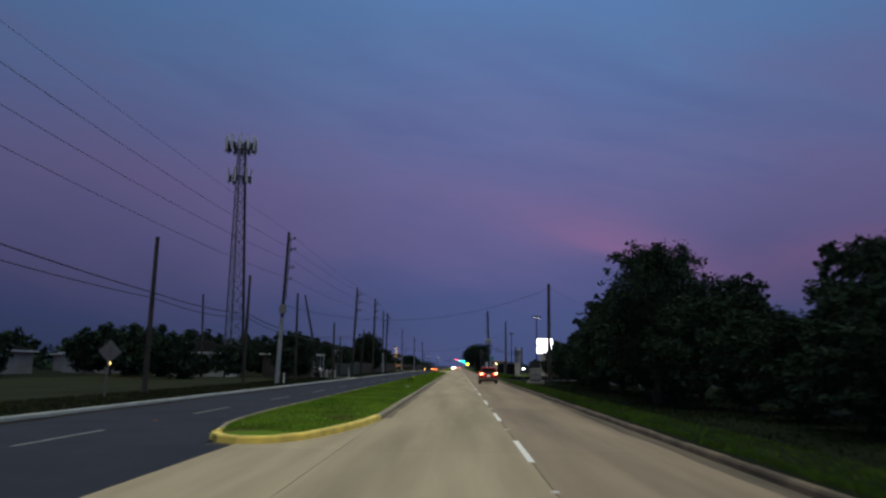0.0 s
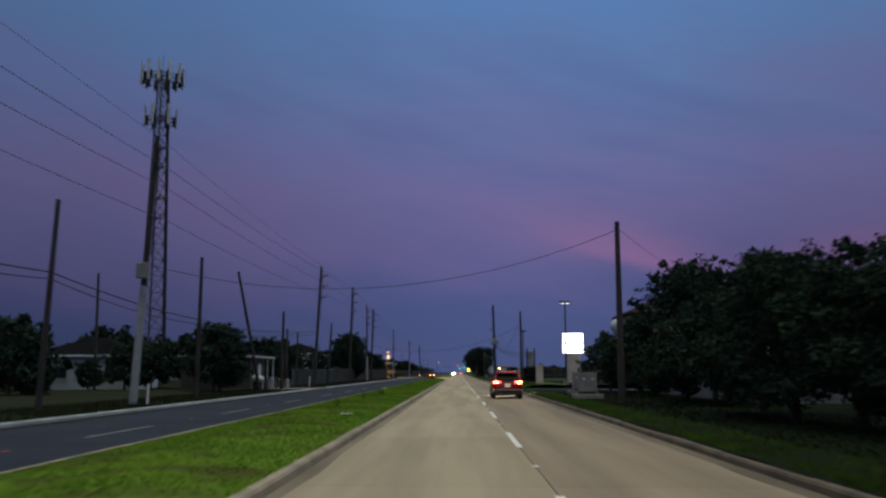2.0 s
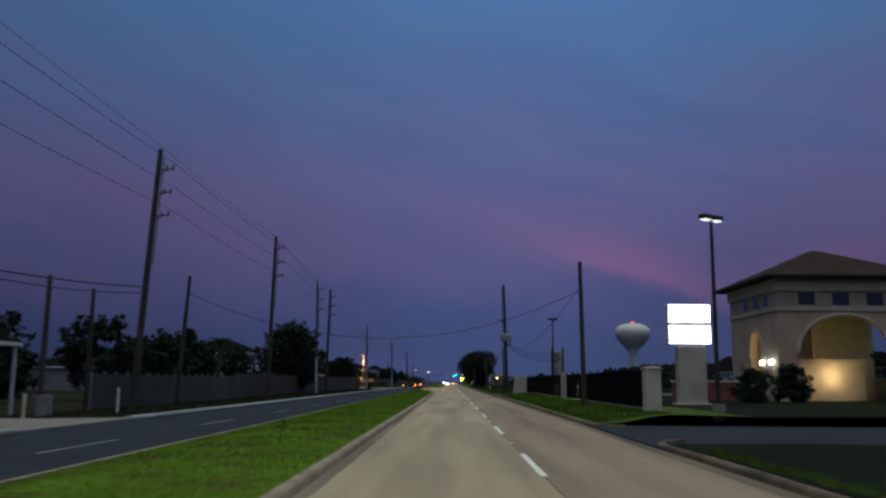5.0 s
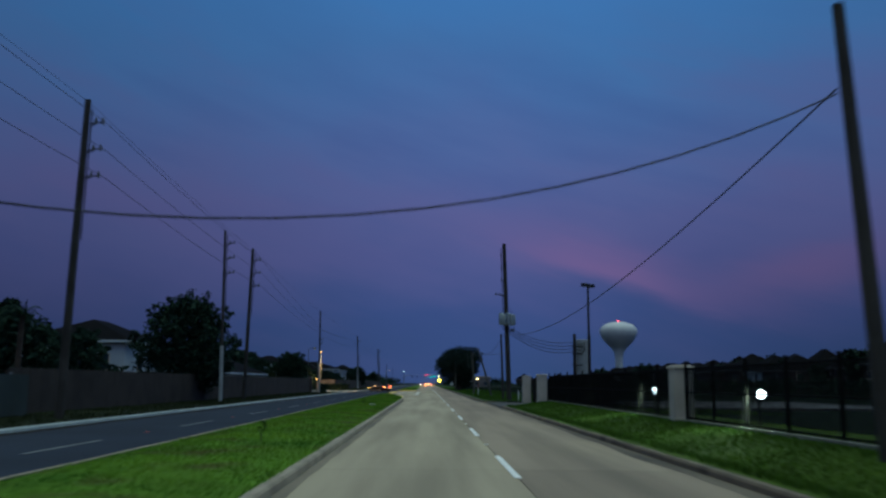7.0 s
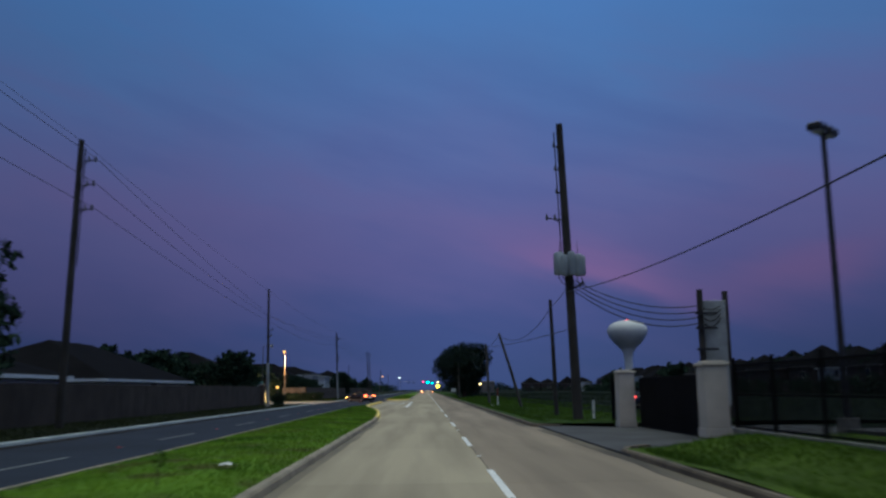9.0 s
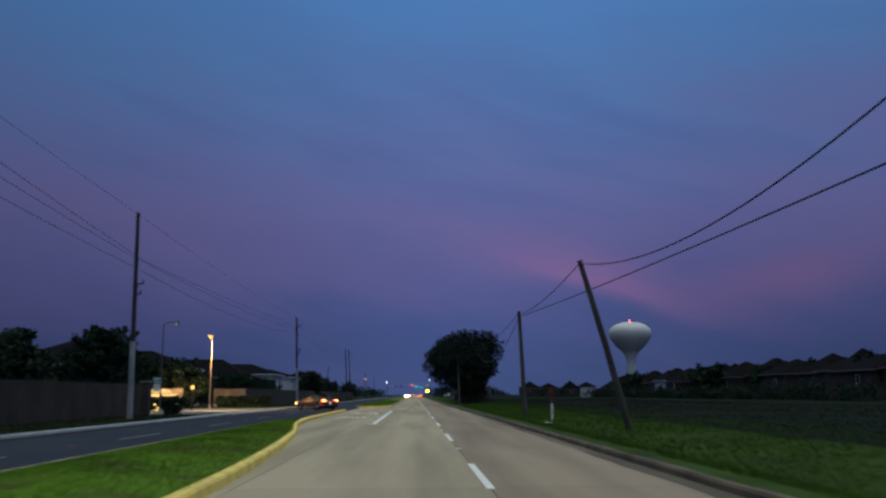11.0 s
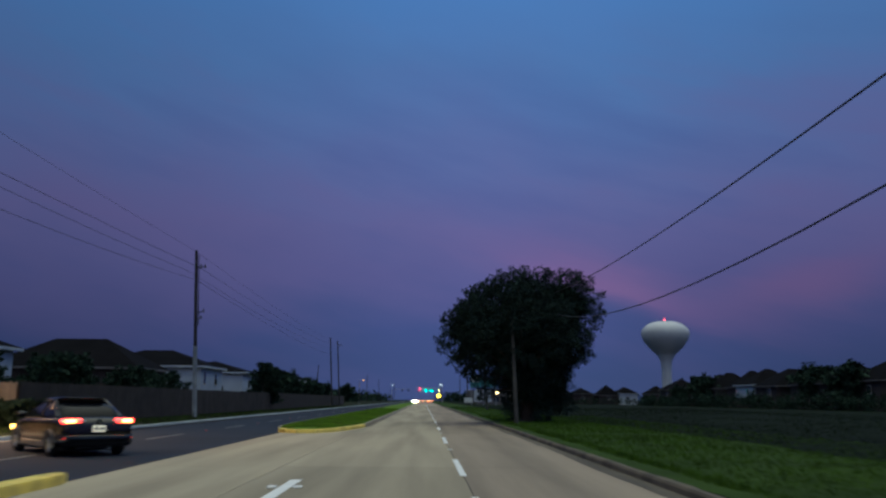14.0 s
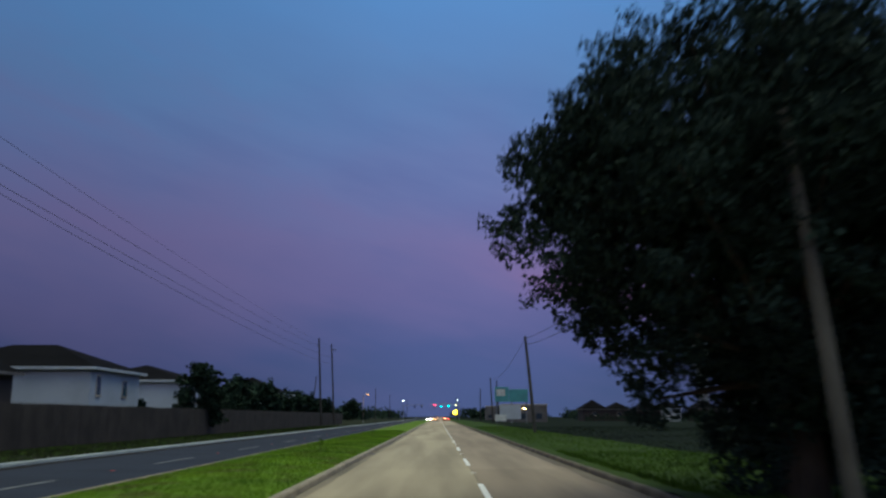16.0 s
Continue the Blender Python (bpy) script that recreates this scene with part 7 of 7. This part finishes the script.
hedge = new("field_hedge", leaf_mesh("field_hedge", belt, 46000, 0.145, LEAF, 13))
tagged(hedge, "dark unclipped hedge along the far edge of the field", "hedge", "", "stuff")
for k in range(46):
    y = 232 + k * 6.4 + g.uniform(-3, 3)
    ob = copy_thing(lt[3], pose(70.5 + g.uniform(-2, 14), y, 0, 0, 0, g.uniform(0, 360)))
    s = g.uniform(0.95, 1.5)
    ob.scale = (s, s, s)
    ob["group"], ob["label"] = "garden trees", "dark garden tree among the distant houses"

# ---- far woods ----
g = np.random.default_rng(21)
blobs = []
for k in range(150):
    y = 60 + 900 * (k / 150) ** 1.3
    x = -75 - g.uniform(0, 60) - (y * 0.05)
    s = g.uniform(3.5, 6.5)
    blobs.append((x, y, s * 0.55, s * 1.5, s * 1.5, s * 0.75))
for k in range(110):
    y = 640 + g.uniform(0, 500)
    x = -30 - g.uniform(0, 250)
    s = g.uniform(4, 7)
    blobs.append((x, y, s * 0.55, s * 1.6, s * 1.6, s * 0.7))
for k in range(130):
    y = 700 + g.uniform(0, 400)
    x = 16 + g.uniform(0, 600)
    s = g.uniform(4, 7)
    blobs.append((x, y, s * 0.55, s * 1.6, s * 1.6, s * 0.7))
for k in range(90):
    x = 34 + k * 2.2
    y = 290 + 0.25 * x + g.uniform(-15, 15)
    s = g.uniform(4.2, 6.8) * (0.7 if y > 230 and x < 60 else 1.0)
    if x > 70:
        blobs.append((x + 30, y - 40, s * 0.55, s * 1.3, s * 1.3, s * 0.75))
woods = new("far_woods", leaf_mesh("far_woods", blobs, 52000, 0.75, LEAF, 3))
tagged(woods, "dark band of distant trees along the horizon", "woods", "", "stuff")

# ---- grass ----
def grass(name, spots, height, width, mat, label, seed):
    """Blades of grass, three corners each, at rows of x, y, z."""
    q = np.random.default_rng(seed)
    n = len(spots)
    a = q.uniform(0, 2 * np.pi, n)
    lean = q.uniform(0.1, 0.8, n)
    h = height * q.uniform(0.45, 1.25, n)
    w = width * q.uniform(0.6, 1.3, n)
    side = np.stack([np.cos(a), np.sin(a), np.zeros(n)], 1) * w[:, None] / 2
    b = q.uniform(0, 2 * np.pi, n)
    tip = spots + np.stack([np.cos(b) * lean * h, np.sin(b) * lean * h, h], 1)
    v = np.stack([spots - side, spots + side, tip], 1)
    me = bpy.data.meshes.new(name)
    me.vertices.add(3 * n)
    me.vertices.foreach_set("co", v.ravel())
    me.loops.add(3 * n)
    me.loops.foreach_set("vertex_index", np.arange(3 * n))
    me.polygons.add(n)
    me.polygons.foreach_set("loop_start", np.arange(0, 3 * n, 3))
    me.materials.append(mat)
    me.update(calc_edges=True)
    return tagged(new(name, me), label, "grass", "", "stuff")


q = np.random.default_rng(77)


def spots_between(n, x0, x1, y0, y1, z, clump=0.0):
    s = np.stack([q.uniform(x0, x1, n), q.uniform(y0, y1, n), np.full(n, z)], 1)
    if clump:
        keep = np.array([noise.noise((float(x) * 0.8, float(y) * 0.8, 3.0)) for x, y, _ in s]) > -clump
        s = s[keep]
    return s


def median_spots(n, y0, y1, head):
    """Spots between the two sides of a median whose nose stands at head."""
    y = q.uniform(y0, y1, n)
    tip = nose(head)[4:]
    front = np.interp(y, [p[1] for p in tip], [p[0] for p in tip])
    right = np.minimum(front, np.interp(y, [r[0] for r in MED_RIGHT], [r[1] for r in MED_RIGHT])) - 0.14 - 0.22 * np.clip((y - 236) / 7, 0, 1) if y1 < 290 else np.minimum(front, LANE_L) - 0.14
    edge = left_edge(head, 235.0 if y1 < 290 else 590.0, y1 < 290)
    left = np.interp(y, [p[1] for p in edge], [p[0] for p in edge]) + 0.14
    f = q.uniform(0, 1, n)
    x = left + (right - left) * f
    z = 0.12 + 0.10 * np.sin(np.pi * f) * np.minimum(1, (right - left) / 2.8)
    return np.stack([x, y, z], 1)


def lawn_spots(n):
    spots = spots_between(n, 3.95, 7.0, 118, 180, 0.13)
    f = np.clip((spots[:, 0] - 4.2) / 2.3, 0, 1)
    spots[:, 2] += 0.29 * f * f * (3 - 2 * f)
    return spots


grass("median_grass", np.concatenate([median_spots(256000, 20.6, 243.5, 19.2), median_spots(92000, 294.0, 380, 292.6)]), 0.065, 0.018, BLADES, "short green grass on the median, headlight brightness in its colour", 1)
grass("verge_grass", np.concatenate([spots_between(15000, 3.95, 5.6, -5, 95, 0.13), lawn_spots(22000), spots_between(60000, 3.95, 9.4, 196.5, 330, 0.13), spots_between(12000, 9.4, 13.5, 196.5, 330, 0.13), spots_between(14000, 3.95, 9.4, 330, 420, 0.13)]), 0.10, 0.026, VERGE_BLADES, "mown green grass on the roadside verge", 2)
grass("field_grass", np.concatenate([spots_between(50000, 9.2, 46, 197, 420, 0.12), spots_between(22000, 5.5, 12, -5, 95, 0.12)]), 0.09, 0.05, BLADES_UNLIT, "rough grass of the field, unlit darkness in its colour", 3)
grass("left_verge_grass", np.concatenate([spots_between(26000, -20, -14.75, 20, 110, 0.03), spots_between(20000, -20, -14.75, 120, 258, 0.03), spots_between(13000, -20, -14.75, 289, 430, 0.03)]), 0.16, 0.04, FAR_BLADES_UNLIT, "grass on the far verge, unlit darkness in its colour", 4)
yard_spots = spots_between(9000, 7.3, 13.5, 156, 180, 0.42)
grass("lawn_grass", np.concatenate([lawn_spots(26000), yard_spots]), 0.07, 0.02, LAWN_BLADES, "short green lawn grass before the iron fence", 6)
grass("fence_verge_grass", spots_between(16000, -20, -14.75, 289, 430, 0.03), 0.12, 0.03, VERGE_BLADES, "green grass between the wooden fence and the kerb", 7)
grass("kerb_grass", np.concatenate([spots_between(9000, 3.86, 4.2, -5, 104, 0.12), spots_between(7000, 3.86, 4.2, 118, 179, 0.12), spots_between(14000, 3.86, 4.2, 197, 330, 0.12)]), 0.13, 0.022, VERGE_BLADES, "uncut grass hanging over the kerb", 8)

# ---- concrete slabs of the road, last in the file ----
road = bpy.data.objects["road"]


def slab_mesh(x0, x1, length, mat=None):
    bm = bmesh.new()
    box(bm, x0 + 0.008, x1 - 0.008, 0.008, length - 0.008, -0.2, 0.0)
    me = bpy.data.meshes.new("slab")
    bm.to_mesh(me)
    bm.free()
    me.materials.append(mat or CONCRETE_ROAD)
    return me


SLAB_Y = 9.15
lane_left, lane_right = slab_mesh(LANE_L, 0, SLAB_Y), slab_mesh(0, LANE_R, SLAB_Y, CONCRETE_DIM)
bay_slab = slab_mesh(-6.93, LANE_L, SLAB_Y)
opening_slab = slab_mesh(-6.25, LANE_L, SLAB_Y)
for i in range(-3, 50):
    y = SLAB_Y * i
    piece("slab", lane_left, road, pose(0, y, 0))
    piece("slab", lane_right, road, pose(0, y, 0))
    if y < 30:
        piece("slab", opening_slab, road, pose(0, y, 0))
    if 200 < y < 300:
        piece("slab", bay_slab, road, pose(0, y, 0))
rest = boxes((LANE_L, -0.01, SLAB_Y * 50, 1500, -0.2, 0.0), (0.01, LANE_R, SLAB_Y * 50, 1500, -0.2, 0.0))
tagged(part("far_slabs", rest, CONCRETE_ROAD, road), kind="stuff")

# pickets of the iron fences
bm = boxes((-0.011, 0.011, -0.011, 0.011, 0.0, 1.78))
picket_me = bpy.data.meshes.new("picket")
bm.to_mesh(picket_me)
bm.free()
picket_me.materials.append(IRON)
budget = 280
for fn, length in fences:
    n = int(length / 0.125)
    step = 0 if n < budget else n
    rest = bmesh.new()
    for k in range(n):
        y = (k + 0.5) * length / n
        if k >= n - 280:
            piece("picket", picket_me, fn, pose(0, y, 0))
        else:
            box(rest, -0.011, 0.011, y - 0.011, y + 0.011, 0.0, 1.78)
    if n > 280:
        tagged(part("joined_railing", rest, IRON, fn), kind="stuff")
    else:
        rest.free()

# boards of the wooden fence along the far verge
board_mes = []
g = random.Random(9)
for k in range(5):
    h = 2.12 + g.uniform(-0.05, 0.06)
    bm = bmesh.new()
    w = 0.136
    out = [(-w / 2, 0.02), (w / 2, 0.02), (w / 2, h - 0.04), (w / 2 - 0.035, h), (-w / 2 + 0.035, h), (-w / 2, h - 0.04)]
    a = [bm.verts.new((0.0, y, z)) for y, z in out]
    b = [bm.verts.new((0.018, y, z)) for y, z in out]
    bm.faces.new(b)
    bm.faces.new(a[::-1])
    for i in range(6):
        bm.faces.new((a[i], a[(i + 1) % 6], b[(i + 1) % 6], b[i]))
    bmesh.ops.recalc_face_normals(bm, faces=bm.faces)
    me = bpy.data.meshes.new("board")
    bm.to_mesh(me)
    bm.free()
    me.materials.append(BOARD)
    board_mes.append(me)
WOOD_X = -20.4
fe = empty("fence_pillar", pose(-20.4, 260.2, 0), "dark brick pillar at the end of the board fence", "pillar")
part("shaft", boxes((-0.3, 0.3, -0.3, 0.3, -0.1, 2.3), bevel=0.02), WALL_DIM, fe)
part("cap", boxes((-0.37, 0.37, -0.37, 0.37, 2.3, 2.42), bevel=0.03), STUCCO_GREY, fe)
part("finial", lathe([(0.05, 2.42), (0.03, 2.6), (0.0, 2.75)], 10), DARK_STEEL, fe)
for a, b, near in ((159.6, 259.0, (215.0, 257.0)), (298.0, 470.0, (305.0, 347.0))):
    fn = empty("wooden_fence", pose(WOOD_X, 0, 0.06), "tall weathered grey-brown board fence beside the verge", "fence", "wooden fences")
    for z in (0.35, 1.1, 1.8):
        part("rail", boxes((-0.06, -0.005, a, b, z, z + 0.09)), BOARD, fn)
    for k in range(int((b - a) / 2.44) + 1):
        part("post", boxes((-0.15, -0.06, a + k * 2.44 - 0.045, a + k * 2.44 + 0.045, -0.2, 2.0)), BOARD, fn)
    verts, faces = [], []
    y, k = a, 0
    while y < b:
        sag = 0.05 * noise.noise((y * 0.25, 1.0, 0.0))
        me = board_mes[k % 5]
        m = pose(0.012 * noise.noise((y, 4.0, 0.0)), y, sag, 0.8 * noise.noise((y * 1.7, 0.0, 9.0)), 0, 0)
        if near[0] <= y <= near[1]:
            piece("board", me, fn, m)
        else:
            o = len(verts)
            verts += [m @ v.co for v in me.vertices]
            faces += [tuple(o + i for i in p.vertices) for p in me.polygons]
        y += 0.142
        k += 1
    far = new("joined_boarding", mesh_from("joined_boarding", verts, faces, BOARD))
    far.parent = fn
    tagged(far, kind="stuff")

# two runs of side-street boarding, street lamplight painted in with paler boards
lamplit_mes = [me.copy() for me in board_mes]
for me in lamplit_mes:
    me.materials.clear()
    me.materials.append(LAMPLIT_BOARD)
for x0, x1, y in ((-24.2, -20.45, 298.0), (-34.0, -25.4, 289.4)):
    fn = empty("wooden_fence", pose(x0, y, 0.05), "tall board fence, street lamplight painted into its paler boards", "fence", "wooden fences")
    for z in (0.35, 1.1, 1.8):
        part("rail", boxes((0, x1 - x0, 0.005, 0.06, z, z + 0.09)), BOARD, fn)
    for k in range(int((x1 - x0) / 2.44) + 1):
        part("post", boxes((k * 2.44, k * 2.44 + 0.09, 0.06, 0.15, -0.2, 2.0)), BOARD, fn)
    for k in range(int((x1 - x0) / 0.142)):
        piece("board", lamplit_mes[k % 5], fn, pose(0.07 + 0.142 * k, 0.012 * noise.noise((k * 0.7, 4.0, 0.0)), 0.04 * noise.noise((k * 0.05, 1.0, y)), 0, 0, -90))
